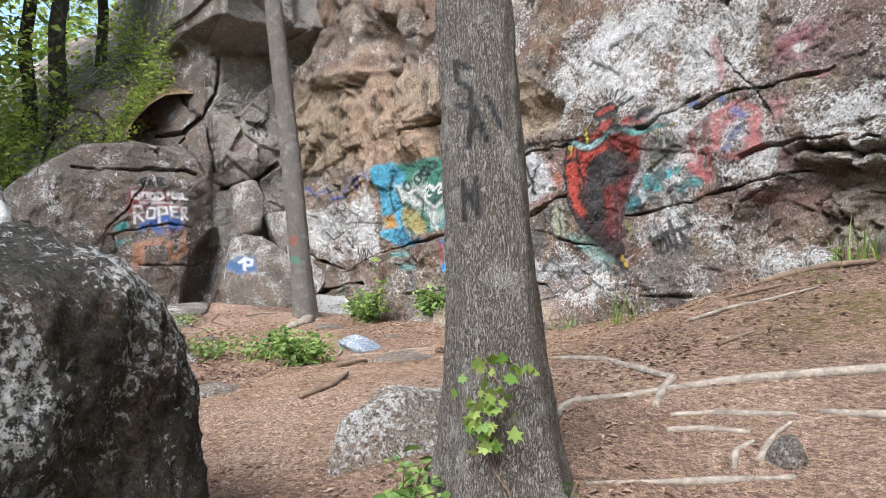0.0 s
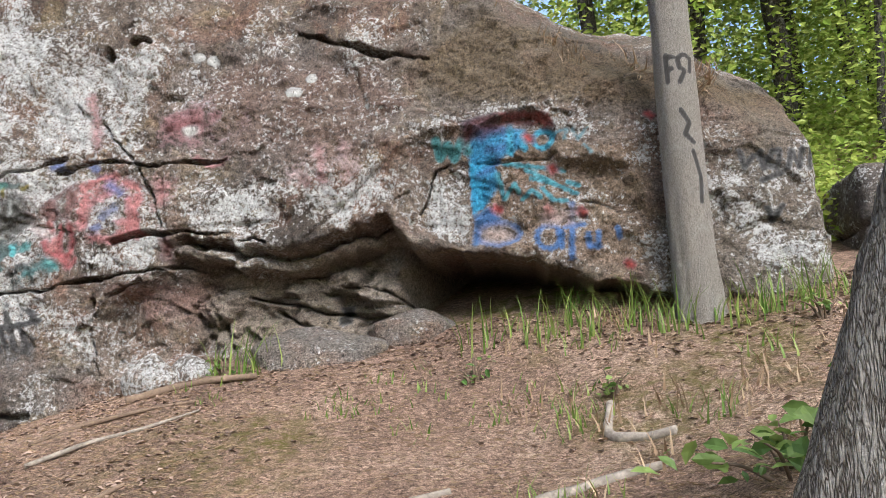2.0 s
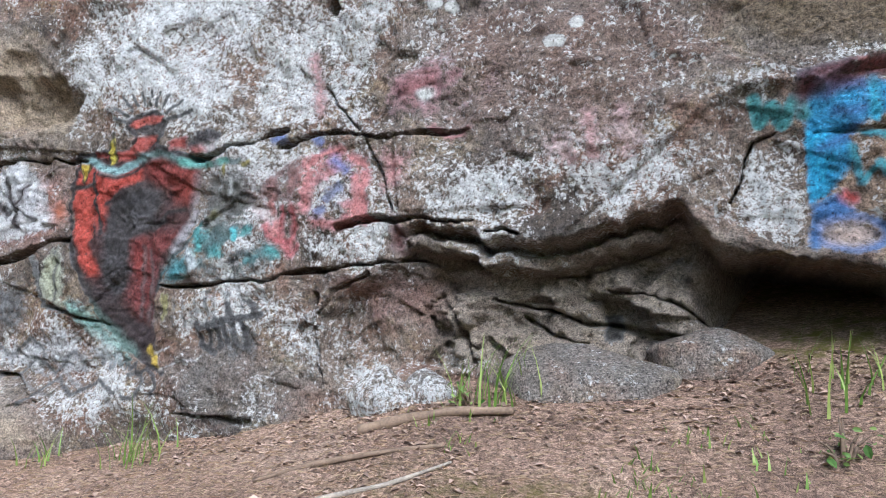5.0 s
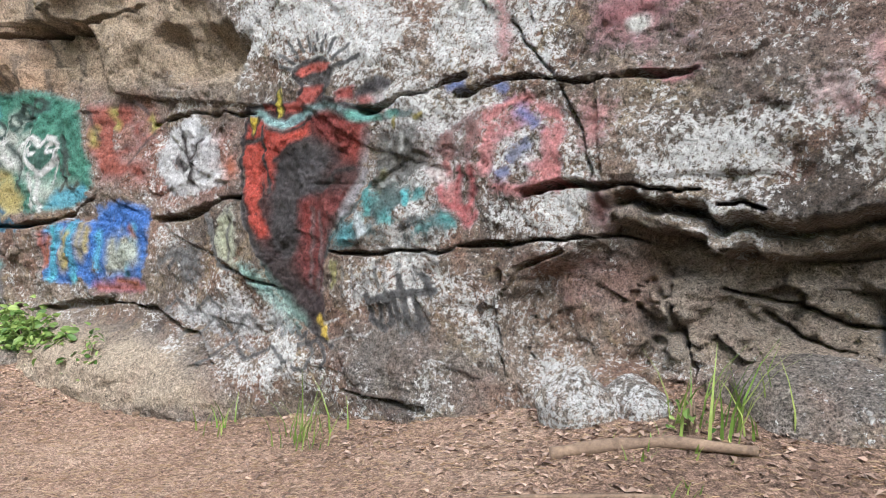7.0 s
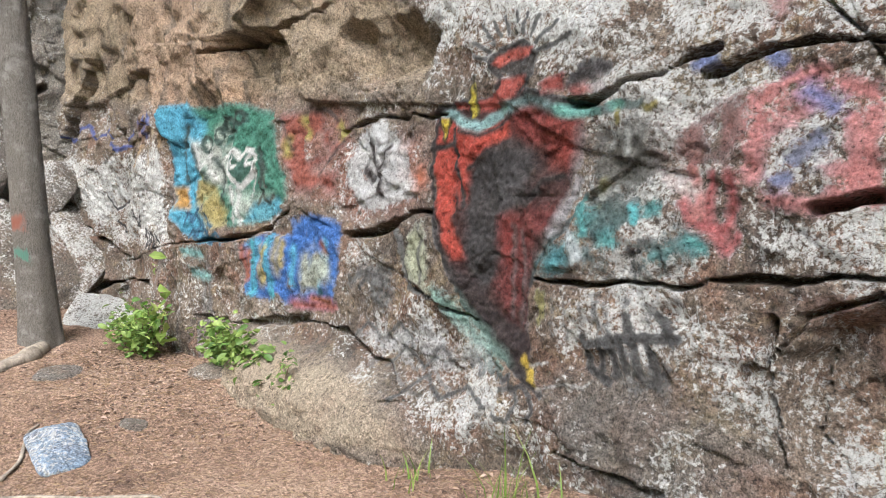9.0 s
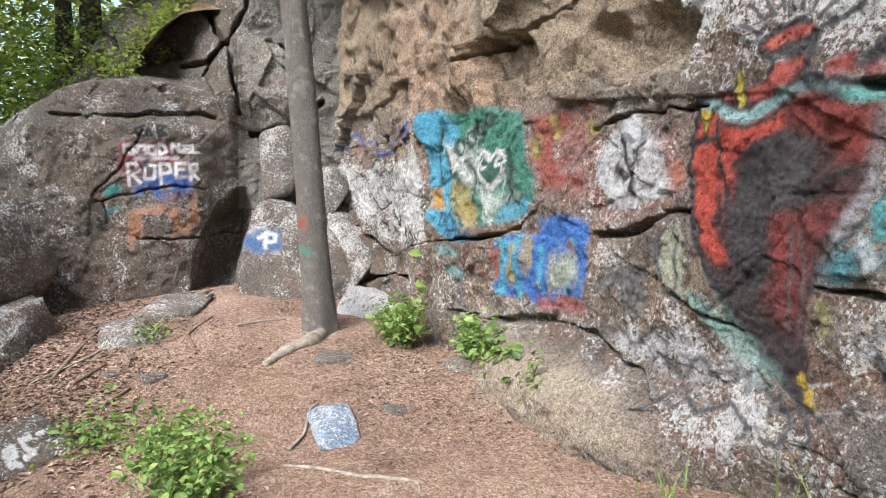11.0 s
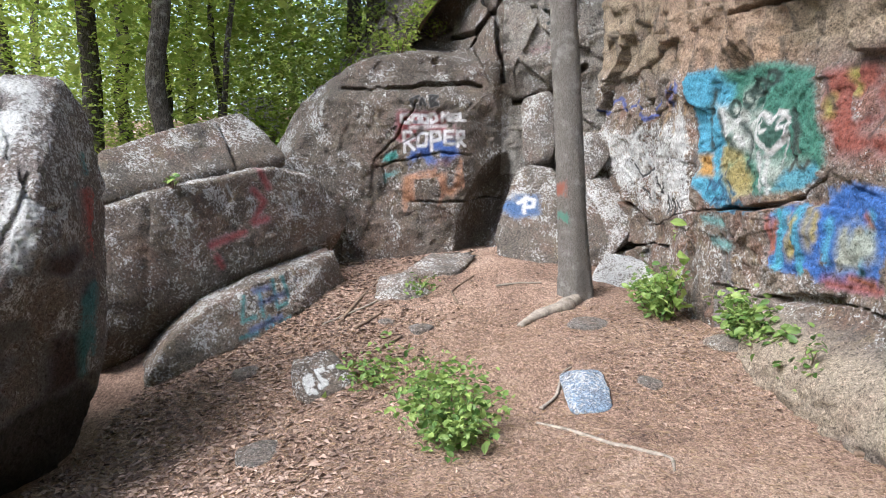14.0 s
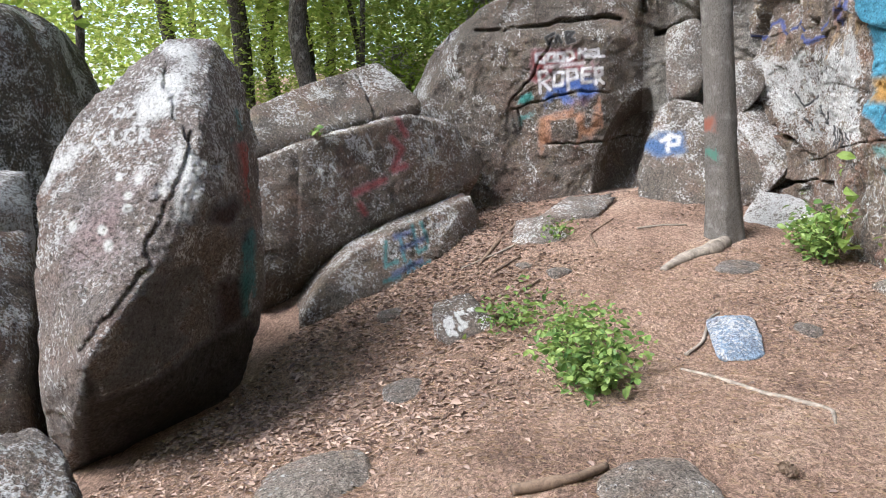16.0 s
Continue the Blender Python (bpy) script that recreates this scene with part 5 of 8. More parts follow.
coat.stroke((0.5, 0.07, 0.06), 0.055, [(-0.391, 2.899), (-0.382, 2.883)], [(-0.458, 3.251), (-0.413, 3.224)], [(-0.537, 3.129), (-0.523, 3.103)], [(-0.432, 2.625), (-0.418, 2.604)], [(-0.226, 2.6), (-0.212, 2.586)], [(0.033, 2.244), (0.048, 2.231)], [(0.225, 3.2), (0.247, 3.175)], [(-0.761, 2.67), (-0.74, 2.656)], strength=0.9, soft=0.03)
coat.fill((0.35, 0.08, 0.06), [(-0.725, 3.292), (-0.547, 3.312), (-0.386, 3.256), (-0.363, 3.175), (-0.424, 3.207), (-0.548, 3.265), (-0.69, 3.246)], 0.85, 0.03, grain=0)
coat.fill((0.1, 0.06, 0.08), [(-0.969, 3.272), (-0.725, 3.292), (-0.726, 3.246), (-0.867, 3.211), (-0.955, 3.071)], 0.8, 0.03, grain=0)
coat.fill((0.62, 0.48, 0.42), [(-0.46, 2.62), (-0.27, 2.61), (-0.29, 2.54), (-0.48, 2.55)], 0.75, 0.06, grain=0)
coat.fill((0.22, 0.05, 0.05), [(-0.98, 3.17), (-0.84, 3.24), (-0.53, 3.29), (-0.4, 3.2), (-0.64, 3.21), (-0.88, 3.16)], 0.7, 0.05, grain=0)
coat.stroke((0.05, 0.05, 0.05), 0.035, [(0.76, 2.92), (0.78, 2.81), (0.84, 2.88)], [(0.88, 2.9), (0.89, 2.79)], [(0.95, 2.9), (0.91, 2.81), (0.97, 2.79), (1.0, 2.9), (0.95, 2.9)], [(1.03, 2.79), (1.07, 2.9), (1.1, 2.79), (1.14, 2.91)], [(1.17, 2.79), (1.2, 2.91), (1.26, 2.88), (1.24, 2.77)], [(0.86, 2.71), (0.99, 2.76)], [(0.88, 2.54), (0.91, 2.47), (0.97, 2.55)], strength=0.85, soft=0.02)
coat.fill((0.02, 0.02, 0.02), [(-1.91, 2.09), (-1.82, 2.1), (-1.79, 1.97), (-1.88, 1.96)], 1.0, 0.03, grain=0)
coat.stroke((0.7, 0.7, 0.66), 0.07, [(-2.87, 3.92), (-2.85, 3.92)], [(-2.76, 3.9), (-2.75, 3.89)], [(-2.02, 3.69), (-2.01, 3.68)], [(-2.15, 3.58), (-2.1, 3.57)], [(-2.88, 3.35), (-2.86, 3.35)], strength=1.0, soft=0.02)
coat.stroke((0.62, 0.5, 0.47), 0.12, [(-2.09, 2.97), (-2.06, 3.0)], [(-1.77, 3.03), (-1.71, 3.0)], strength=0.7, soft=0.1)
cy = cliff_y(cx, cz) + 2.6 * ramp(cx, 1.12, 1.62) ** 1.5
wob, wob2 = 0.02 * fbm(cx * 7, cz * 7, octaves=3, seed=71), 0.02 * fbm(cx * 7, cz * 7, octaves=3, seed=73)
swell = fbm(cx * 2.5, cz * 2.5, octaves=3, seed=74)
for depth, width, line in CRACKS:
    here = (cx > min(p[0] for p in line) - 0.4) & (cx < max(p[0] for p in line) + 0.4) & (cz > min(p[1] for p in line) - 0.4) & (cz < max(p[1] for p in line) + 0.4)
    d = np.abs(off_line(cx[here] + 0.8 * wob[here], cz[here] + 0.8 * wob2[here], line))
    w = width * np.clip(0.6 + 0.95 * swell[here], 0.22, 1.5)
    cy[here] += depth * (1 - ramp(d, 0.35 * w, 1.0 * w))
for depth, soft, line in PITS:
    cy += depth * np.clip((inside(cx, cz, line) + 2 * wob) / soft, 0, 1) ** 0.8
cliff = sheet("cliff", np.stack([cx, cy, cz], -1), CLIFF)
tagged(cliff, "lichen-crusted sandstone cliff covered in spray-painted graffiti", "cliff", kind="structure")
haze = 0.25 * fbm(cx * 1.7, cz * 1.7, octaves=4, seed=77)
stain, cover = np.full((*cx.shape, 3), 0.2), np.zeros(cx.shape)
for colour, strength, soft, line in ZONES:
    a = strength * np.clip((inside(cx, cz, line) + haze * soft) / soft + 0.5, 0, 1)
    stain += (np.array(colour) - stain) * a[..., None]
    cover = np.maximum(cover, a)
drips = ramp(vnoise(cx * 9, cz * 0.7, seed=5) + 0.5 * vnoise(cx * 23, cz * 1.1, seed=6), 0.25, 0.8) * ramp(-cx, 5.5, 8.5) * (1 - ramp(cz, 4.6, 6.0))
stain += (np.array((0.09, 0.08, 0.07)) - stain) * (0.7 * drips * ramp(cz, 2.0, 2.8))[..., None]
layer_colour(cliff, "stain", stain, np.maximum(cover, 0.7 * drips))
crust = np.zeros(cx.shape)
for strength, soft, line in CRUSTS:
    crust += (0.72 if strength > 0 else 0.9) * strength * np.clip((inside(cx, cz, line) + haze * soft) / soft + 0.5, 0, 1)
layer_value(cliff, "crust", crust - 0.05 * ramp(cz, 5, 7))
layer_colour(cliff, "paint", coat.rgb * 0.86, coat.a)

# ---- the face in the corner ----
LEFT_TOP = [(-1.5, 2.4), (-0.3, 2.9), (0.3, 3.45), (0.8, 4.2), (1.25, 5.0), (1.7, 5.8), (2.3, 6.1), (2.8, 8.0), (6, 9.5)]
ly, lz = np.meshgrid(np.arange(-1.2, 6.0, 0.016), np.concatenate([np.arange(0.8, 6.8, 0.016), np.arange(6.8, 10.5, 0.06)]))
coat = Coat(ly, lz)
coat.fill((0.26, 0.055, 0.06), [(1.64, 3.36), (2.4, 3.35), (2.56, 3.04), (2.09, 2.96), (1.76, 2.88), (1.6, 2.96)], 0.8, 0.08, grain=2)
coat.fill((0.05, 0.12, 0.38), [(1.76, 2.76), (2.09, 2.96), (2.45, 2.96), (2.53, 2.76), (2.33, 2.6), (1.84, 2.52)], 0.85, 0.07, grain=3)
coat.fill((0.42, 0.2, 0.1), [(1.72, 2.48), (2.17, 2.64), (2.53, 2.72), (2.57, 2.32), (2.41, 2.12), (2.25, 2.24), (2.21, 2.48), (1.89, 2.4), (1.93, 2.12), (1.76, 1.92), (1.68, 2.16)], 0.72, 0.07, grain=4)
coat.fill((0.05, 0.27, 0.24), [(1.48, 2.76), (1.64, 2.82), (1.68, 2.72), (1.56, 2.64), (1.45, 2.66)], 0.85, 0.04, grain=0)
coat.fill((0.08, 0.3, 0.27), [(1.44, 2.52), (1.72, 2.56), (1.72, 2.4), (1.48, 2.36)], 0.7, 0.06, grain=6)
coat.stroke((0.78, 0.76, 0.76), 0.036, [(1.82, 3.3), (1.72, 3.29), (1.72, 3.2), (1.82, 3.18), (1.82, 3.24)], [(1.87, 3.29), (1.87, 3.2), (1.95, 3.2), (1.95, 3.29), (1.87, 3.29)], [(1.99, 3.29), (1.99, 3.2), (2.07, 3.19), (2.07, 3.29), (1.99, 3.29)], [(2.11, 3.31), (2.12, 3.19), (2.2, 3.23), (2.18, 3.3), (2.11, 3.31)], [(2.27, 3.22), (2.27, 3.33), (2.36, 3.23), (2.35, 3.33)], [(2.47, 3.32), (2.4, 3.31), (2.4, 3.22), (2.48, 3.23)], [(2.42, 3.27), (2.47, 3.27)], [(2.51, 3.33), (2.52, 3.23), (2.59, 3.23)], strength=1.0, soft=0.015)
coat.stroke((0.78, 0.76, 0.76), 0.04, [(1.76, 2.79), (1.75, 3.06), (1.84, 3.07), (1.88, 2.99), (1.78, 2.94), (1.89, 2.83)], [(1.95, 3.05), (1.94, 2.88), (2.05, 2.88), (2.06, 3.05), (1.95, 3.05)], [(2.13, 2.82), (2.12, 3.07), (2.23, 3.07), (2.25, 2.97), (2.13, 2.94)], [(2.42, 3.08), (2.31, 3.08), (2.32, 2.9), (2.43, 2.91)], [(2.32, 3.0), (2.4, 3.0)], [(2.49, 2.88), (2.48, 3.08), (2.56, 3.08), (2.57, 3.0), (2.49, 2.98), (2.59, 2.88)], strength=0.95, soft=0.015)
coat.stroke((0.66, 0.6, 0.6), 0.05, [(1.84, 3.12), (2.33, 3.16)], strength=0.7, soft=0.015)
coat.stroke((0.03, 0.03, 0.03), 0.05, [(1.94, 3.55), (1.84, 3.5), (1.88, 3.42)], [(1.97, 3.43), (1.99, 3.52), (2.04, 3.43)], [(2.1, 3.56), (2.12, 3.42), (2.21, 3.44), (2.13, 3.49), (2.2, 3.55), (2.1, 3.56)], strength=0.85, soft=0.015)
coat.stroke((0.55, 0.28, 0.17), 0.06, [(1.87, 2.16), (1.87, 2.44), (2.25, 2.48), (2.3, 2.24), (2.24, 2.08)], [(2.53, 2.68), (2.57, 2.32)], strength=0.7, soft=0.04)
coat.stroke((0.05, 0.06, 0.05), 0.05, [(3.7, 4.85), (3.72, 4.7), (3.82, 4.79)], [(4.01, 4.86), (3.93, 4.78), (4.01, 4.73)], [(4.12, 4.89), (4.05, 4.8), (4.14, 4.74)], [(3.7, 4.57), (3.78, 4.62), (3.78, 4.51)], [(3.88, 4.63), (3.88, 4.5)], [(3.99, 4.62), (4.09, 4.65), (4.03, 4.5)], strength=0.8, soft=0.015)
coat.stroke((0.35, 0.12, 0.13), 0.2, [(3.49, 4.21), (3.75, 4.26)], strength=0.5, soft=0.15)
LEFT_CRACKS = [
    (0.06, 0.02, [(1.4, 2.6), (1.72, 2.68), (2.17, 2.76), (2.65, 2.78)]),
    (0.05, 0.02, [(1.48, 2.32), (1.46, 2.6)]),
    (0.08, 0.02, [(1.85, 2.12), (2.33, 2.12), (3.13, 2.16)]),
    (0.06, 0.02, [(1.36, 2.72), (1.64, 3.0), (1.84, 3.31), (1.94, 3.51)]),
    (0.25, 0.05, [(2.71, 5.49), (2.81, 5.0), (2.95, 4.82), (3.05, 4.32), (3.1, 3.82)]),
    (0.35, 0.07, [(2.34, 4.6), (2.71, 4.54), (2.95, 4.87)]),
    (0.2, 0.04, [(2.67, 4.38), (2.86, 4.65)]),
    (0.2, 0.05, [(3.3, 6.0), (3.25, 5.37), (3.0, 4.92)]),
    (0.12, 0.05, [(0.9, 3.66), (1.47, 3.65), (2.34, 3.74), (2.76, 3.75)]),
    (0.15, 0.05, [(1.04, 5.34), (1.38, 5.01), (1.46, 4.64)]),
    (0.15, 0.05, [(1.47, 4.5), (1.98, 4.65), (2.34, 4.79)]),
    (0.12, 0.05, [(1.46, 5.88), (1.8, 5.36), (2.34, 4.74)]),
    (0.15, 0.05, [(3.9, 3.77), (4.0, 3.36), (3.94, 3.05)]),
    (0.3, 0.07, [(3.29, 3.53), (3.69, 3.6), (4.22, 4.01)]),
]


def left_x(y, z):
    rel, edge = facets(y * 0.85 + 0.35 * z, z * 0.9 - 0.3 * y, seed=24)
    rel2, edge2 = facets(y * 2.1, z * 2.4 + 0.5 * y, seed=29)
    high = ramp(z, 3.5, 4.1)
    x = -12.2 - (0.05 + 0.45 * high) * rel - (0.03 + 0.12 * high) * rel2 + 0.05 * fbm(y * 1.2, z * 1.2, octaves=4, seed=15) + 0.02 * fbm(y * 7, z * 7, octaves=4, seed=16, gain=0.65)
    x = x + 0.16 * ramp(3.05 - y, 0, 0.5) * (1 - ramp(z, 3.45, 3.75)) + 0.18 * ramp(3.0 - y, 0, 0.8) * (1 - ramp(z, 3.7, 4.25))
    x = x - 0.40 * np.maximum(z - 4.1, 0) * (1 - ramp(y, 2.7, 3.2)) - 0.15 * ramp(y, 2.95, 3.2) - 0.12 * np.maximum(z - 4.1, 0)
    x = x - 1.1 * ramp(z, 4.15 - 0.25 * (y - 1.8) ** 2, 4.5 - 0.25 * (y - 1.8) ** 2) * (1 - ramp(y, 2.1, 3.0))
    # arched hollow at the foot, and the roof high up in the corner
    arch = np.hypot((y - 2.98 - 0.28 * (z - 2.3)) / 0.36, (z - 1.95) / 0.85)
    x = x - 0.5 * np.clip((1 - arch) * 2.5, 0, 1) * (y < 3.6)
    x = x + 1.1 * ramp(z, 6.25, 6.45) * ramp(y, 2.4, 2.7)
    top = along(y, LEFT_TOP) + 0.12 * fbm(y * 2, z * 0, octaves=3, seed=33)
    x = x - 1.5 * np.maximum(z - top, 0) ** 1.1 - 0.3 * ramp(z, top - 0.6, top)
    return x - 2.2 * ramp(0.25 - y, 0, 1.3) ** 1.2


lx = left_x(ly, lz)
for depth, width, line in LEFT_CRACKS:
    d = off_line(ly + 0.03 * fbm(ly * 5, lz * 5, octaves=3, seed=72), lz + 0.03 * fbm(ly * 5, lz * 5, octaves=3, seed=75), line)
    lx = lx - depth * (1 - ramp(d, 0.3 * width, 0.8 * width))
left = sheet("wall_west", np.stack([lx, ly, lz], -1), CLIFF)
tagged(left, "dark weathered rock face with painted lettering", "rock face", kind="structure")
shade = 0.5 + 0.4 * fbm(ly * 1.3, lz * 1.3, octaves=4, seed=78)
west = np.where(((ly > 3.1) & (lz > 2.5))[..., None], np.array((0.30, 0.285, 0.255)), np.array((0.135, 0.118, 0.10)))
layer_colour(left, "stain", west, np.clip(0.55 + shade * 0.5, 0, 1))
layer_value(left, "crust", -0.012 + 0.04 * ramp(0.8 - ly, 0, 0.5))
layer_colour(left, "paint", coat.rgb, coat.a)

# slopes of earth that close the place above and behind the rock
bx, by = np.meshgrid(np.linspace(-40, 14, 60), np.linspace(6.6, 40, 40))
hill = sheet("hill_behind", np.stack([bx, by, np.minimum(along(bx, TOP), 7.5) + 0.2 + 0.45 * (by - 6.6) - 1.2 * ramp(bx, 0.2, 2.0) + 0.3 * fbm(bx * 0.5, by * 0.5, octaves=3, seed=91) - 2.0 * ramp(bx, 1.0, 6)], -1), SOIL)
tagged(hill, "wooded earth slope above the cliff", "slope", kind="structure")
layer_value(hill, "moss", np.full(bx.shape, 0.5))
def bank_z(x, y):
    x, y = np.asarray(x, float), np.asarray(y, float)
    return along(y, [(-6, 1.6), (-3, 2.0), (-1.2, 2.6), (0, 3.0), (1.0, 3.7), (1.6, 4.6), (2.3, 5.6), (9, 8)]) + 0.32 * (-12.9 - x) * ramp(y, -3, 1) - 0.35 + 0.15 * fbm(x, y, octaves=3, seed=92)


wx, wy = np.meshgrid(np.linspace(-40, -12.9, 60), np.linspace(-6, 9, 60))
bank = sheet("bank_west", np.stack([wx, wy, bank_z(wx, wy)], -1), SOIL)
tagged(bank, "leafy bank rising behind the rocks", "slope", kind="structure")
layer_value(bank, "moss", np.full(wx.shape, 0.9))


# ---- boulders ----
VIEW = Vector((-0.88, -0.47))
SIDE = Vector((0.47, -0.88))


def hull_rock(name, corners, label, seed, level=5, sharp=14.0, rough=0.03, category="boulder", tint=(0.13, 0.115, 0.10), crusts=0.0, tinted=0.5, decorate=None, cuts=(), grooves=()):
    """A boulder: the hull of some corners with worn edges, a broken and pitted face, and cracks given as planes."""
    bm = bmesh.new()
    for c in corners:
        bm.verts.new(c)
    bmesh.ops.convex_hull(bm, input=bm.verts)
    bm.normal_update()
    on = [v.co[:] for v in bm.verts if v.link_faces]
    mid = (np.max(on, 0) + np.min(on, 0)) / 2
    normals = np.array([f.normal[:] for f in bm.faces])
    offs = np.array([(np.array(f.verts[0].co[:]) - mid) @ np.array(f.normal[:]) for f in bm.faces])
    bm.free()
    flip = offs < 0
    normals[flip], offs[flip] = -normals[flip], -offs[flip]
    ball = bmesh.new()
    bmesh.ops.create_icosphere(ball, subdivisions=level, radius=1.0)
    d = np.array([v.co[:] for v in ball.verts])
    inv = np.maximum(d @ normals.T, 0) / np.maximum(offs, 0.03)
    worst = inv.max(1)
    r = 1 / (worst * ((inv / worst[:, None]) ** sharp).sum(1) ** (1 / sharp))
    p = d * r[:, None]
    size = float(np.mean(r))
    q = p + mid
    k = 1.5 / max(size, 0.1)
    n = fbm(q[:, 0] * k, q[:, 1] * k, q[:, 2] * k, 4, seed)
    n2 = fbm(q[:, 0] * 11, q[:, 1] * 11, q[:, 2] * 11, 4, seed + 5, 0.65)
    rel, _ = facets((q[:, 0] + q[:, 2] * 0.4) * 1.6 / size ** 0.5, (q[:, 2] + q[:, 1] * 0.5) * 1.6 / size ** 0.5, seed)
    p = p + d * (rough * size * (1.3 * n + 1.2 * rel) + 0.016 * min(1.0, size * 2) * n2)[:, None]
    for axis, at, depth, width in cuts:
        s = np.abs((p + mid) @ np.array(axis) - at + 0.03 * vnoise(q[:, 0] * 3, q[:, 1] * 3, q[:, 2] * 3, seed))
        p = p - d * (depth * np.exp(-(s / width) ** 2))[:, None]
    for line in grooves:
        off = off_line((p + mid) @ np.array((SIDE[0], SIDE[1], 0)) + 0.02 * n2, p[:, 2] + mid[2], list(line))
        p = p - d * (0.035 * np.exp(-(off / 0.014) ** 2) * (d @ np.array((VIEW[0], VIEW[1], 0)) < 0.35))[:, None]
    for v, c in zip(ball.verts, p):
        v.co = c
    me = bpy.data.meshes.new(name)
    ball.to_mesh(me)
    ball.free()
    me.materials.append(CLIFF)
    me.shade_smooth()
    ob = new(name, me)
    ob.location = mid
    tagged(ob, label, category)
    layer_colour(ob, "stain", np.tile(tint, (len(p), 1)), np.clip(tinted + 0.3 * n, 0, 1))
    layer_value(ob, "crust", crusts + 0.03 * ramp(d[:, 2], 0.0, 0.8))
    c = Coat((p + mid) @ np.array((SIDE[0], SIDE[1], 0)), p[:, 2] + mid[2])
    if decorate:
        decorate(c)
        c.a = c.a * (d @ np.array((VIEW[0], VIEW[1], 0)) < 0.35)
    layer_colour(ob, "paint", c.rgb, c.a)
    return ob


def sunk(corners, depth=0.25):
    """The corners, and their lowest ones let down into the ground."""
    low = sorted(corners, key=lambda c: c[2])[: max(3, len(corners) // 3)]
    return list(corners) + [(x, y, z - depth) for x, y, z in low]


def pushed(corners, way, far):
    return [(x + way[0] * far, y + way[1] * far, z) for x, y, z in corners]


GREY = (0.20, 0.19, 0.175)
hull_rock("boulder", [(-2.0, 0.75, 0.3), (-2.36, 0.86, 0.85), (-2.28, 0.80, 1.2), (-2.2, 0.62, 1.64), (-2.6, 0.1, 1.88), (-3.0, -0.6, 2.0), (-1.6, -0.3, 1.72), (-1.7, 0.2, 1.5), (-1.5, 0.1, 0.2), (-3.2, 0.7, 0.2), (-3.4, -0.4, 0.2), (-3.2, 0.6, 1.4)], "dark sandstone boulder crusted with grey lichen", 3, 7, 13, 0.035, tint=(0.04, 0.04, 0.03), crusts=-0.01, tinted=0.95)


def clcr_paint(c):
    c.fill((0.30, 0.18, 0.165), CLCR_PINK, 0.5, 0.25, grain=3)
    for line in CLCR_WHITE:
        c.fill((0.70, 0.70, 0.67), line, 0.85, 0.08, grain=5)
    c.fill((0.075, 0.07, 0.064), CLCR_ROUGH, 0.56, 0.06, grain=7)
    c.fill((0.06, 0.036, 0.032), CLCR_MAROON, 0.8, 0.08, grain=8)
    # underside: moist stone plus the overhang's shade, both put into the colour
    c.fill((0.05, 0.042, 0.035), CLCR_DAMP_SHADE, 0.95, 0.08)
    for line in CLCR_TEXT:
        c.stroke((0.62, 0.62, 0.60), 0.026, line, strength=0.75)
    for line in CLCR_SPOTS:
        c.stroke((0.66, 0.66, 0.62), 0.05, line, strength=1.0)
    for line in CLCR_TEAL:
        c.stroke((0.05, 0.28, 0.28), 0.03, line, strength=0.75, soft=0.04)
    for line in CLCR_RED:
        c.stroke((0.45, 0.07, 0.05), 0.06, line, strength=0.8, soft=0.06)


def long_paint(c):
    for line in LONG_RED:
        c.stroke((0.36, 0.06, 0.06), 0.09, line, strength=0.85, soft=0.07)
    for line in LONG_WHITE:
        c.stroke((0.5, 0.5, 0.49), 0.035, line, strength=0.7, soft=0.02)


def slab_paint(c):
    for line in SLAB_TEAL:
        c.stroke((0.05, 0.26, 0.25), 0.05, line, strength=0.8, soft=0.04)
    for line in SLAB_BLUE:
        c.stroke((0.07, 0.09, 0.22), 0.07, line, strength=0.75, soft=0.05)


def rsc_paint(c):
    for line in RSC_TEXT:
        c.stroke((0.7, 0.7, 0.68), 0.03, line)


def mark_paint(c):
    c.fill((0.08, 0.17, 0.36), MARK_BLUE, 0.9, 0.08, grain=5)
    for line in MARK_WHITE:
        c.stroke((0.78, 0.78, 0.78), 0.04, line)


CLCR_TEXT = [[(-2.46, 2.53), (-2.41, 2.52), (-2.4, 2.47), (-2.44, 2.44), (-2.48, 2.46)], [(-2.53, 2.54), (-2.54, 2.45), (-2.58, 2.45)], [(-2.68, 2.54), (-2.63, 2.53), (-2.62, 2.48), (-2.66, 2.45), (-2.69, 2.46)], [(-2.73, 2.45), (-2.73, 2.54), (-2.78, 2.53), (-2.78, 2.5), (-2.74, 2.5), (-2.81, 2.45)], [(-2.5, 2.66), (-2.54, 2.68), (-2.53, 2.62), (-2.57, 2.64)], [(-2.59, 2.62), (-2.61, 2.68), (-2.64, 2.62)], [(-2.65, 2.64), (-2.69, 2.68)]]
CLCR_WHITE = [[(-2.86, 3.17), (-3.06, 3.17), (-3.1, 2.99), (-3.0, 2.77), (-2.92, 2.63), (-2.67, 2.54), (-2.55, 2.55), (-2.72, 2.8)], [(-2.95, 2.43), (-3.04, 2.39), (-3.0, 2.24), (-2.91, 2.11), (-2.83, 2.13), (-2.94, 2.29)], [(-2.04, 2.3), (-2.25, 2.44), (-2.37, 2.48), (-2.24, 2.3), (-2.08, 2.15)], [(-3.04, 2.39), (-3.14, 2.31), (-3.13, 2.03), (-3.01, 1.92), (-2.96, 2.02)]]
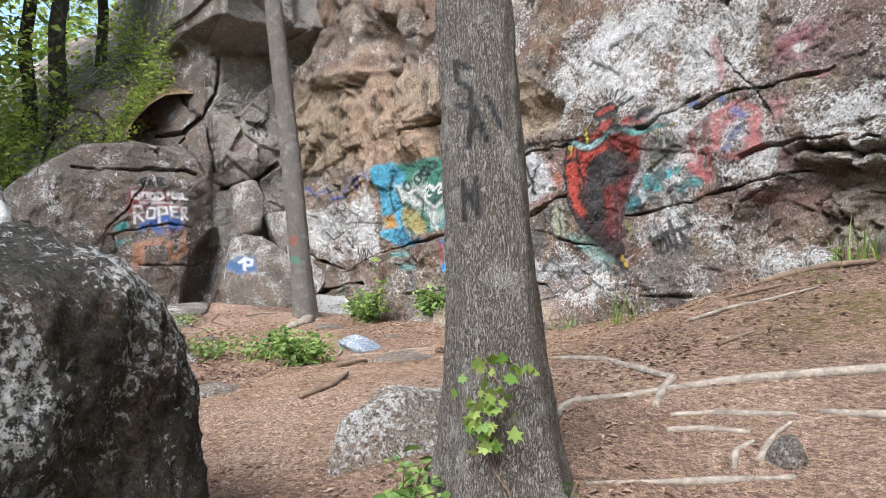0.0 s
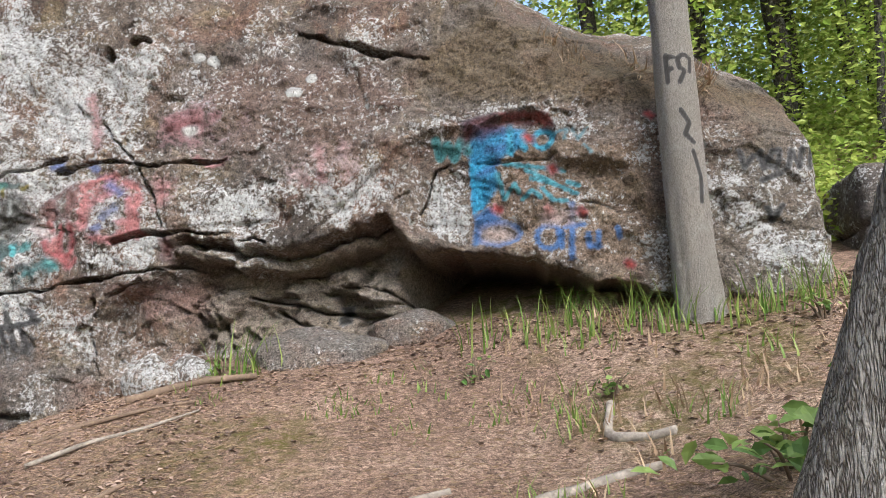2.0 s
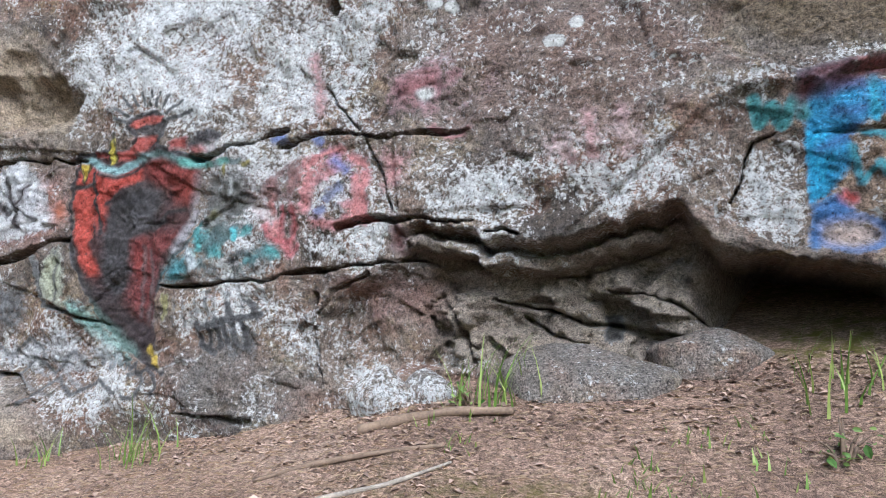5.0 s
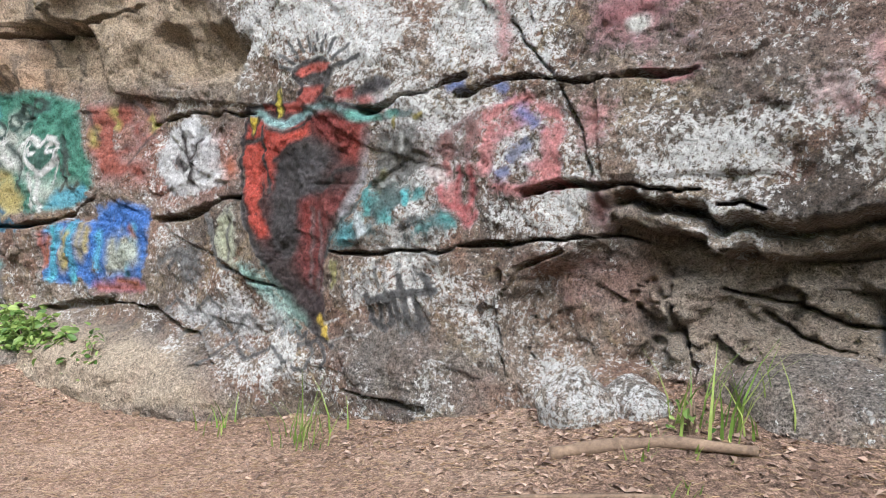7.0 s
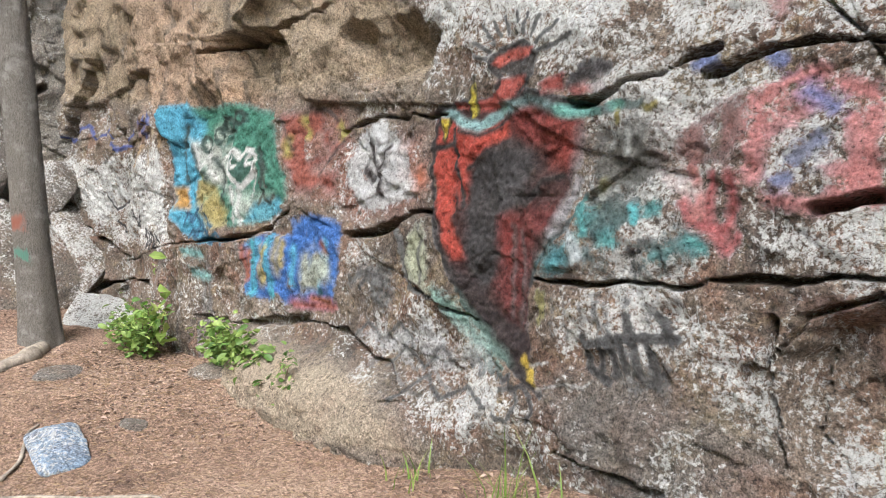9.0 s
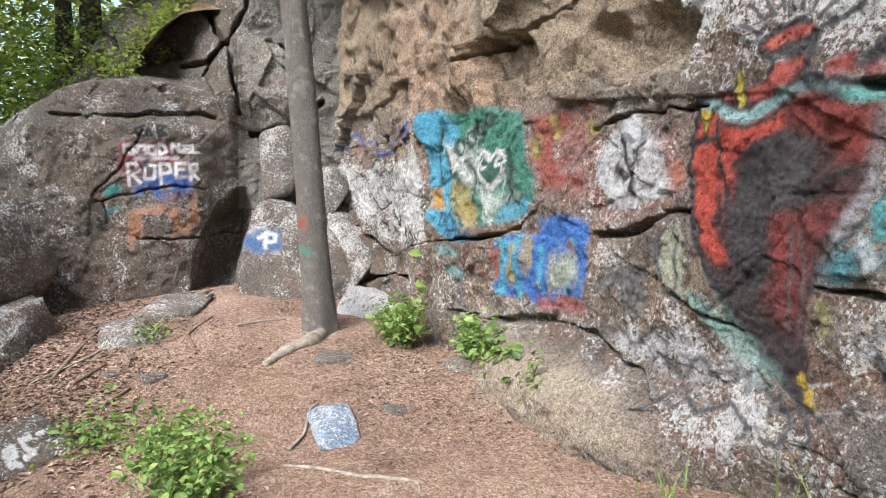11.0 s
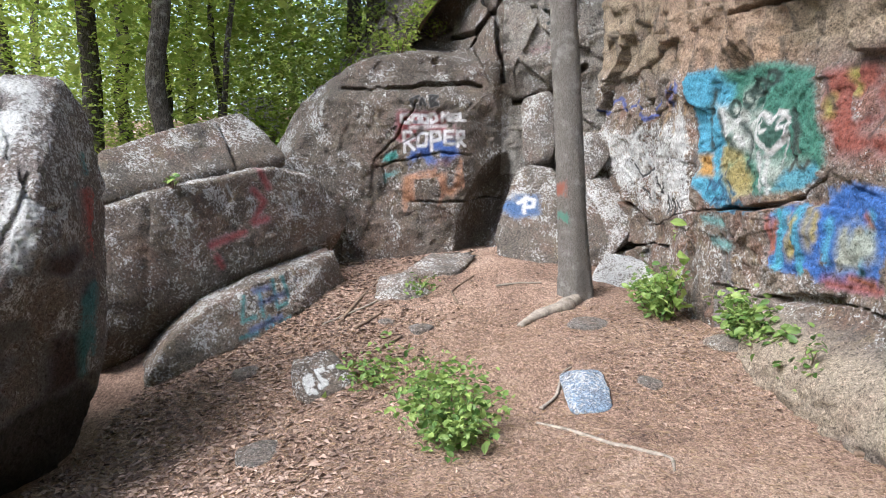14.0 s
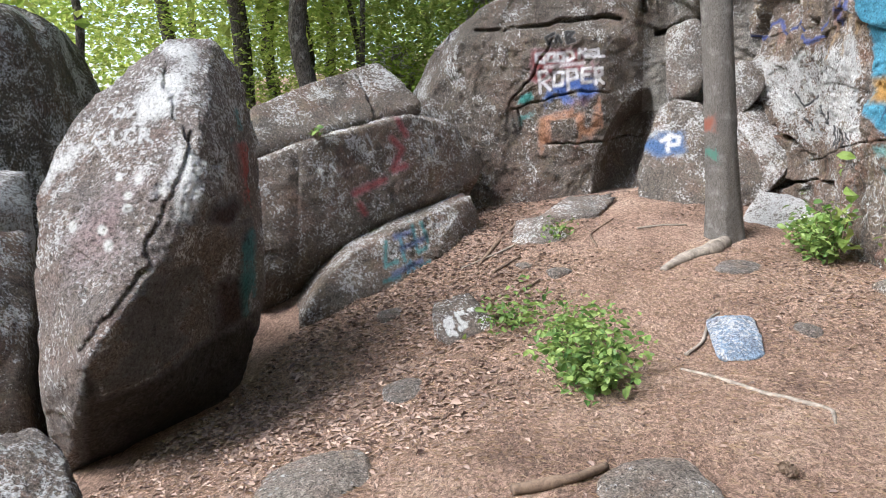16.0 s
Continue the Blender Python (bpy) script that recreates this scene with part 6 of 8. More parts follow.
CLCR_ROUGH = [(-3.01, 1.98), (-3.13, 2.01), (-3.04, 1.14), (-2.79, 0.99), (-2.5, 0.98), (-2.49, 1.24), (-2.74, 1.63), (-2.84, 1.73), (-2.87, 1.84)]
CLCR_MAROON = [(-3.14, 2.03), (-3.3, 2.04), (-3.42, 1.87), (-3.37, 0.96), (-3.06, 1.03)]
# outline of the underside whose shade is painted in with the damp
CLCR_DAMP_SHADE = [(-2.48, 1.24), (-2.5, 0.98), (-2.79, 0.99), (-3.03, 1.05), (-3.3, 0.99), (-3.36, 0.84), (-3.19, -0.96), (-2.59, -1.33), (-2.13, 0.25)]
CLCR_PINK = [(-2.19, 2.0), (-2.51, 2.3), (-2.87, 2.29), (-2.83, 1.91), (-2.7, 1.65), (-2.25, 1.57)]
CLCR_TEAL = [[(-3.33, 2.65), (-3.35, 2.51)], [(-3.3, 2.43), (-3.32, 2.31), (-3.33, 2.18)], [(-3.35, 2.35), (-3.32, 2.23)], [(-3.37, 1.68), (-3.35, 1.18)], [(-3.32, 1.63), (-3.29, 1.08)]]
CLCR_RED = [[(-3.35, 2.38), (-3.37, 2.17), (-3.4, 1.95)], [(-3.41, 2.34), (-3.41, 1.9)]]
CLCR_CRACKS = [[(-2.9, 3.07), (-2.88, 2.84), (-2.96, 2.78), (-2.94, 2.62), (-3.07, 2.55), (-3.06, 2.39), (-2.95, 2.09), (-2.8, 1.84), (-2.82, 1.73), (-2.74, 1.65), (-2.46, 1.33)], [(-3.0, 2.59), (-3.07, 2.39), (-3.22, 2.28)]]
CLCR_SPOTS = [[(-2.68, 2.06), (-2.69, 2.06)], [(-2.68, 2.13), (-2.68, 2.13)], [(-2.74, 2.23), (-2.74, 2.22)], [(-2.53, 1.94), (-2.54, 1.94)], [(-2.33, 1.96), (-2.34, 1.95)], [(-2.58, 1.86), (-2.58, 1.85)], [(-2.61, 2.24), (-2.61, 2.24)]]
LONG_RED = [[(-4.44, 1.71), (-4.63, 1.77), (-4.83, 1.83)], [(-4.97, 2.3), (-5.1, 2.16), (-4.95, 1.93), (-5.12, 1.96)], [(-5.07, 2.5), (-5.16, 2.33)], [(-4.5, 1.57), (-4.55, 1.47)]]
LONG_WHITE = [[(-5.35, 2.26), (-5.42, 2.06)], [(-5.46, 2.26), (-5.5, 2.06)], [(-5.53, 2.29), (-5.55, 2.16)], [(-4.39, 2.3), (-4.52, 2.2)], [(-4.65, 2.37), (-4.71, 2.23)]]
SLAB_TEAL = [[(-4.7, 1.21), (-4.66, 0.98), (-4.8, 1.0)], [(-4.88, 1.23), (-4.89, 1.0)], [(-5.05, 1.32), (-5.07, 1.05), (-5.18, 1.08)], [(-4.62, 0.84), (-4.8, 0.86)], [(-4.91, 0.88), (-4.95, 0.97), (-4.99, 0.88)], [(-5.08, 0.91), (-5.2, 0.93)], [(-5.17, 1.34), (-5.22, 1.14)]]
SLAB_BLUE = [[(-4.82, 1.24), (-4.99, 1.26)], [(-4.87, 1.12), (-5.16, 1.17)], [(-4.74, 0.89), (-5.09, 0.96)]]
RSC_TEXT = [[(-4.83, 0.85), (-4.82, 0.92), (-4.87, 0.94), (-4.87, 0.9), (-4.83, 0.88), (-4.88, 0.85)], [(-4.99, 0.97), (-4.93, 0.96), (-4.94, 0.92), (-4.98, 0.9), (-4.92, 0.88)], [(-5.09, 1.05), (-5.04, 1.05), (-5.02, 0.99), (-5.07, 0.98)]]
MARK_BLUE = [(-8.04, 2.1), (-8.26, 2.24), (-8.5, 2.24), (-8.49, 1.99), (-8.2, 1.93)]
MARK_WHITE = [[(-8.32, 2.01), (-8.36, 2.19), (-8.45, 2.18), (-8.43, 2.09), (-8.35, 2.08)], [(-8.28, 2.13), (-8.38, 2.21)]]
CLCR = [(-7.05, -0.51, 3.19), (-7.43, -0.29, 3.24), (-7.71, -0.26, 2.96), (-7.76, -0.19, 2.39), (-7.61, -0.19, 1.28), (-6.63, -0.93, 2.7), (-6.13, -1.0, 2.18), (-5.97, -0.92, 1.64), (-5.59, -0.62, 0.98), (-6.47, 0.09, 2.44), (-6.34, 0.21, 2.08), (-5.3, 0.04, 1.31)]
FOOT = [(-5.5, -0.17, 1.09), (-5.95, -0.02, 0.87), (-6.55, -0.03, 1.06), (-7.34, -0.08, 0.95), (-6.0, -1.0, 0.0), (-6.5, -0.8, 0.0), (-7.1, -0.55, 0.1), (-7.46, -0.45, 0.15)]
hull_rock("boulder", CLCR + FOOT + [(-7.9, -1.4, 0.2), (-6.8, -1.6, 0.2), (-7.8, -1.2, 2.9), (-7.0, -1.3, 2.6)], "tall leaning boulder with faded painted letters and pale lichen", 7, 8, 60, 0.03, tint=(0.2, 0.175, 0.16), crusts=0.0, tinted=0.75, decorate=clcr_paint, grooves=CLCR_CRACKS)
R2 = [(-8.34, -0.24, 0.64), (-8.6, 0.07, 0.64), (-9.16, 0.62, 0.69), (-10.83, 1.24, 0.85), (-8.61, -0.1, 0.93), (-8.96, 0.08, 1.15), (-9.69, 0.49, 1.36), (-10.7, 1.05, 1.55), (-10.87, 1.11, 1.21)]
hull_rock("boulder", sunk(R2) + pushed(R2, VIEW, 0.9), "low slab of rock with teal spray paint on its face", 11, 7, 60, 0.03, tint=(0.16, 0.145, 0.12), tinted=0.6, crusts=0.0, decorate=slab_paint)
R1 = [(-8.5, -0.88, 0.81), (-9.05, -0.47, 1.18), (-10.05, 0.24, 1.46), (-11.33, 1.02, 1.69), (-8.91, -0.98, 2.15), (-9.49, -0.31, 2.42), (-10.59, 0.37, 2.61), (-11.1, 0.71, 2.46), (-11.45, 1.04, 1.89)]
hull_rock("boulder", R1 + pushed(R1, VIEW, 1.6) + [(-9.2, -1.2, 0.1), (-9.9, -0.6, 0.2), (-11.3, 0.3, 0.6)], "long boulder with red spray paint, resting on a slab", 13, 7, 60, 0.032, tint=(0.12, 0.108, 0.093), tinted=0.6, crusts=-0.005, decorate=long_paint, cuts=[((0.85, -0.5, 0.2), -7.1, 0.05, 0.02)])
R1B = [(-9.18, -1.12, 2.25), (-9.85, -0.47, 2.44), (-11.0, 0.33, 2.7), (-9.46, -1.24, 2.71), (-10.12, -0.84, 2.96), (-11.1, -0.23, 3.25), (-11.38, 0.22, 2.73)]
hull_rock("boulder", R1B + pushed(R1B, VIEW, 1.3) + [(x, y, z - 0.15) for x, y, z in R1B[:3]], "flat-topped grey boulder lying on another", 17, 6, 60, 0.03, tint=(0.14, 0.13, 0.112), tinted=0.6, cuts=[((0.85, -0.5, 0.1), -8.6, 0.05, 0.02)])
FARB = [(-8.36, -3.66, 4.21), (-8.68, -3.38, 4.08), (-8.9, -3.3, 3.28), (-9.21, -3.3, 2.72), (-8.81, -3.41, 1.5), (-8.1, -3.81, 1.2), (-8.01, -3.46, 3.29)]
hull_rock("boulder", sunk(FARB, 1.6) + pushed(FARB, VIEW, 2.5) + pushed(FARB, SIDE, 2.5), "large dark mossy boulder among the trees", 23, 6, 12, 0.04, tint=(0.06, 0.06, 0.045), tinted=0.85)
hull_rock("rock", [(-6.78, -2.3, 2.17), (-7.27, -2.41, 2.23), (-7.4, -2.29, 2.21), (-7.14, -2.07, 1.84), (-6.55, -2.09, 1.93), (-7.8, -3.4, 2.0), (-6.6, -3.3, 2.0), (-7.2, -2.2, 1.2), (-6.5, -2.3, 1.2), (-7.5, -3, 0.3), (-6.5, -3, 0.3)], "pale flat-topped rock beyond the boulder", 25, 5, 40, 0.03, tint=(0.32, 0.31, 0.29), crusts=0.05)
hull_rock("rock", [(-6.33, -1.86, 1.83), (-6.97, -1.95, 1.77), (-6.65, -1.63, 1.46), (-6.37, -1.4, 1.19), (-5.82, -1.38, 1.35), (-5.96, -1.13, 0.96), (-6.0, -1.2, 0.1), (-7.0, -1.9, 0.2), (-6.6, -2.4, 0.2), (-5.4, -1.8, 0.1), (-6.8, -2.4, 1.7)], "dark layered rock behind the leaning boulder", 27, 5, 40, 0.04)
hull_rock("rock", [(-4.46, 0.18, 1.30), (-4.84, 0.13, 1.22), (-4.76, 0.39, 1.12), (-4.41, 0.71, 0.95), (-4.2, 0.5, 1.05), (-4.12, 0.85, 0.6), (-4.5, 0.8, 0.3), (-4.95, 0.35, 0.3), (-4.9, -0.3, 0.2), (-4.1, -0.2, 0.2), (-4.2, -0.1, 1.1)], "grey rock with a trace of teal paint", 29, 6, 14, 0.03, tint=GREY)
hull_rock("boulder", [(-14.5, -1.66, 3.63), (-14.65, -1.16, 3.89), (-14.78, -0.8, 3.7), (-14.8, -0.86, 2.6), (-14.07, -1.46, 2.5), (-15.5, -1.2, 3.5), (-15.5, -1.4, 2.4)], "pale boulder on the leafy bank", 31, 5, 14, 0.04, tint=GREY, crusts=0.04)
RROCK = [(-11.19, 3.04, 1.45), (-11.54, 3.23, 2.48), (-11.63, 3.44, 2.67), (-11.51, 3.76, 2.6), (-11.42, 4.34, 2.18), (-11.15, 4.51, 1.66), (-11.03, 3.82, 1.35), (-11.31, 3.0, 1.72)]
hull_rock("boulder", sunk(RROCK) + pushed(RROCK, (-1, 0.1), 0.5), "grey boulder with a blue and white painted mark", 37, 6, 40, 0.04, tint=(0.15, 0.14, 0.122), tinted=0.7, decorate=mark_paint)
hull_rock("rock", sunk([(-10.46, 4.11, 1.35), (-10.77, 4.33, 1.58), (-10.36, 4.76, 1.55), (-10.01, 4.82, 1.39), (-10.12, 4.18, 1.15), (-10.9, 4.7, 1.5)]), "low rock white with lichen at the cliff's foot", 41, 6, 12, 0.04, tint=GREY, crusts=0.10)
hull_rock("rock", sunk([(-10.4, 1.84, 1.30), (-10.74, 2.17, 1.36), (-11.29, 2.84, 1.52), (-10.56, 2.58, 1.36), (-11.3, 2.2, 1.50), (-10.6, 2.0, 1.36)], 0.1), "flat slab with a dark broken edge", 43, 5, 40, 0.04, tint=GREY)
hull_rock("rock", sunk([(-9.71, 1.67, 1.02), (-10.22, 1.96, 1.39), (-9.91, 2.33, 1.18), (-9.58, 2.21, 1.05), (-10.4, 1.6, 1.30)], 0.15), "rounded grey rock on the path", 47, 5, 12, 0.03, tint=GREY)
hull_rock("rock", sunk([(-7.51, 1.37, 0.96), (-7.91, 1.59, 1.07), (-7.59, 1.88, 0.9), (-7.29, 1.54, 0.78), (-7.8, 1.3, 1.0)], 0.2), "small dark rock with white painted letters", 53, 5, 40, 0.04, decorate=rsc_paint)
hull_rock("rock", [(-7.66, 3.44, 1.0), (-6.98, 3.46, 0.91), (-7.02, 3.8, 0.93), (-7.62, 3.8, 1.03), (-7.45, 3.62, 1.08), (-7.4, 3.6, 0.7), (-7.7, 3.6, 0.8), (-7.05, 3.65, 0.8)], "flat rock painted pale blue and white, set in the path", 59, 5, 10, 0.03, tint=(0.27, 0.38, 0.52), tinted=0.85, crusts=0.03)
for place, size, seed, text in [((-7.4, 4.1), 0.16, 61, "small brown stone set in the path"), ((-7.98, 4.86), 0.26, 62, "pale flat stone at the cliff's foot"), ((-6.63, 1.41), 0.24, 63, "flat stone among dead leaves"), ((-1.38, 2.6), 0.09, 64, "small pointed stone between roots"),
                                ((-5.1, 1.45), 0.40, 65, "broad flat stone in the soil"), ((-5.16, 3.02), 0.42, 66, "flat stone half buried in the soil"), ((-2.95, 5.12), 0.24, 67, "pale rock at the cliff's foot"), ((-2.75, 5.2), 0.2, 68, "lichened rock at the cliff's foot"),
                                ((-8.3, 0.75), 0.2, 69, "flat stone among dead leaves"), ((-9.2, 1.9), 0.16, 70, "small grey stone on the path"), ((-8.9, 2.25), 0.18, 71, "grey stone lying on the path"), ((-1.9, 5.36), 0.62, 72, "long pale rock under the overhang"), ((-1.4, 5.55), 0.34, 73, "grey rock under the overhang"), ((-2.3, 5.5), 0.3, 74, "grey rock under the overhang"), ((-8.95, 3.85), 0.3, 75, "flat stone by the tree")]:
    rng = np.random.default_rng(seed)
    z = gz(*place)
    tall = {64: 1.1, 72: 0.34, 73: 0.5, 74: 0.4, 67: 0.9, 68: 0.8}.get(seed, 0.22)
    hull_rock("stone", [(place[0] + size * math.cos(a) * rng.uniform(0.7, 1.1), place[1] + size * math.sin(a) * rng.uniform(0.5, 0.9) * (0.6 if seed == 72 else 1), z + h * size) for a in np.arange(0, 6.2, 0.9) for h in (-0.4, tall * rng.uniform(0.1, 0.5))] + [(place[0] + size * rng.uniform(-0.4, 0.4), place[1] + size * rng.uniform(-0.2, 0.4), z + tall * size * rng.uniform(0.8, 1.1)) for _ in range(3)], text, seed, 5 if size > 0.2 else 4, 12, 0.03, "stone", tint=(0.30, 0.27, 0.23) if seed in (62, 65, 66, 67) else GREY, crusts=0.04 if seed in (67, 68) else -0.05)
hull_rock("rock", [(-2.62, 1.33, 0.7), (-2.66, 1.42, 0.98), (-2.52, 1.66, 1.10), (-2.75, 1.7, 1.10), (-2.36, 1.72, 0.85), (-2.32, 1.76, 0.7), (-3.0, 1.9, 1.05), (-2.6, 2.0, 1.06), (-2.9, 1.5, 0.7), (-2.6, 2.1, 0.7), (-3.1, 2.0, 0.8)], "low rock with a white lichen face beside the tree", 83, 6, 20, 0.05, tint=(0.27, 0.235, 0.19), crusts=0.02, tinted=0.8)
corner = "grey rock wedged in the corner of the cliff"
hull_rock("rock", [(-11.92, 3.34, 3.49), (-11.79, 3.73, 3.65), (-11.8, 3.88, 3.3), (-11.77, 3.81, 2.75), (-11.79, 3.38, 2.6), (-12.6, 3.4, 3.6), (-12.6, 3.9, 3.5), (-12.5, 3.6, 2.5)], corner, 97, 6, 14, 0.04, tint=GREY)
hull_rock("rock", [(-11.66, 4.18, 2.45), (-11.4, 4.44, 2.04), (-11.12, 4.74, 1.85), (-11.04, 4.49, 1.5), (-11.2, 4.21, 1.4), (-12.0, 4.8, 2.6), (-11.8, 5.2, 2.0), (-12.2, 4.4, 2.6), (-11.9, 4.5, 1.2)], corner, 98, 6, 30, 0.05, tint=GREY, crusts=0.04)
hull_rock("rock", [(-11.95, 3.9, 3.0), (-11.7, 4.2, 3.1), (-11.6, 4.5, 2.7), (-11.8, 4.2, 2.3), (-12.5, 4.0, 3.0), (-12.3, 4.8, 3.0), (-12.4, 4.2, 2.2)], corner, 99, 5, 20, 0.05, tint=GREY)
RIGHT_ROCK = [(1.81, 6.14, 3.04), (2.73, 6.04, 2.99), (2.45, 5.86, 2.05), (1.7, 6.0, 2.2), (3.4, 6.0, 2.9), (3.3, 5.9, 2.1)]
hull_rock("boulder", sunk(RIGHT_ROCK) + pushed(RIGHT_ROCK, (0.1, 1), 1.2), "dark layered rock on the slope beyond the cliff's end", 89, 6, 18, 0.03, tint=(0.12, 0.105, 0.09), crusts=-0.03, tinted=0.8, cuts=[((0.05, 0, 1), 2.62, 0.06, 0.02)])


# ---- trees ----
def trunk(name, base, top, r0, r1, mat, parent=None, flare=0.6, sides=32, rings=70, seed=0, wobble=0.02, ridges=0.0, bow=(0, 0)):
    base, top = np.array(base, float), np.array(top, float)
    t = np.linspace(0, 1, rings)[:, None]
    a = np.linspace(0, 2 * np.pi, sides + 1)[None, :]
    h = t * np.linalg.norm(top - base)
    r = (r0 + (r1 - r0) * t) * (1 + flare * np.exp(-h / (2.6 * r0)) * (1 + 0.35 * np.sin(a * 5 + seed)))
    r = r * (1 + 0.05 * fbm(np.cos(a) * 1.5 + 0 * t, np.sin(a) * 1.5 + 0 * t, h * 1.5 + seed, 3, seed))
    if ridges:
        r = r + ridges * np.abs(fbm(np.cos(a) * 9 + 0 * t, np.sin(a) * 9 + 0 * t, h * 5, 2, seed))
    sway = wobble * np.stack([vnoise(h * 0.9, h * 0 + seed, seed=seed), vnoise(h * 0.9, h * 0 + seed + 7, seed=seed)], -1)
    c = base + (top - base) * t + np.concatenate([bow[0] * t * (1 - t), bow[1] * t * (1 - t), 0 * t], 1)
    P = np.zeros((rings, sides + 1, 3))
    P[..., 0] = c[:, :1] + sway[..., 0] + r * np.cos(a)
    P[..., 1] = c[:, 1:2] + sway[..., 1] + r * np.sin(a)
    P[..., 2] = c[:, 2:3] + 0 * a
    ob = sheet(name, P, mat)
    if parent is not None:
        ob.parent = parent
    coat = Coat(a + 0 * t, P[..., 2])
    layer_colour(ob, "paint", coat.rgb, coat.a)
    return ob, coat


def repaint(ob, coat):
    data = np.concatenate([coat.rgb.reshape(-1, 3), coat.a.reshape(-1, 1)], 1).astype(np.float32)
    ob.data.attributes["paint"].data.foreach_set("color", data.reshape(-1))


def tube(points, radii, sides=7, seed=0, lumps=0.15):
    """Verts and faces of a knotty tube along a line of places."""
    p = np.array(points, float)
    s = np.linspace(0, len(p) - 1, max(8, 6 * len(p)))
    c = np.stack([np.interp(s, range(len(p)), p[:, k]) for k in range(3)], -1)
    for _ in range(3):
        c[1:-1] = (c[:-2] + 2 * c[1:-1] + c[2:]) / 4
    r = np.interp(s, np.linspace(0, len(p) - 1, len(radii)), radii) * (1 + lumps * vnoise(s * 2.3, s * 0, seed=seed))
    d = np.gradient(c, axis=0)
    d /= np.linalg.norm(d, axis=1)[:, None] + 1e-9
    up = np.where(np.abs(d[:, 2:3]) > 0.9, np.array((1.0, 0, 0)), np.array((0, 0, 1.0)))
    u = np.cross(d, up)
    u /= np.linalg.norm(u, axis=1)[:, None]
    v = np.cross(u, d)
    a = np.linspace(0, 2 * np.pi, sides, endpoint=False)
    ring = c[:, None] + r[:, None, None] * (np.cos(a)[None, :, None] * u[:, None] + np.sin(a)[None, :, None] * v[:, None])
    verts = np.concatenate([ring.reshape(-1, 3), c[:1], c[-1:]])
    n = len(c)
    faces = [(i * sides + j, i * sides + (j + 1) % sides, (i + 1) * sides + (j + 1) % sides, (i + 1) * sides + j) for i in range(n - 1) for j in range(sides)]
    faces += [(n * sides, (j + 1) % sides, j) for j in range(sides)] + [(n * sides + 1, (n - 1) * sides + j, (n - 1) * sides + (j + 1) % sides) for j in range(sides)]
    return verts, faces


def joined(parts):
    verts, faces, k = [], [], 0
    for v, f in parts:
        verts.append(v)
        faces += [tuple(i + k for i in q) for q in f]
        k += len(v)
    return np.concatenate(verts), faces


def leaves(centres, sizes, rng, flat=0.5, slim=0.5, fold=0.25):
    """Pointed leaves, each of two folded halves, at many places: verts and faces."""
    n = len(centres)
    a = rng.uniform(0, 2 * np.pi, n)
    tilt = rng.normal(0, 1, (n, 3)) * (1 - flat) + np.array((0, 0, 1.0)) * flat
    w = tilt / np.linalg.norm(tilt, axis=1)[:, None]
    u = np.stack([np.cos(a), np.sin(a), 0 * a], -1)
    u = u - w * (u * w).sum(1)[:, None]
    u /= np.linalg.norm(u, axis=1)[:, None]
    v = np.cross(w, u)
    s = np.asarray(sizes)[:, None]
    base, tip = centres - u * s * 0.5, centres + u * s * 0.5 - w * s * 0.12
    l, r = centres + v * s * slim * 0.5 + w * s * fold * 0.3 - u * s * 0.08, centres - v * s * slim * 0.5 + w * s * fold * 0.3 - u * s * 0.08
    verts = np.stack([base, l, tip, r], 1).reshape(-1, 3)
    i = np.arange(n)[:, None] * 4
    faces = np.concatenate([i + np.array((0, 2, 1)), i + np.array((0, 3, 2))]).tolist()
    return verts, faces


def blades(centres, sizes, rng, flat=0.6, slim=0.62):
    """Oval leaves with a folded midrib and a drooping tip: verts and faces."""
    n = len(centres)
    a = rng.uniform(0, 2 * np.pi, n)
    tilt = rng.normal(0, 1, (n, 3)) * (1 - flat) + np.array((0, 0, 1.0)) * flat
    w = tilt / np.linalg.norm(tilt, axis=1)[:, None]
    u = np.stack([np.cos(a), np.sin(a), 0 * a], -1)
    u = u - w * (u * w).sum(1)[:, None]
    u /= np.linalg.norm(u, axis=1)[:, None]
    v = np.cross(w, u)
    s = np.asarray(sizes)[:, None]
    pts = [centres + s * (u * p + v * q * slim + w * h) for p, q, h in ((-0.5, 0, 0), (-0.22, 0.42, 0.07), (0.16, 0.40, 0.05), (0.5, 0, -0.14), (0.16, -0.40, 0.05), (-0.22, -0.42, 0.07), (-0.02, 0, 0.0))]
    i = np.arange(n)[:, None] * 7
    faces = np.concatenate([i + np.array(q) for q in ((0, 6, 2, 1), (6, 3, 2, 2), (0, 5, 4, 6), (6, 4, 3, 3))]).tolist()
    return np.stack(pts, 1).reshape(-1, 3), [tuple(dict.fromkeys(q)) for q in faces]


def crown_mesh(name, rng, spread_, count, size, mat, clumps=26):
    mids = rng.normal(0, 1, (clumps, 3)) * np.array(spread_) * 0.62
    pick = mids[rng.integers(0, clumps, count)]
    at = pick + rng.normal(0, 1, (count, 3)) * np.array(spread_) * 0.22
    v, f = leaves(at, rng.uniform(0.6, 1.3, count) * size, rng, 0.45, 0.6)
    me = bpy.data.meshes.new(name)
    me.from_pydata(v.tolist(), [], f)
    me.materials.append(mat)
    return me


def thing(name, at, label, category, group=""):
    ob = new(name)
    ob.location = at
    ob.empty_display_size = 0.2
    return tagged(ob, label, category, group)


rng = np.random.default_rng(5)
HIGH_CROWN = crown_mesh("crown", rng, (1.7, 1.7, 1.2), 1100, 0.13, FOREST_LEAF)


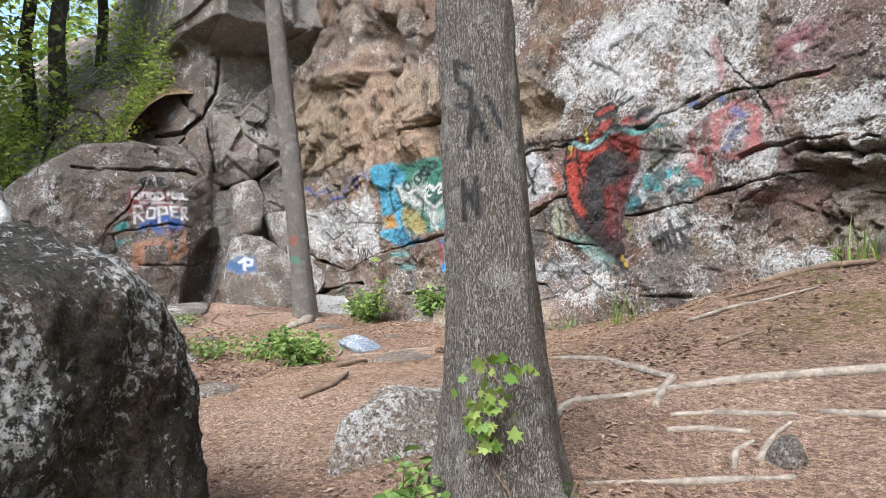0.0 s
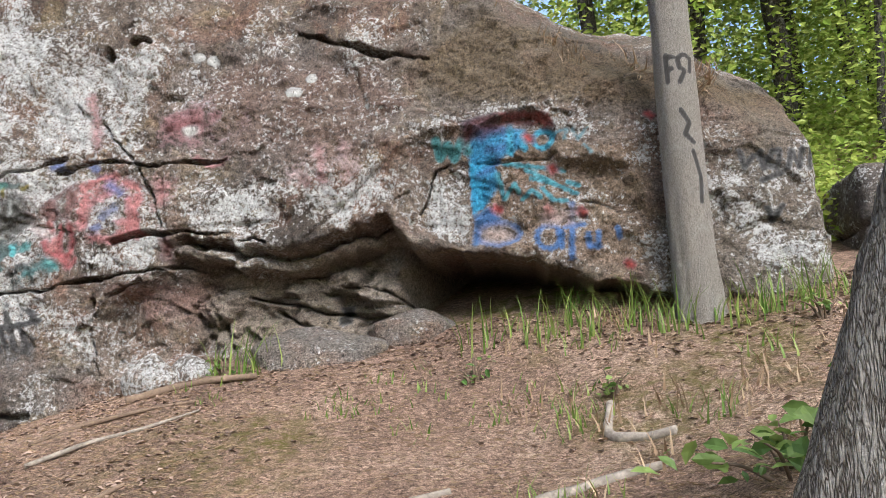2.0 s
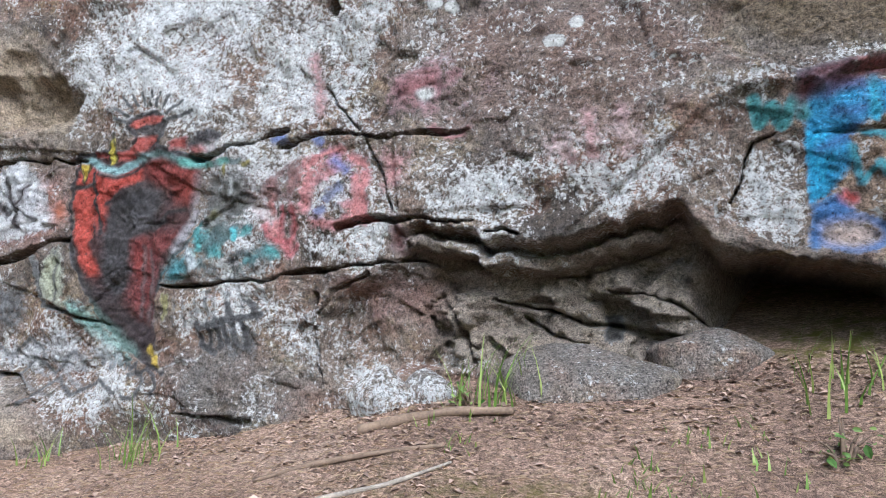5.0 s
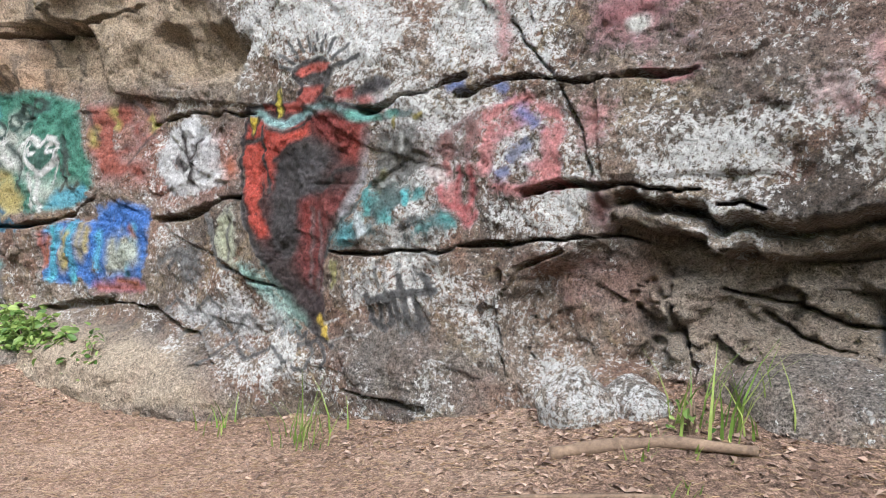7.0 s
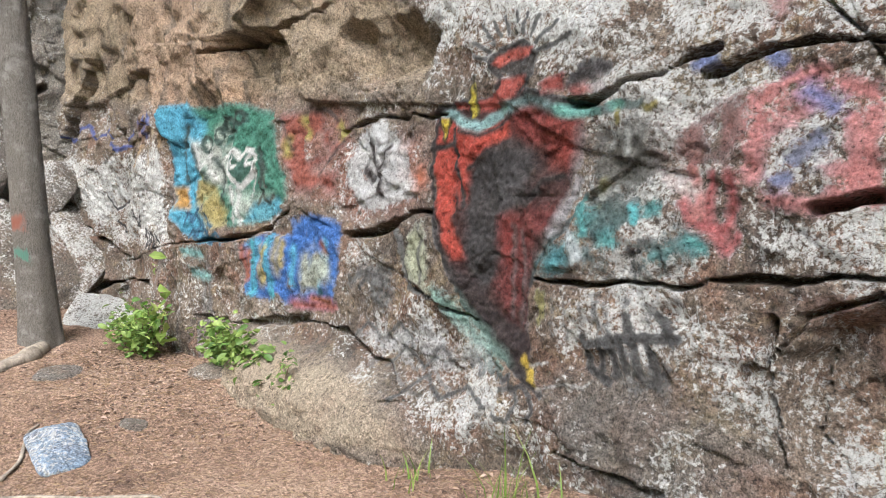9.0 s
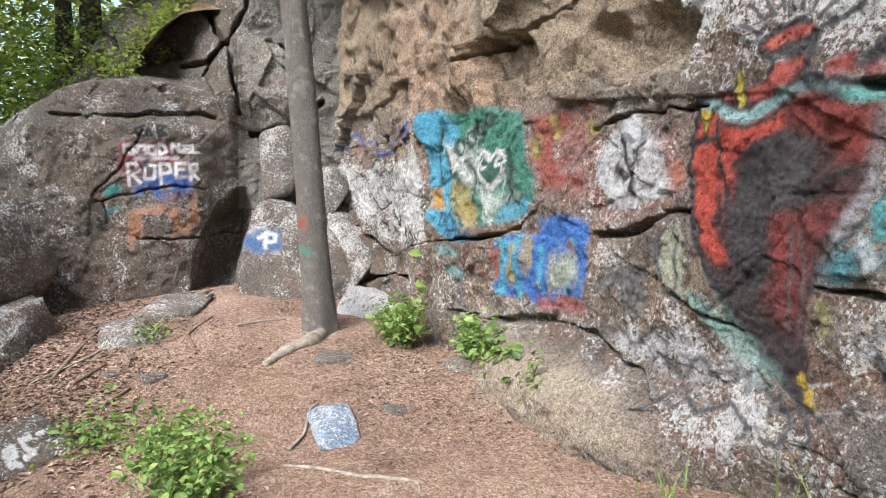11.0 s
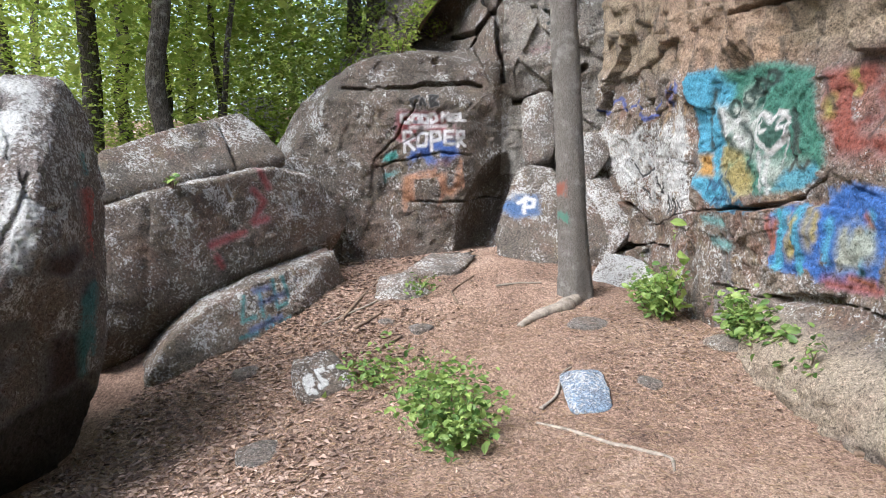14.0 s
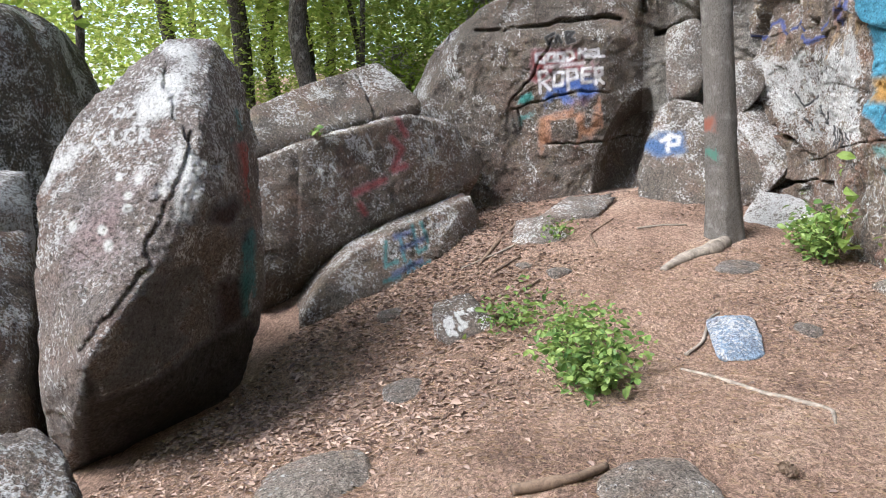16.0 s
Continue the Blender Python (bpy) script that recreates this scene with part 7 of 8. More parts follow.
def near_tree(base, top, r0, r1, mat, label, seed, flare, ridges, crown_at, bow=(0, 0), paint=None):
    t = thing("tree", base, label, "tree", "trees by the cliff")
    zero = np.array(base, float)
    ob, coat = trunk("trunk", (0, 0, -0.25), tuple(np.array(top) - zero), r0, r1, mat, t, flare, 76, 420, seed, ridges=ridges, bow=bow)
    if paint:
        coat.u, coat.v = coat.u * r0, coat.v + base[2]
        paint(coat, r0)
        repaint(ob, coat)
    local = np.array(top, float) - zero
    for k in range(3):
        a = seed + k * 2.1
        end = local + np.array((1.3 * math.cos(a), 1.3 * math.sin(a), 1.6))
        v, f = tube([local - (0, 0, 0.4), local + (end - local) * 0.5 + (0, 0, 0.2), end], [r1 * 0.8, r1 * 0.5, r1 * 0.2], 8, seed + k)
        shell("limb", v, f, mat, t)
    c = new("crown", HIGH_CROWN)
    c.parent, c.location = t, local + np.array(crown_at)
    return t


def oak_letters(c, r):
    for line in OAK_TEXT:
        c.stroke((0.025, 0.024, 0.022), 0.025, [(a * r, z) for a, z in line], strength=1.25, soft=0.012)


def pale_letters(c, r):
    for line in PALE_TEXT:
        c.stroke((0.04, 0.04, 0.04), 0.024, [(a * r, z) for a, z in line], strength=1.25, soft=0.012)


def corner_tree_paint(c, r):
    c.fill((0.05, 0.30, 0.20), [(4.4 * r, 1.95), (6.2 * r, 1.95), (6.2 * r, 2.2), (4.4 * r, 2.15)], 0.6, 0.06, grain=3)
    c.fill((0.36, 0.10, 0.05), [(4.6 * r, 2.25), (6.1 * r, 2.25), (6.1 * r, 2.5), (4.6 * r, 2.45)], 0.7, 0.08, grain=5)


# angles round the trunk and heights of the marks
OAK_TEXT = [[(5.45, 2.31), (5.1, 2.34), (5.1, 2.27), (5.45, 2.23), (5.4, 2.16), (5.05, 2.18)], [(5.3, 2.02), (5.5, 2.17), (5.75, 2.04)], [(5.35, 2.08), (5.7, 2.10)], [(5.1, 1.76), (5.1, 1.90), (5.45, 1.77), (5.45, 1.91)], [(5.85, 2.2), (6.1, 2.1)]]
PALE_TEXT = [[(4.15, 3.45), (4.15, 3.28)], [(4.15, 3.44), (4.5, 3.43)], [(4.15, 3.36), (4.4, 3.36)], [(4.95, 3.44), (4.7, 3.42), (4.75, 3.36), (5.0, 3.34), (4.7, 3.27)], [(5.1, 3.44), (5.4, 3.42), (5.3, 3.34)], [(4.6, 3.1), (4.95, 3.02), (4.7, 2.95), (5.1, 2.9)], [(5.0, 2.85), (5.3, 2.7), (5.2, 2.55)]]
near_tree((-1.88, 1.735, 0.74), (-2.24, 1.70, 8.2), 0.155, 0.085, OAK_BARK, "grey oak trunk with black painted letters and a vine", 1, 1.25, 0.012, (0, 0, 2.0), paint=oak_letters)
near_tree((-9.76, 3.88, 1.22), (-10.25, 3.3, 9.2), 0.155, 0.12, MID_BARK, "slim grey tree trunk with green and rust paint stains", 2, 0.5, 0.006, (0, 0, 2.0), paint=corner_tree_paint)
near_tree((0.40, 5.16, 1.92), (0.34, 5.02, 9.5), 0.12, 0.105, SMOOTH_BARK, "pale smooth tree trunk with black painted letters", 3, 0.35, 0.004, (0.3, -0.5, 2.0), paint=pale_letters)
near_tree((0.15, 2.95, 1.24), (1.95, 1.86, 7.3), 0.15, 0.13, BARK, "leaning oak trunk with deep grey bark", 4, 0.25, 0.014, (0.8, -0.5, 2.0))


# ---- woods ----
FAR_CROWNS = [crown_mesh("crown", np.random.default_rng(s), (2.2, 2.2, 2.4), 2600, 0.2, FOREST_LEAF) for s in (11, 12, 13)]


def forest_tree(x, y, r, seed, tall=13.0, z=None, lean=(0, 0)):
    z = gz(x, y) if z is None else z
    t = thing("tree", (x, y, z), "dark-barked forest tree with fresh yellow-green leaves", "tree", "trees of the wood")
    trunk("trunk", (0, 0, -0.4), (lean[0], lean[1], tall), r, r * 0.45, FAR_BARK, t, 0.4, 14, 40, seed, 0.12)
    rr = np.random.default_rng(seed)
    for k in range(4):
        h, a = rr.uniform(0.3, 0.85) * tall, rr.uniform(0, 6.3)
        v, f = tube([(lean[0] * h / tall, lean[1] * h / tall, h), (0.9 * math.cos(a), 0.9 * math.sin(a), h + 0.5), (2.2 * math.cos(a), 2.2 * math.sin(a), h + 0.8)], [r * 0.35, r * 0.2, r * 0.06], 6, k)
        shell("limb", v, f, FAR_BARK, t)
    for k in range(2):
        c = new("crown", FAR_CROWNS[(seed + k) % 3])
        c.parent, c.location, c.rotation_euler = t, (lean[0] * 0.6 + rr.normal(0, 0.8), rr.normal(0, 0.8), tall * (0.45 + 0.35 * k)), (0, 0, rr.uniform(0, 6.3))


WOOD = [(-15.0, -3.1, 0.17, 1.9), (-13.55, -3.67, 0.17, 1.9), (-18.3, -5.5, 0.16, 2.4), (-13.5, -1.4, 0.05, 2.5), (-11.4, -5.0, 0.07, 1.2), (-18.5, -8.6, 0.2, 2.5), (-16.1, 0.25, 0.14, 5.0), (-15.6, 0.8, 0.17, 5.2), (-17.5, 1.6, 0.13, 6.5),
        (3.75, 12.5, 0.17, 4.6), (4.75, 14.3, 0.15, 5.2), (3.9, 9.8, 0.05, 3.6), (6.35, 16.2, 0.15, 6), (7.8, 13.6, 0.13, 5.2), (-12.4, -1.9, 0.15, 2.0), (-14.6, -1.9, 0.06, 3.0), (9, 9, 0.16, 4), (11, 6, 0.15, 4), (8, 18, 0.15, 6), (5.5, 11, 0.07, 4.2), (-0.6, 10.8, 0.13, 5.8), (0.7, 12.2, 0.14, 6.2), (1.6, 10.2, 0.1, 4.8), (-2.0, 12.5, 0.14, 7.0), (2.6, 13.5, 0.15, 6.0)]
for n, (x, y, r, z) in enumerate(WOOD):
    forest_tree(x, y, r, 100 + n, 12 + n % 4, z, ((n * 7 % 5 - 2) * 0.25, (n * 3 % 5 - 2) * 0.2))
for n in range(26):
    a = n * 2.399
    d = 17 + (n * 5.7) % 14
    x, y = -3 + d * math.cos(a), 0 + d * math.sin(a)
    if y < 12 or x > 6:
        forest_tree(x, y, 0.12 + 0.01 * (n % 7), 200 + n, 13 + n % 5)

# far foliage that closes the view on every side
rng = np.random.default_rng(31)
n = 170000
ang, dist = rng.uniform(0, 2 * np.pi, n), rng.uniform(13, 46, n)
px, py = -3 + dist * np.cos(ang), 2 + dist * np.sin(ang)
clump = fbm(ang * 14, dist * 0.25, octaves=3, seed=44)
pz = ground_z(px, py) + np.abs(rng.normal(0, 1, n)) * 4.6 + rng.uniform(-0.5, 3.0, n) + np.where(py > 8, 3.0, 0.0)
keep = (clump + rng.normal(0, 0.35, n) > -0.4) & ((py < 11) | (px > 1))
v, f = leaves(np.stack([px, py, pz], -1)[keep], rng.uniform(0.007, 0.014, n)[keep] * dist[keep], rng, 0.4, 0.65)
far = shell("far_woods", v, f, FOREST_LEAF, smooth=False)
tagged(far, "dense spring foliage of the wood beyond the rocks", "foliage", kind="stuff")
# undergrowth: leaves in low layers on the slopes beyond the rocks
n = 140000
side = rng.uniform(0, 1, n) < 0.5
px = np.where(side, rng.uniform(-2.5, 14, n), rng.uniform(-24, -12.8, n))
py = np.where(side, rng.uniform(7.3, 18, n), rng.uniform(-9, 0.3, n))
clump = fbm(px * 0.9, py * 0.9, octaves=3, seed=45)
slope = np.minimum(along(px, TOP), 7.5) + 0.2 + 0.45 * (py - 6.6) - 1.2 * ramp(px, 0.2, 2.0) - 2.0 * ramp(px, 1.0, 6)
base = np.where(side, np.maximum(ground_z(px, py), slope), np.maximum(ground_z(px, py), 2.0))
pz = base + rng.uniform(0.1, 1.0, n) * (1 + 3.0 * np.clip(clump, 0, 1)) + np.where(side, 0.8, 0.45) * rng.integers(0, 7, n)
keep = clump > -0.25
v, f = leaves(np.stack([px, py, pz], -1)[keep], rng.uniform(0.06, 0.14, n)[keep], rng, 0.75, 0.6)
under = shell("undergrowth", v, f, FOREST_LEAF, smooth=False)
tagged(under, "layered green undergrowth on the wooded slope", "undergrowth", kind="stuff")


# bushes and saplings on the bank behind the boulders
n = 46000
px, py = rng.uniform(-20, -13.0, n), rng.uniform(-4.5, 2.6, n)
clump = fbm(px * 1.1, py * 1.1, octaves=3, seed=48)
pz = bank_z(px, py) + 0.03 + rng.uniform(0, 1, n) ** 1.6 * (0.35 + 2.0 * np.clip(clump + 0.2, 0, 1))
v, f = leaves(np.stack([px, py, pz], -1), rng.uniform(0.06, 0.13, n), rng, 0.65, 0.6)
tagged(shell("bank_bushes", v, f, FOREST_LEAF, smooth=False), "yellow-green bushes on the bank behind the boulders", "undergrowth", kind="stuff")
# ground cover and thickets on the slope beyond the cliff's end
n = 90000
px, py = rng.uniform(0.6, 13, n), rng.uniform(6.6, 20, n)
slope = np.minimum(along(px, TOP), 7.5) + 0.2 + 0.45 * (py - 6.6) - 1.2 * ramp(px, 0.2, 2.0) - 2.0 * ramp(px, 1.0, 6)
clump = fbm(px * 0.7, py * 0.7, octaves=3, seed=46)
tier = rng.uniform(0, 1, n) ** 2
pz = np.maximum(ground_z(px, py), slope) + 0.03 + tier * (0.5 + 2.8 * np.clip(clump + 0.25, 0, 1) * ramp(py, 7.5, 10))
v, f = leaves(np.stack([px, py, pz], -1), rng.uniform(0.05, 0.12, n), rng, 0.65, 0.6)
tagged(shell("thicket", v, f, FOREST_LEAF, smooth=False), "green thicket covering the slope under the trees", "undergrowth", kind="stuff")
n = 36000
ang, dist = rng.uniform(0.75, 1.75, n), rng.uniform(15, 34, n)
px, py = -1 + dist * np.cos(ang), 1 + dist * np.sin(ang)
pz = 4 + rng.uniform(0, 11, n)
keep = fbm(px * 0.5, pz * 0.6, py * 0.5, 3, 47) > -0.3
v, f = leaves(np.stack([px, py, pz], -1)[keep], rng.uniform(0.09, 0.2, n)[keep], rng, 0.5, 0.6)
tagged(shell("canopy", v, f, FOREST_LEAF, smooth=False), "hanging spring leaves of the far trees", "foliage", kind="stuff")


# ---- bushes, vine and small plants ----
def bush(at, spread_, count, size, label, seed, name="bush", mat=None, stems=7):
    rr = np.random.default_rng(seed)
    x, y = at[:2]
    z = gz(x, y) if len(at) < 3 else at[2]
    t = thing(name, (x, y, z), label, name.split("_")[0])
    tubes, ends = [], []
    for k in range(stems):
        a = rr.uniform(0, 6.3)
        e = np.array((spread_[0] * math.cos(a) * rr.uniform(0.3, 0.95), spread_[1] * math.sin(a) * rr.uniform(0.3, 0.95), spread_[2] * rr.uniform(0.5, 1.0)))
        e[2] += gz(x + e[0], y + e[1]) - z if len(at) < 3 else 0.0
        tubes.append(tube([(0.1 * e[0], 0.1 * e[1], -0.05), (e[0] * 0.5, e[1] * 0.5, e[2] * 0.65), tuple(e)], [0.009, 0.006, 0.002], 5, k))
        ends.append(e)
    v, f = joined(tubes)
    tagged(shell("stem", v, f, STICK_WOOD, t), kind="stuff")
    ends = np.array(ends)
    pick, s = rr.integers(0, stems, count), rr.uniform(0.25, 1.1, count)
    at_ = ends[pick] * s[:, None] + rr.normal(0, 1, (count, 3)) * np.array((spread_[0], spread_[1], spread_[2] * 0.6)) * 0.24
    low = ground_z(x + at_[:, 0], y + at_[:, 1]) - z if len(at) < 3 else -0.1
    at_[:, 2] = np.maximum(at_[:, 2], low + 0.02)
    v, f = blades(at_, rr.uniform(0.45, 1.3, count) * size * 0.92, rr)
    tagged(shell("foliage", v, f, mat or BUSH_LEAF, t, smooth=False), kind="stuff")
    return t


bush((-6.62, 2.66), (0.42, 0.34, 0.30), 950, 0.072, "leafy green bush growing on a low hump", 1, stems=12)
bush((-7.2, 2.45), (0.62, 0.42, 0.26), 520, 0.06, "thin sprawling green bush beside a hump", 2, stems=10)
bush((-7.75, 1.95), (0.5, 0.3, 0.2), 200, 0.07, "low sparse bush by a painted stone", 3)
bush((-9.25, 4.62), (0.5, 0.3, 0.42), 640, 0.085, "bright green bush at the cliff's foot", 4, stems=10)
bush((-9.1, 4.72), (0.22, 0.16, 0.75), 46, 0.17, "young shoot with large pale green leaves", 5, "shrub", GRASS_BLADE, 4)
bush((-7.75, 4.95), (0.62, 0.26, 0.42), 760, 0.09, "leafy green bush at the cliff's foot", 6, stems=10)
bush((-6.75, 4.9), (0.2, 0.14, 0.42), 90, 0.075, "small green bush against the cliff", 7)
bush((-2.12, 1.42), (0.3, 0.22, 0.14), 120, 0.07, "low maple seedlings at the oak's foot", 8, "plant")
bush((-1.62, 1.75), (0.12, 0.1, 0.16), 36, 0.045, "small weeds at the oak's foot", 9, "plant")
bush((-9.9, 2.15), (0.35, 0.25, 0.16), 120, 0.06, "low green weeds beside a rock", 10, "plant")
bush((0.22, 3.35), (0.35, 0.25, 0.22), 80, 0.10, "dark green seedlings on the slope", 12, "plant")
bush((-9.45, -0.42, 2.36), (0.12, 0.12, 0.14), 14, 0.1, "small plant growing from a crack", 13, "plant")
for n, (y, z) in enumerate([(0.05, 3.75), (-0.2, 3.45), (0.45, 4.55), (1.2, 4.5), (2.05, 4.62), (0.9, 5.2), (1.6, 4.25)]):
    bush((float(left_x(np.array([y]), np.array([z]))[0]) + 0.05, y, z), (0.3, 0.3, 0.3), 150, 0.07, "green fern growing on a rock ledge", 30 + n, "fern", FOREST_LEAF)
for n, (x, y) in enumerate([(-2.45, 5.05), (-0.9, 4.75), (0.9, 4.7), (1.3, 4.2), (-0.2, 4.5)]):
    bush((x, y), (0.12, 0.1, 0.12), 26, 0.045, "small green weed on the slope", 20 + n, "weed")


def lobed_leaf(s):
    """Outline of a five-lobed leaf."""
    pts = [(0, -0.5), (0.16, -0.22), (0.46, -0.30), (0.30, -0.02), (0.52, 0.16), (0.22, 0.18), (0, 0.52), (-0.22, 0.18), (-0.52, 0.16), (-0.30, -0.02), (-0.46, -0.30), (-0.16, -0.22)]
    return [(a * s, b * s) for a, b in pts]


# the vine climbs the side of the oak that faces the path's start
vine = thing("vine", (-1.9, 1.7, 0.75), "green five-lobed vine climbing the oak trunk", "vine")
face = Vector((2.03, -1.44)).normalized()
across = Vector((-face.y, face.x))
stem = [(face.x * 0.2, face.y * 0.2, -0.02)]
for k in range(1, 8):
    w = 0.05 * math.sin(k * 1.7)
    stem.append((face.x * (0.20 - 0.004 * k) + across.x * w, face.y * (0.20 - 0.004 * k) + across.y * w, 0.085 * k))
v, f = tube(stem, [0.006, 0.004, 0.002], 6, 3)
shell("stem", v, f, STICK_WOOD, vine)
rr = np.random.default_rng(8)
verts, faces = [], []
for k in range(56):
    h = rr.uniform(0.24, 0.56)
    w = rr.normal(0, 0.05) + (0.03 if h > 0.45 else -0.02)
    c = np.array((face.x * 0.215 + across.x * w, face.y * 0.215 + across.y * w, h))
    turn = Matrix.Rotation(rr.normal(0, 0.7), 3, "X") @ Matrix.Rotation(rr.normal(0, 0.5), 3, "Z")
    m = len(verts)
    for a, b in lobed_leaf(rr.uniform(0.035, 0.062)):
        q = turn @ Vector((a, 0, b))
        verts.append(tuple(c + np.array((across.x * q.x + face.x * (q.y + 0.03), across.y * q.x + face.y * (q.y + 0.03), q.z))))
    faces.append(tuple(range(m, len(verts))))
shell("foliage", verts, faces, GRASS_BLADE, vine, smooth=False)


def grass(at, count, tall, label, seed, radius=0.12, mat=None):
    rr = np.random.default_rng(seed)
    verts, faces = [], []
    x, y = at
    z = gz(x, y)
    for k in range(count):
        a, d = rr.uniform(0, 6.3), radius * math.sqrt(rr.uniform(0, 1))
        bx_, by_ = d * math.cos(a), d * math.sin(a)
        bz_ = gz(x + bx_, y + by_) - z - 0.02
        h, lean_, w, dirn = tall * rr.uniform(0.45, 1.1), rr.uniform(0.15, 0.7), rr.uniform(0.004, 0.008), rr.uniform(0, 6.3)
        cx_, cy_ = math.cos(dirn), math.sin(dirn)
        m = len(verts)
        for s in (0, 0.35, 0.7, 1.0):
            ww = w * (1 - s) + 0.0006
            ox, oy, oz = cx_ * lean_ * h * s * s, cy_ * lean_ * h * s * s, h * s * (1 - 0.25 * lean_ * s)
            verts += [(bx_ + ox - cy_ * ww, by_ + oy + cx_ * ww, bz_ + oz), (bx_ + ox + cy_ * ww, by_ + oy - cx_ * ww, bz_ + oz)]
        faces += [(m + 2 * s, m + 2 * s + 1, m + 2 * s + 3, m + 2 * s + 2) for s in range(3)]
    ob = shell("grass_tuft", verts, faces, mat or GRASS_BLADE, smooth=False)
    ob.location = (x, y, z)
    return tagged(ob, label, "grass", kind="stuff")


green, dry = "tuft of green grass on the soil", "tuft of dry straw-coloured grass"
TUFTS = [(-2.42, 5.1, 34, 0.35), (-2.25, 5.15, 20, 0.3), (-4.4, 5.0, 26, 0.3), (-5.2, 4.93, 16, 0.22), (-4.5, 4.95, 24, 0.34), (-0.95, 5.12, 14, 0.34), (-0.65, 5.1, 26, 0.26), (-0.4, 5.1, 40, 0.28), (-0.15, 5.08, 40, 0.26), (0.1, 5.08, 46, 0.3), (0.3, 4.95, 40, 0.24), (0.6, 5.0, 50, 0.26), (0.85, 5.0, 50, 0.3), (1.1, 5.05, 44, 0.26), (1.35, 5.0, 36, 0.22)]
for n, (x, y, k, h) in enumerate(TUFTS):
    grass((x, y), k // 2 + 4, h * 1.15, green, 300 + n, 0.17)
rr = np.random.default_rng(77)
for n in range(84):
    x, y = rr.uniform(-0.7, 2.8), rr.uniform(3.4, 5.7)
    grass((x, y), 15, 0.15, green if n % 2 else dry, 400 + n, 0.16, None if n % 2 else STRAW)
for n in range(14):
    grass((rr.uniform(-2.9, -0.6), rr.uniform(4.2, 5.0)), 12, 0.09, green, 500 + n, 0.12)
for n in range(40):
    x, y = rr.uniform(-15, -12.9), rr.uniform(-1.5, 1.6)
    ob = grass((x, y), 30, 0.4, green, 600 + n, 0.4)
    ob.location.z = float(bank_z(np.array([x]), np.array([y]))[0]) - 0.05
# dead grass hanging over the brow of the block
for n in range(26):
    x = rr.uniform(-2.2, 0.7)
    zt = float(along(np.array([x]), TOP)[0]) - 0.28 + rr.uniform(-0.1, 0.15)
    yt = float(cliff_y(np.array([x]), np.array([zt]))[0])
    ob = grass((x, yt), 16, 0.16, dry, 700 + n, 0.1, STRAW)
    ob.location, ob.rotation_euler = (x, yt, zt), (rr.uniform(0.6, 2.0), 0, rr.uniform(-0.4, 0.4))


# ---- roots and fallen wood ----
def on_ground(line, lift):
    return [(x, y, gz(x, y) + lift) for x, y in line]


def wood_piece(name, line, radii, label, category, mat, seed, lift=0.0):
    pts = on_ground(line, lift)
    mid = np.array(pts[len(pts) // 2])
    v, f = tube([tuple(np.array(p) - mid) for p in pts], radii, 10, seed, 0.22)
    ob = shell(name, v, f, mat)
    ob.location = tuple(mid)
    return tagged(ob, label, category)


ROOTS = [([(-2.0, 1.9), (-2.44, 2.49), (-2.25, 2.64), (-2.17, 2.9), (-1.96, 3.13), (-1.76, 3.25), (-1.3, 3.6), (-0.92, 3.75)], [0.016, 0.018, 0.024, 0.025, 0.02]), ([(-3.47, 3.3), (-3.09, 3.35), (-2.65, 3.18), (-2.29, 3.08)], [0.014, 0.02, 0.022]), ([(-2.29, 3.08), (-2.16, 2.86), (-2.05, 2.68)], [0.026, 0.018]),
         ([(-1.95, 2.66), (-1.84, 2.8), (-1.69, 2.86), (-1.55, 2.95)], [0.01, 0.018, 0.012]), ([(-1.88, 2.55), (-1.77, 2.69), (-1.61, 2.73)], [0.012, 0.016, 0.01]), ([(-1.51, 2.48), (-1.57, 2.57), (-1.56, 2.67)], [0.014, 0.016, 0.01]), ([(-1.8, 2.02), (-1.63, 2.26), (-1.47, 2.42), (-1.30, 2.52)], [0.01, 0.017, 0.01]), ([(-1.46, 2.55), (-1.53, 2.76), (-1.54, 2.89)], [0.014, 0.01]),
         ([(-1.49, 3.0), (-1.37, 3.04), (-1.1, 3.07)], [0.014, 0.018]), ([(-0.92, 3.48), (-0.74, 3.51), (-0.52, 3.65), (-0.36, 3.71), (-0.07, 3.78)], [0.02, 0.028, 0.02])]
ROOTS += [([(-0.22, 4.43), (-0.27, 4.19), (-0.24, 4.12), (-0.12, 4.07), (0.0, 4.02)], [0.022, 0.026, 0.024]), ([(-6.86, 3.23), (-6.72, 3.44), (-6.42, 3.62), (-6.27, 3.82), (-6.15, 3.94), (-5.96, 3.9)], [0.01, 0.018, 0.016, 0.008]), ([(-9.6, 3.85), (-9.38, 3.7), (-9.24, 3.5), (-9.1, 3.34), (-8.9, 3.22)], [0.09, 0.08, 0.06, 0.03])]
for n, (line, radii) in enumerate(ROOTS):
    wood_piece("root", line, radii, "bare weathered tree root crossing the soil", "root", ROOT_WOOD, n, 0.0)
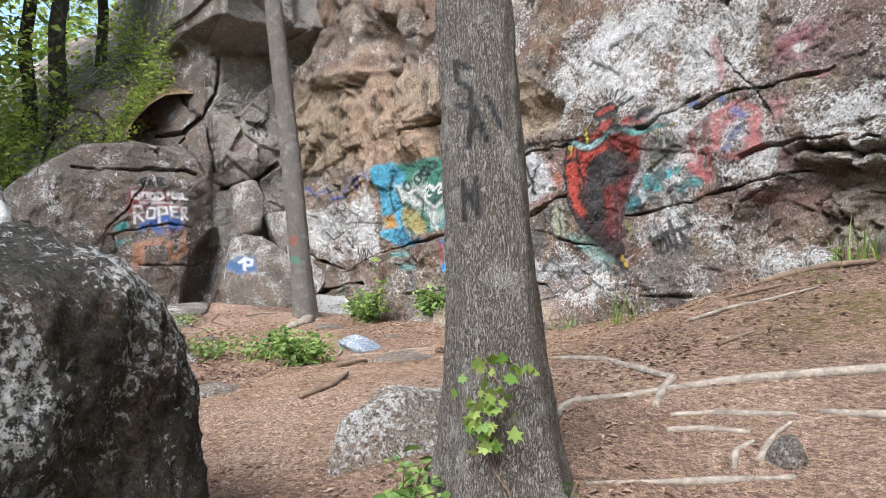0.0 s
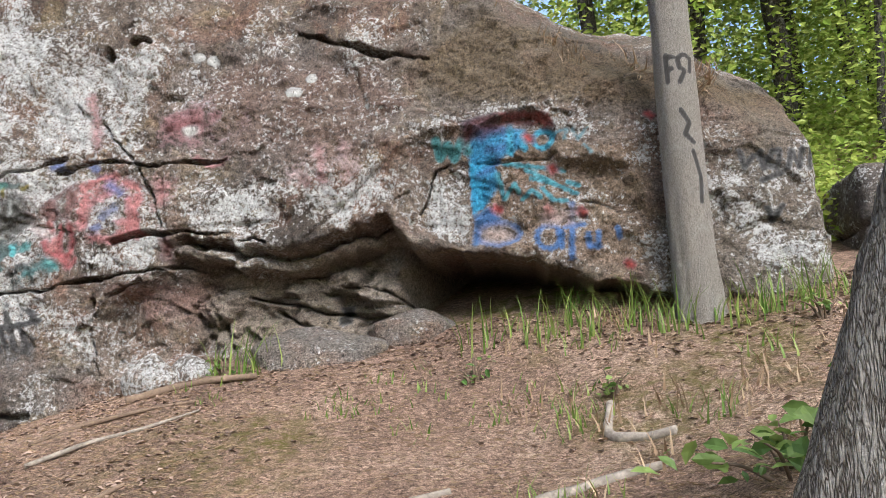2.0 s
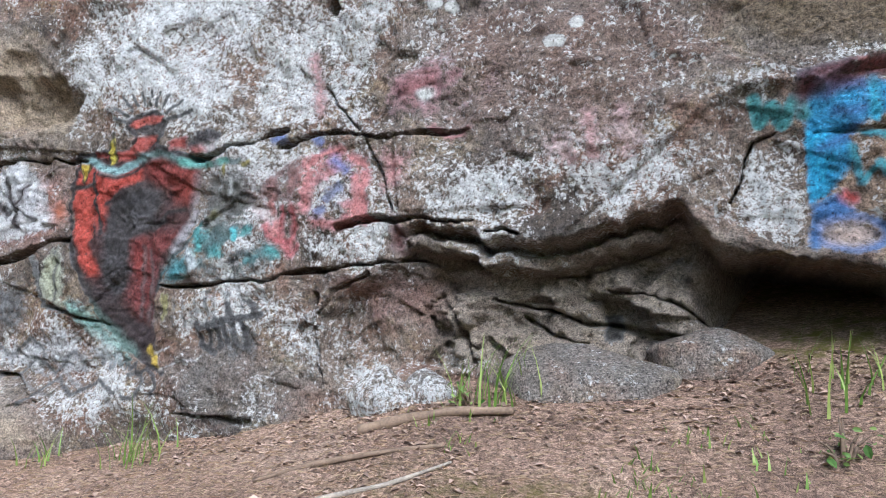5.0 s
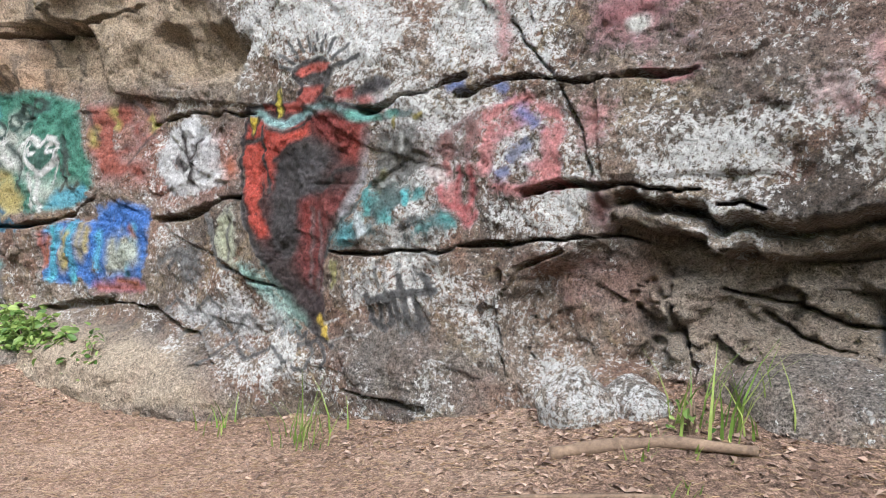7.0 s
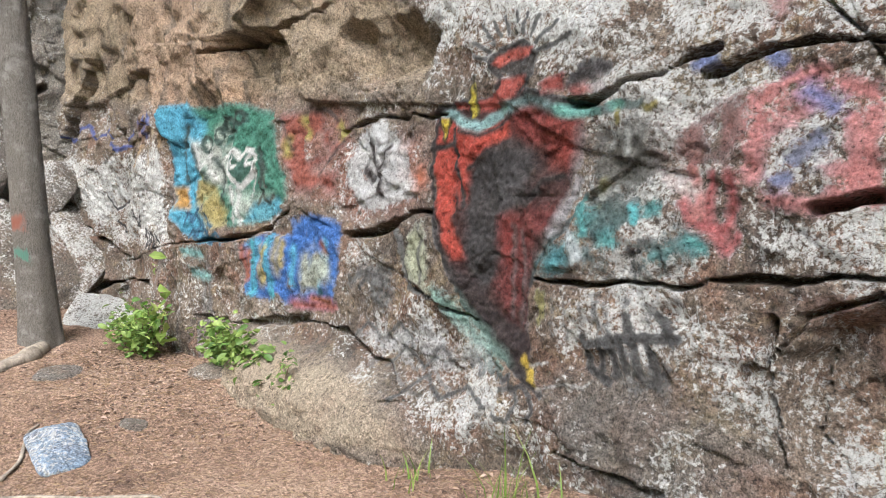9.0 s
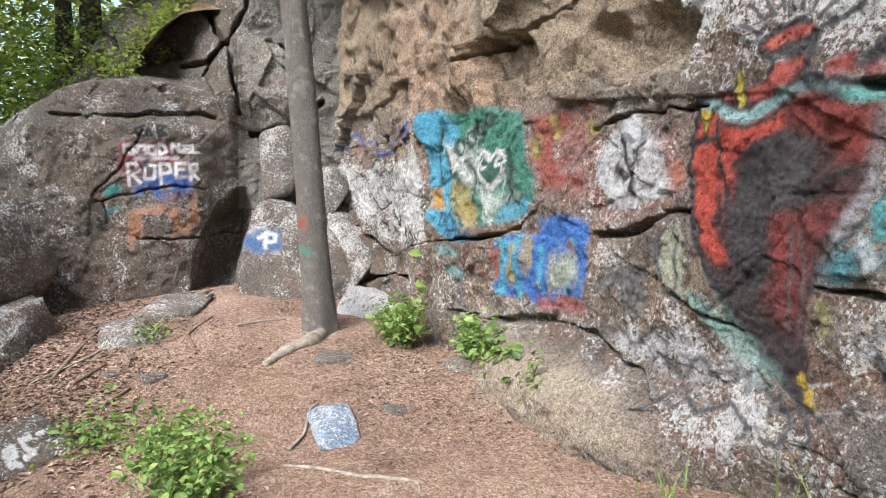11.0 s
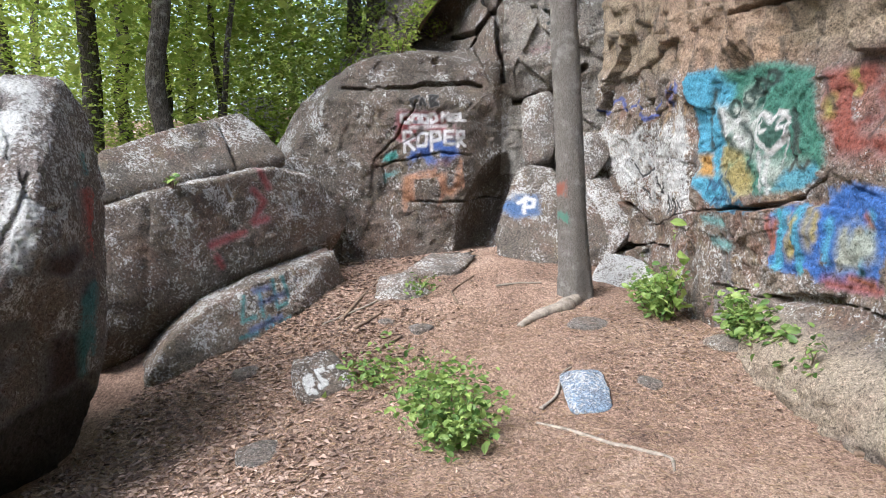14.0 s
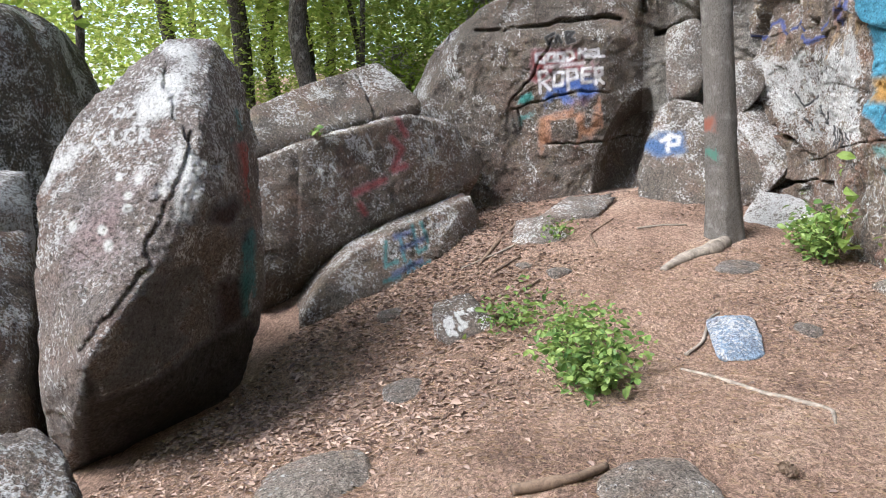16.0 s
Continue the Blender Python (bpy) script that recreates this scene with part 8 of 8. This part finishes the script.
STICKS = [([(-2.94, 4.02), (-2.75, 4.19), (-2.51, 4.31), (-2.33, 4.5)], 0.012), ([(-2.34, 3.51), (-2.31, 3.67), (-2.28, 3.76)], 0.012), ([(-3.92, 1.69), (-4.04, 1.95), (-4.5, 2.25)], 0.02), ([(-7.19, 3.29), (-7.38, 3.42), (-7.73, 3.5), (-7.81, 3.58)], 0.014),
          ([(-5.03, 2.4), (-5.09, 2.52), (-5.18, 2.66), (-5.35, 2.79)], 0.026), ([(-9.24, 1.38), (-10.0, 1.45), (-10.6, 1.6)], 0.018), ([(-9.96, 3.01), (-10.03, 3.26), (-10.05, 3.52)], 0.012), ([(-2.9, 4.75), (-2.76, 4.82), (-2.5, 4.9), (-2.2, 4.95)], 0.024), ([(-3.21, 4.39), (-2.93, 4.44), (-2.64, 4.52), (-2.41, 4.61)], 0.014)]
STICKS += [([(-9.3, 1.2), (-9.8, 1.7), (-10.4, 1.75)], 0.012), ([(-9.0, 1.6), (-9.5, 1.8)], 0.014), ([(-9.5, 2.6), (-9.9, 2.5), (-10.4, 2.75)], 0.01), ([(-6.1, 5.0), (-6.0, 5.12)], 0.02), ([(-6.0, 4.85), (-5.95, 4.95)], 0.016), ([(-8.3, 1.9), (-8.7, 2.1)], 0.018)]
for n, (line, r) in enumerate(STICKS):
    wood_piece("stick", line, [r, r, r * 0.6], "fallen stick lying on the soil", "stick", ROOT_WOOD if n % 3 == 0 else STICK_WOOD, 40 + n, r * 0.8)
# a pine cone of overlapping scales
cone = thing("pine_cone", (-5.38, 3.56, gz(-5.38, 3.56) + 0.025), "brown open pine cone lying on the soil", "pine cone")
cone.rotation_euler = (0, radians(84), radians(30))
v, f = tube([(0, 0, -0.05), (0, 0, 0.0), (0, 0, 0.05)], [0.012, 0.02, 0.008], 8)
shell("core", v, f, STICK_WOOD, cone)
k = np.arange(70)
ca, ch = k * 2.399, -0.05 + 0.1 * k / 70
cr = 0.026 * np.sin(np.pi * np.clip((k + 6) / 80, 0, 1)) ** 0.7
v, f = leaves(np.stack([cr * np.cos(ca), cr * np.sin(ca), ch], -1), np.full(70, 0.022), np.random.default_rng(3), 0.6, 0.8)
shell("scales", v, f, STICK_WOOD, cone, smooth=False)

# ---- dead leaves and needles on the ground ----
rng = np.random.default_rng(91)
n = 100000
px, py = rng.uniform(-11.8, 2.4, n), rng.uniform(-0.3, 5.5, n)
thick = fbm(px * 0.7, py * 0.7, octaves=3, seed=51) + 1.3 * ramp(-px, 4.8, 6.2) * (1 - ramp(py, 1.2, 2.6)) + 0.25 * ramp(px, -1.2, 0.5) + 0.4 * ramp(py, 4.6, 5.0) - 0.45 * ramp(px, -4.5, -3) * (1 - ramp(py, 4.4, 4.8)) + 0.45 * ramp(-px, 8.2, 9.5) - 0.2
keep = thick + rng.normal(0, 0.5, n) > 0.12
at = np.stack([px, py, ground_z(px, py) + 0.007], -1)[keep]
v, f = leaves(at, 0.013 + (0.040 + 0.03 * ramp(-at[:, 0], 4.5, 6.5) * (1 - ramp(at[:, 1], 1.5, 3.0))) * rng.uniform(0, 1, len(at)) ** 1.6, rng, 0.86, 0.55, 0.5)
tagged(shell("leaf_litter", v, f, DRY_LEAF, smooth=False), "brown dead leaves scattered on the soil", "leaf litter", kind="stuff")
n = 80000
px, py = rng.uniform(-9.5, 1.9, n), rng.uniform(-0.2, 5.3, n)
v, f = leaves(np.stack([px, py, ground_z(px, py) + 0.005], -1), rng.uniform(0.02, 0.06, n), rng, 0.93, 0.045, 0.1)
tagged(shell("pine_needles", v, f, STRAW, smooth=False), "dry pine needles and twigs on the soil", "pine needles", kind="stuff")
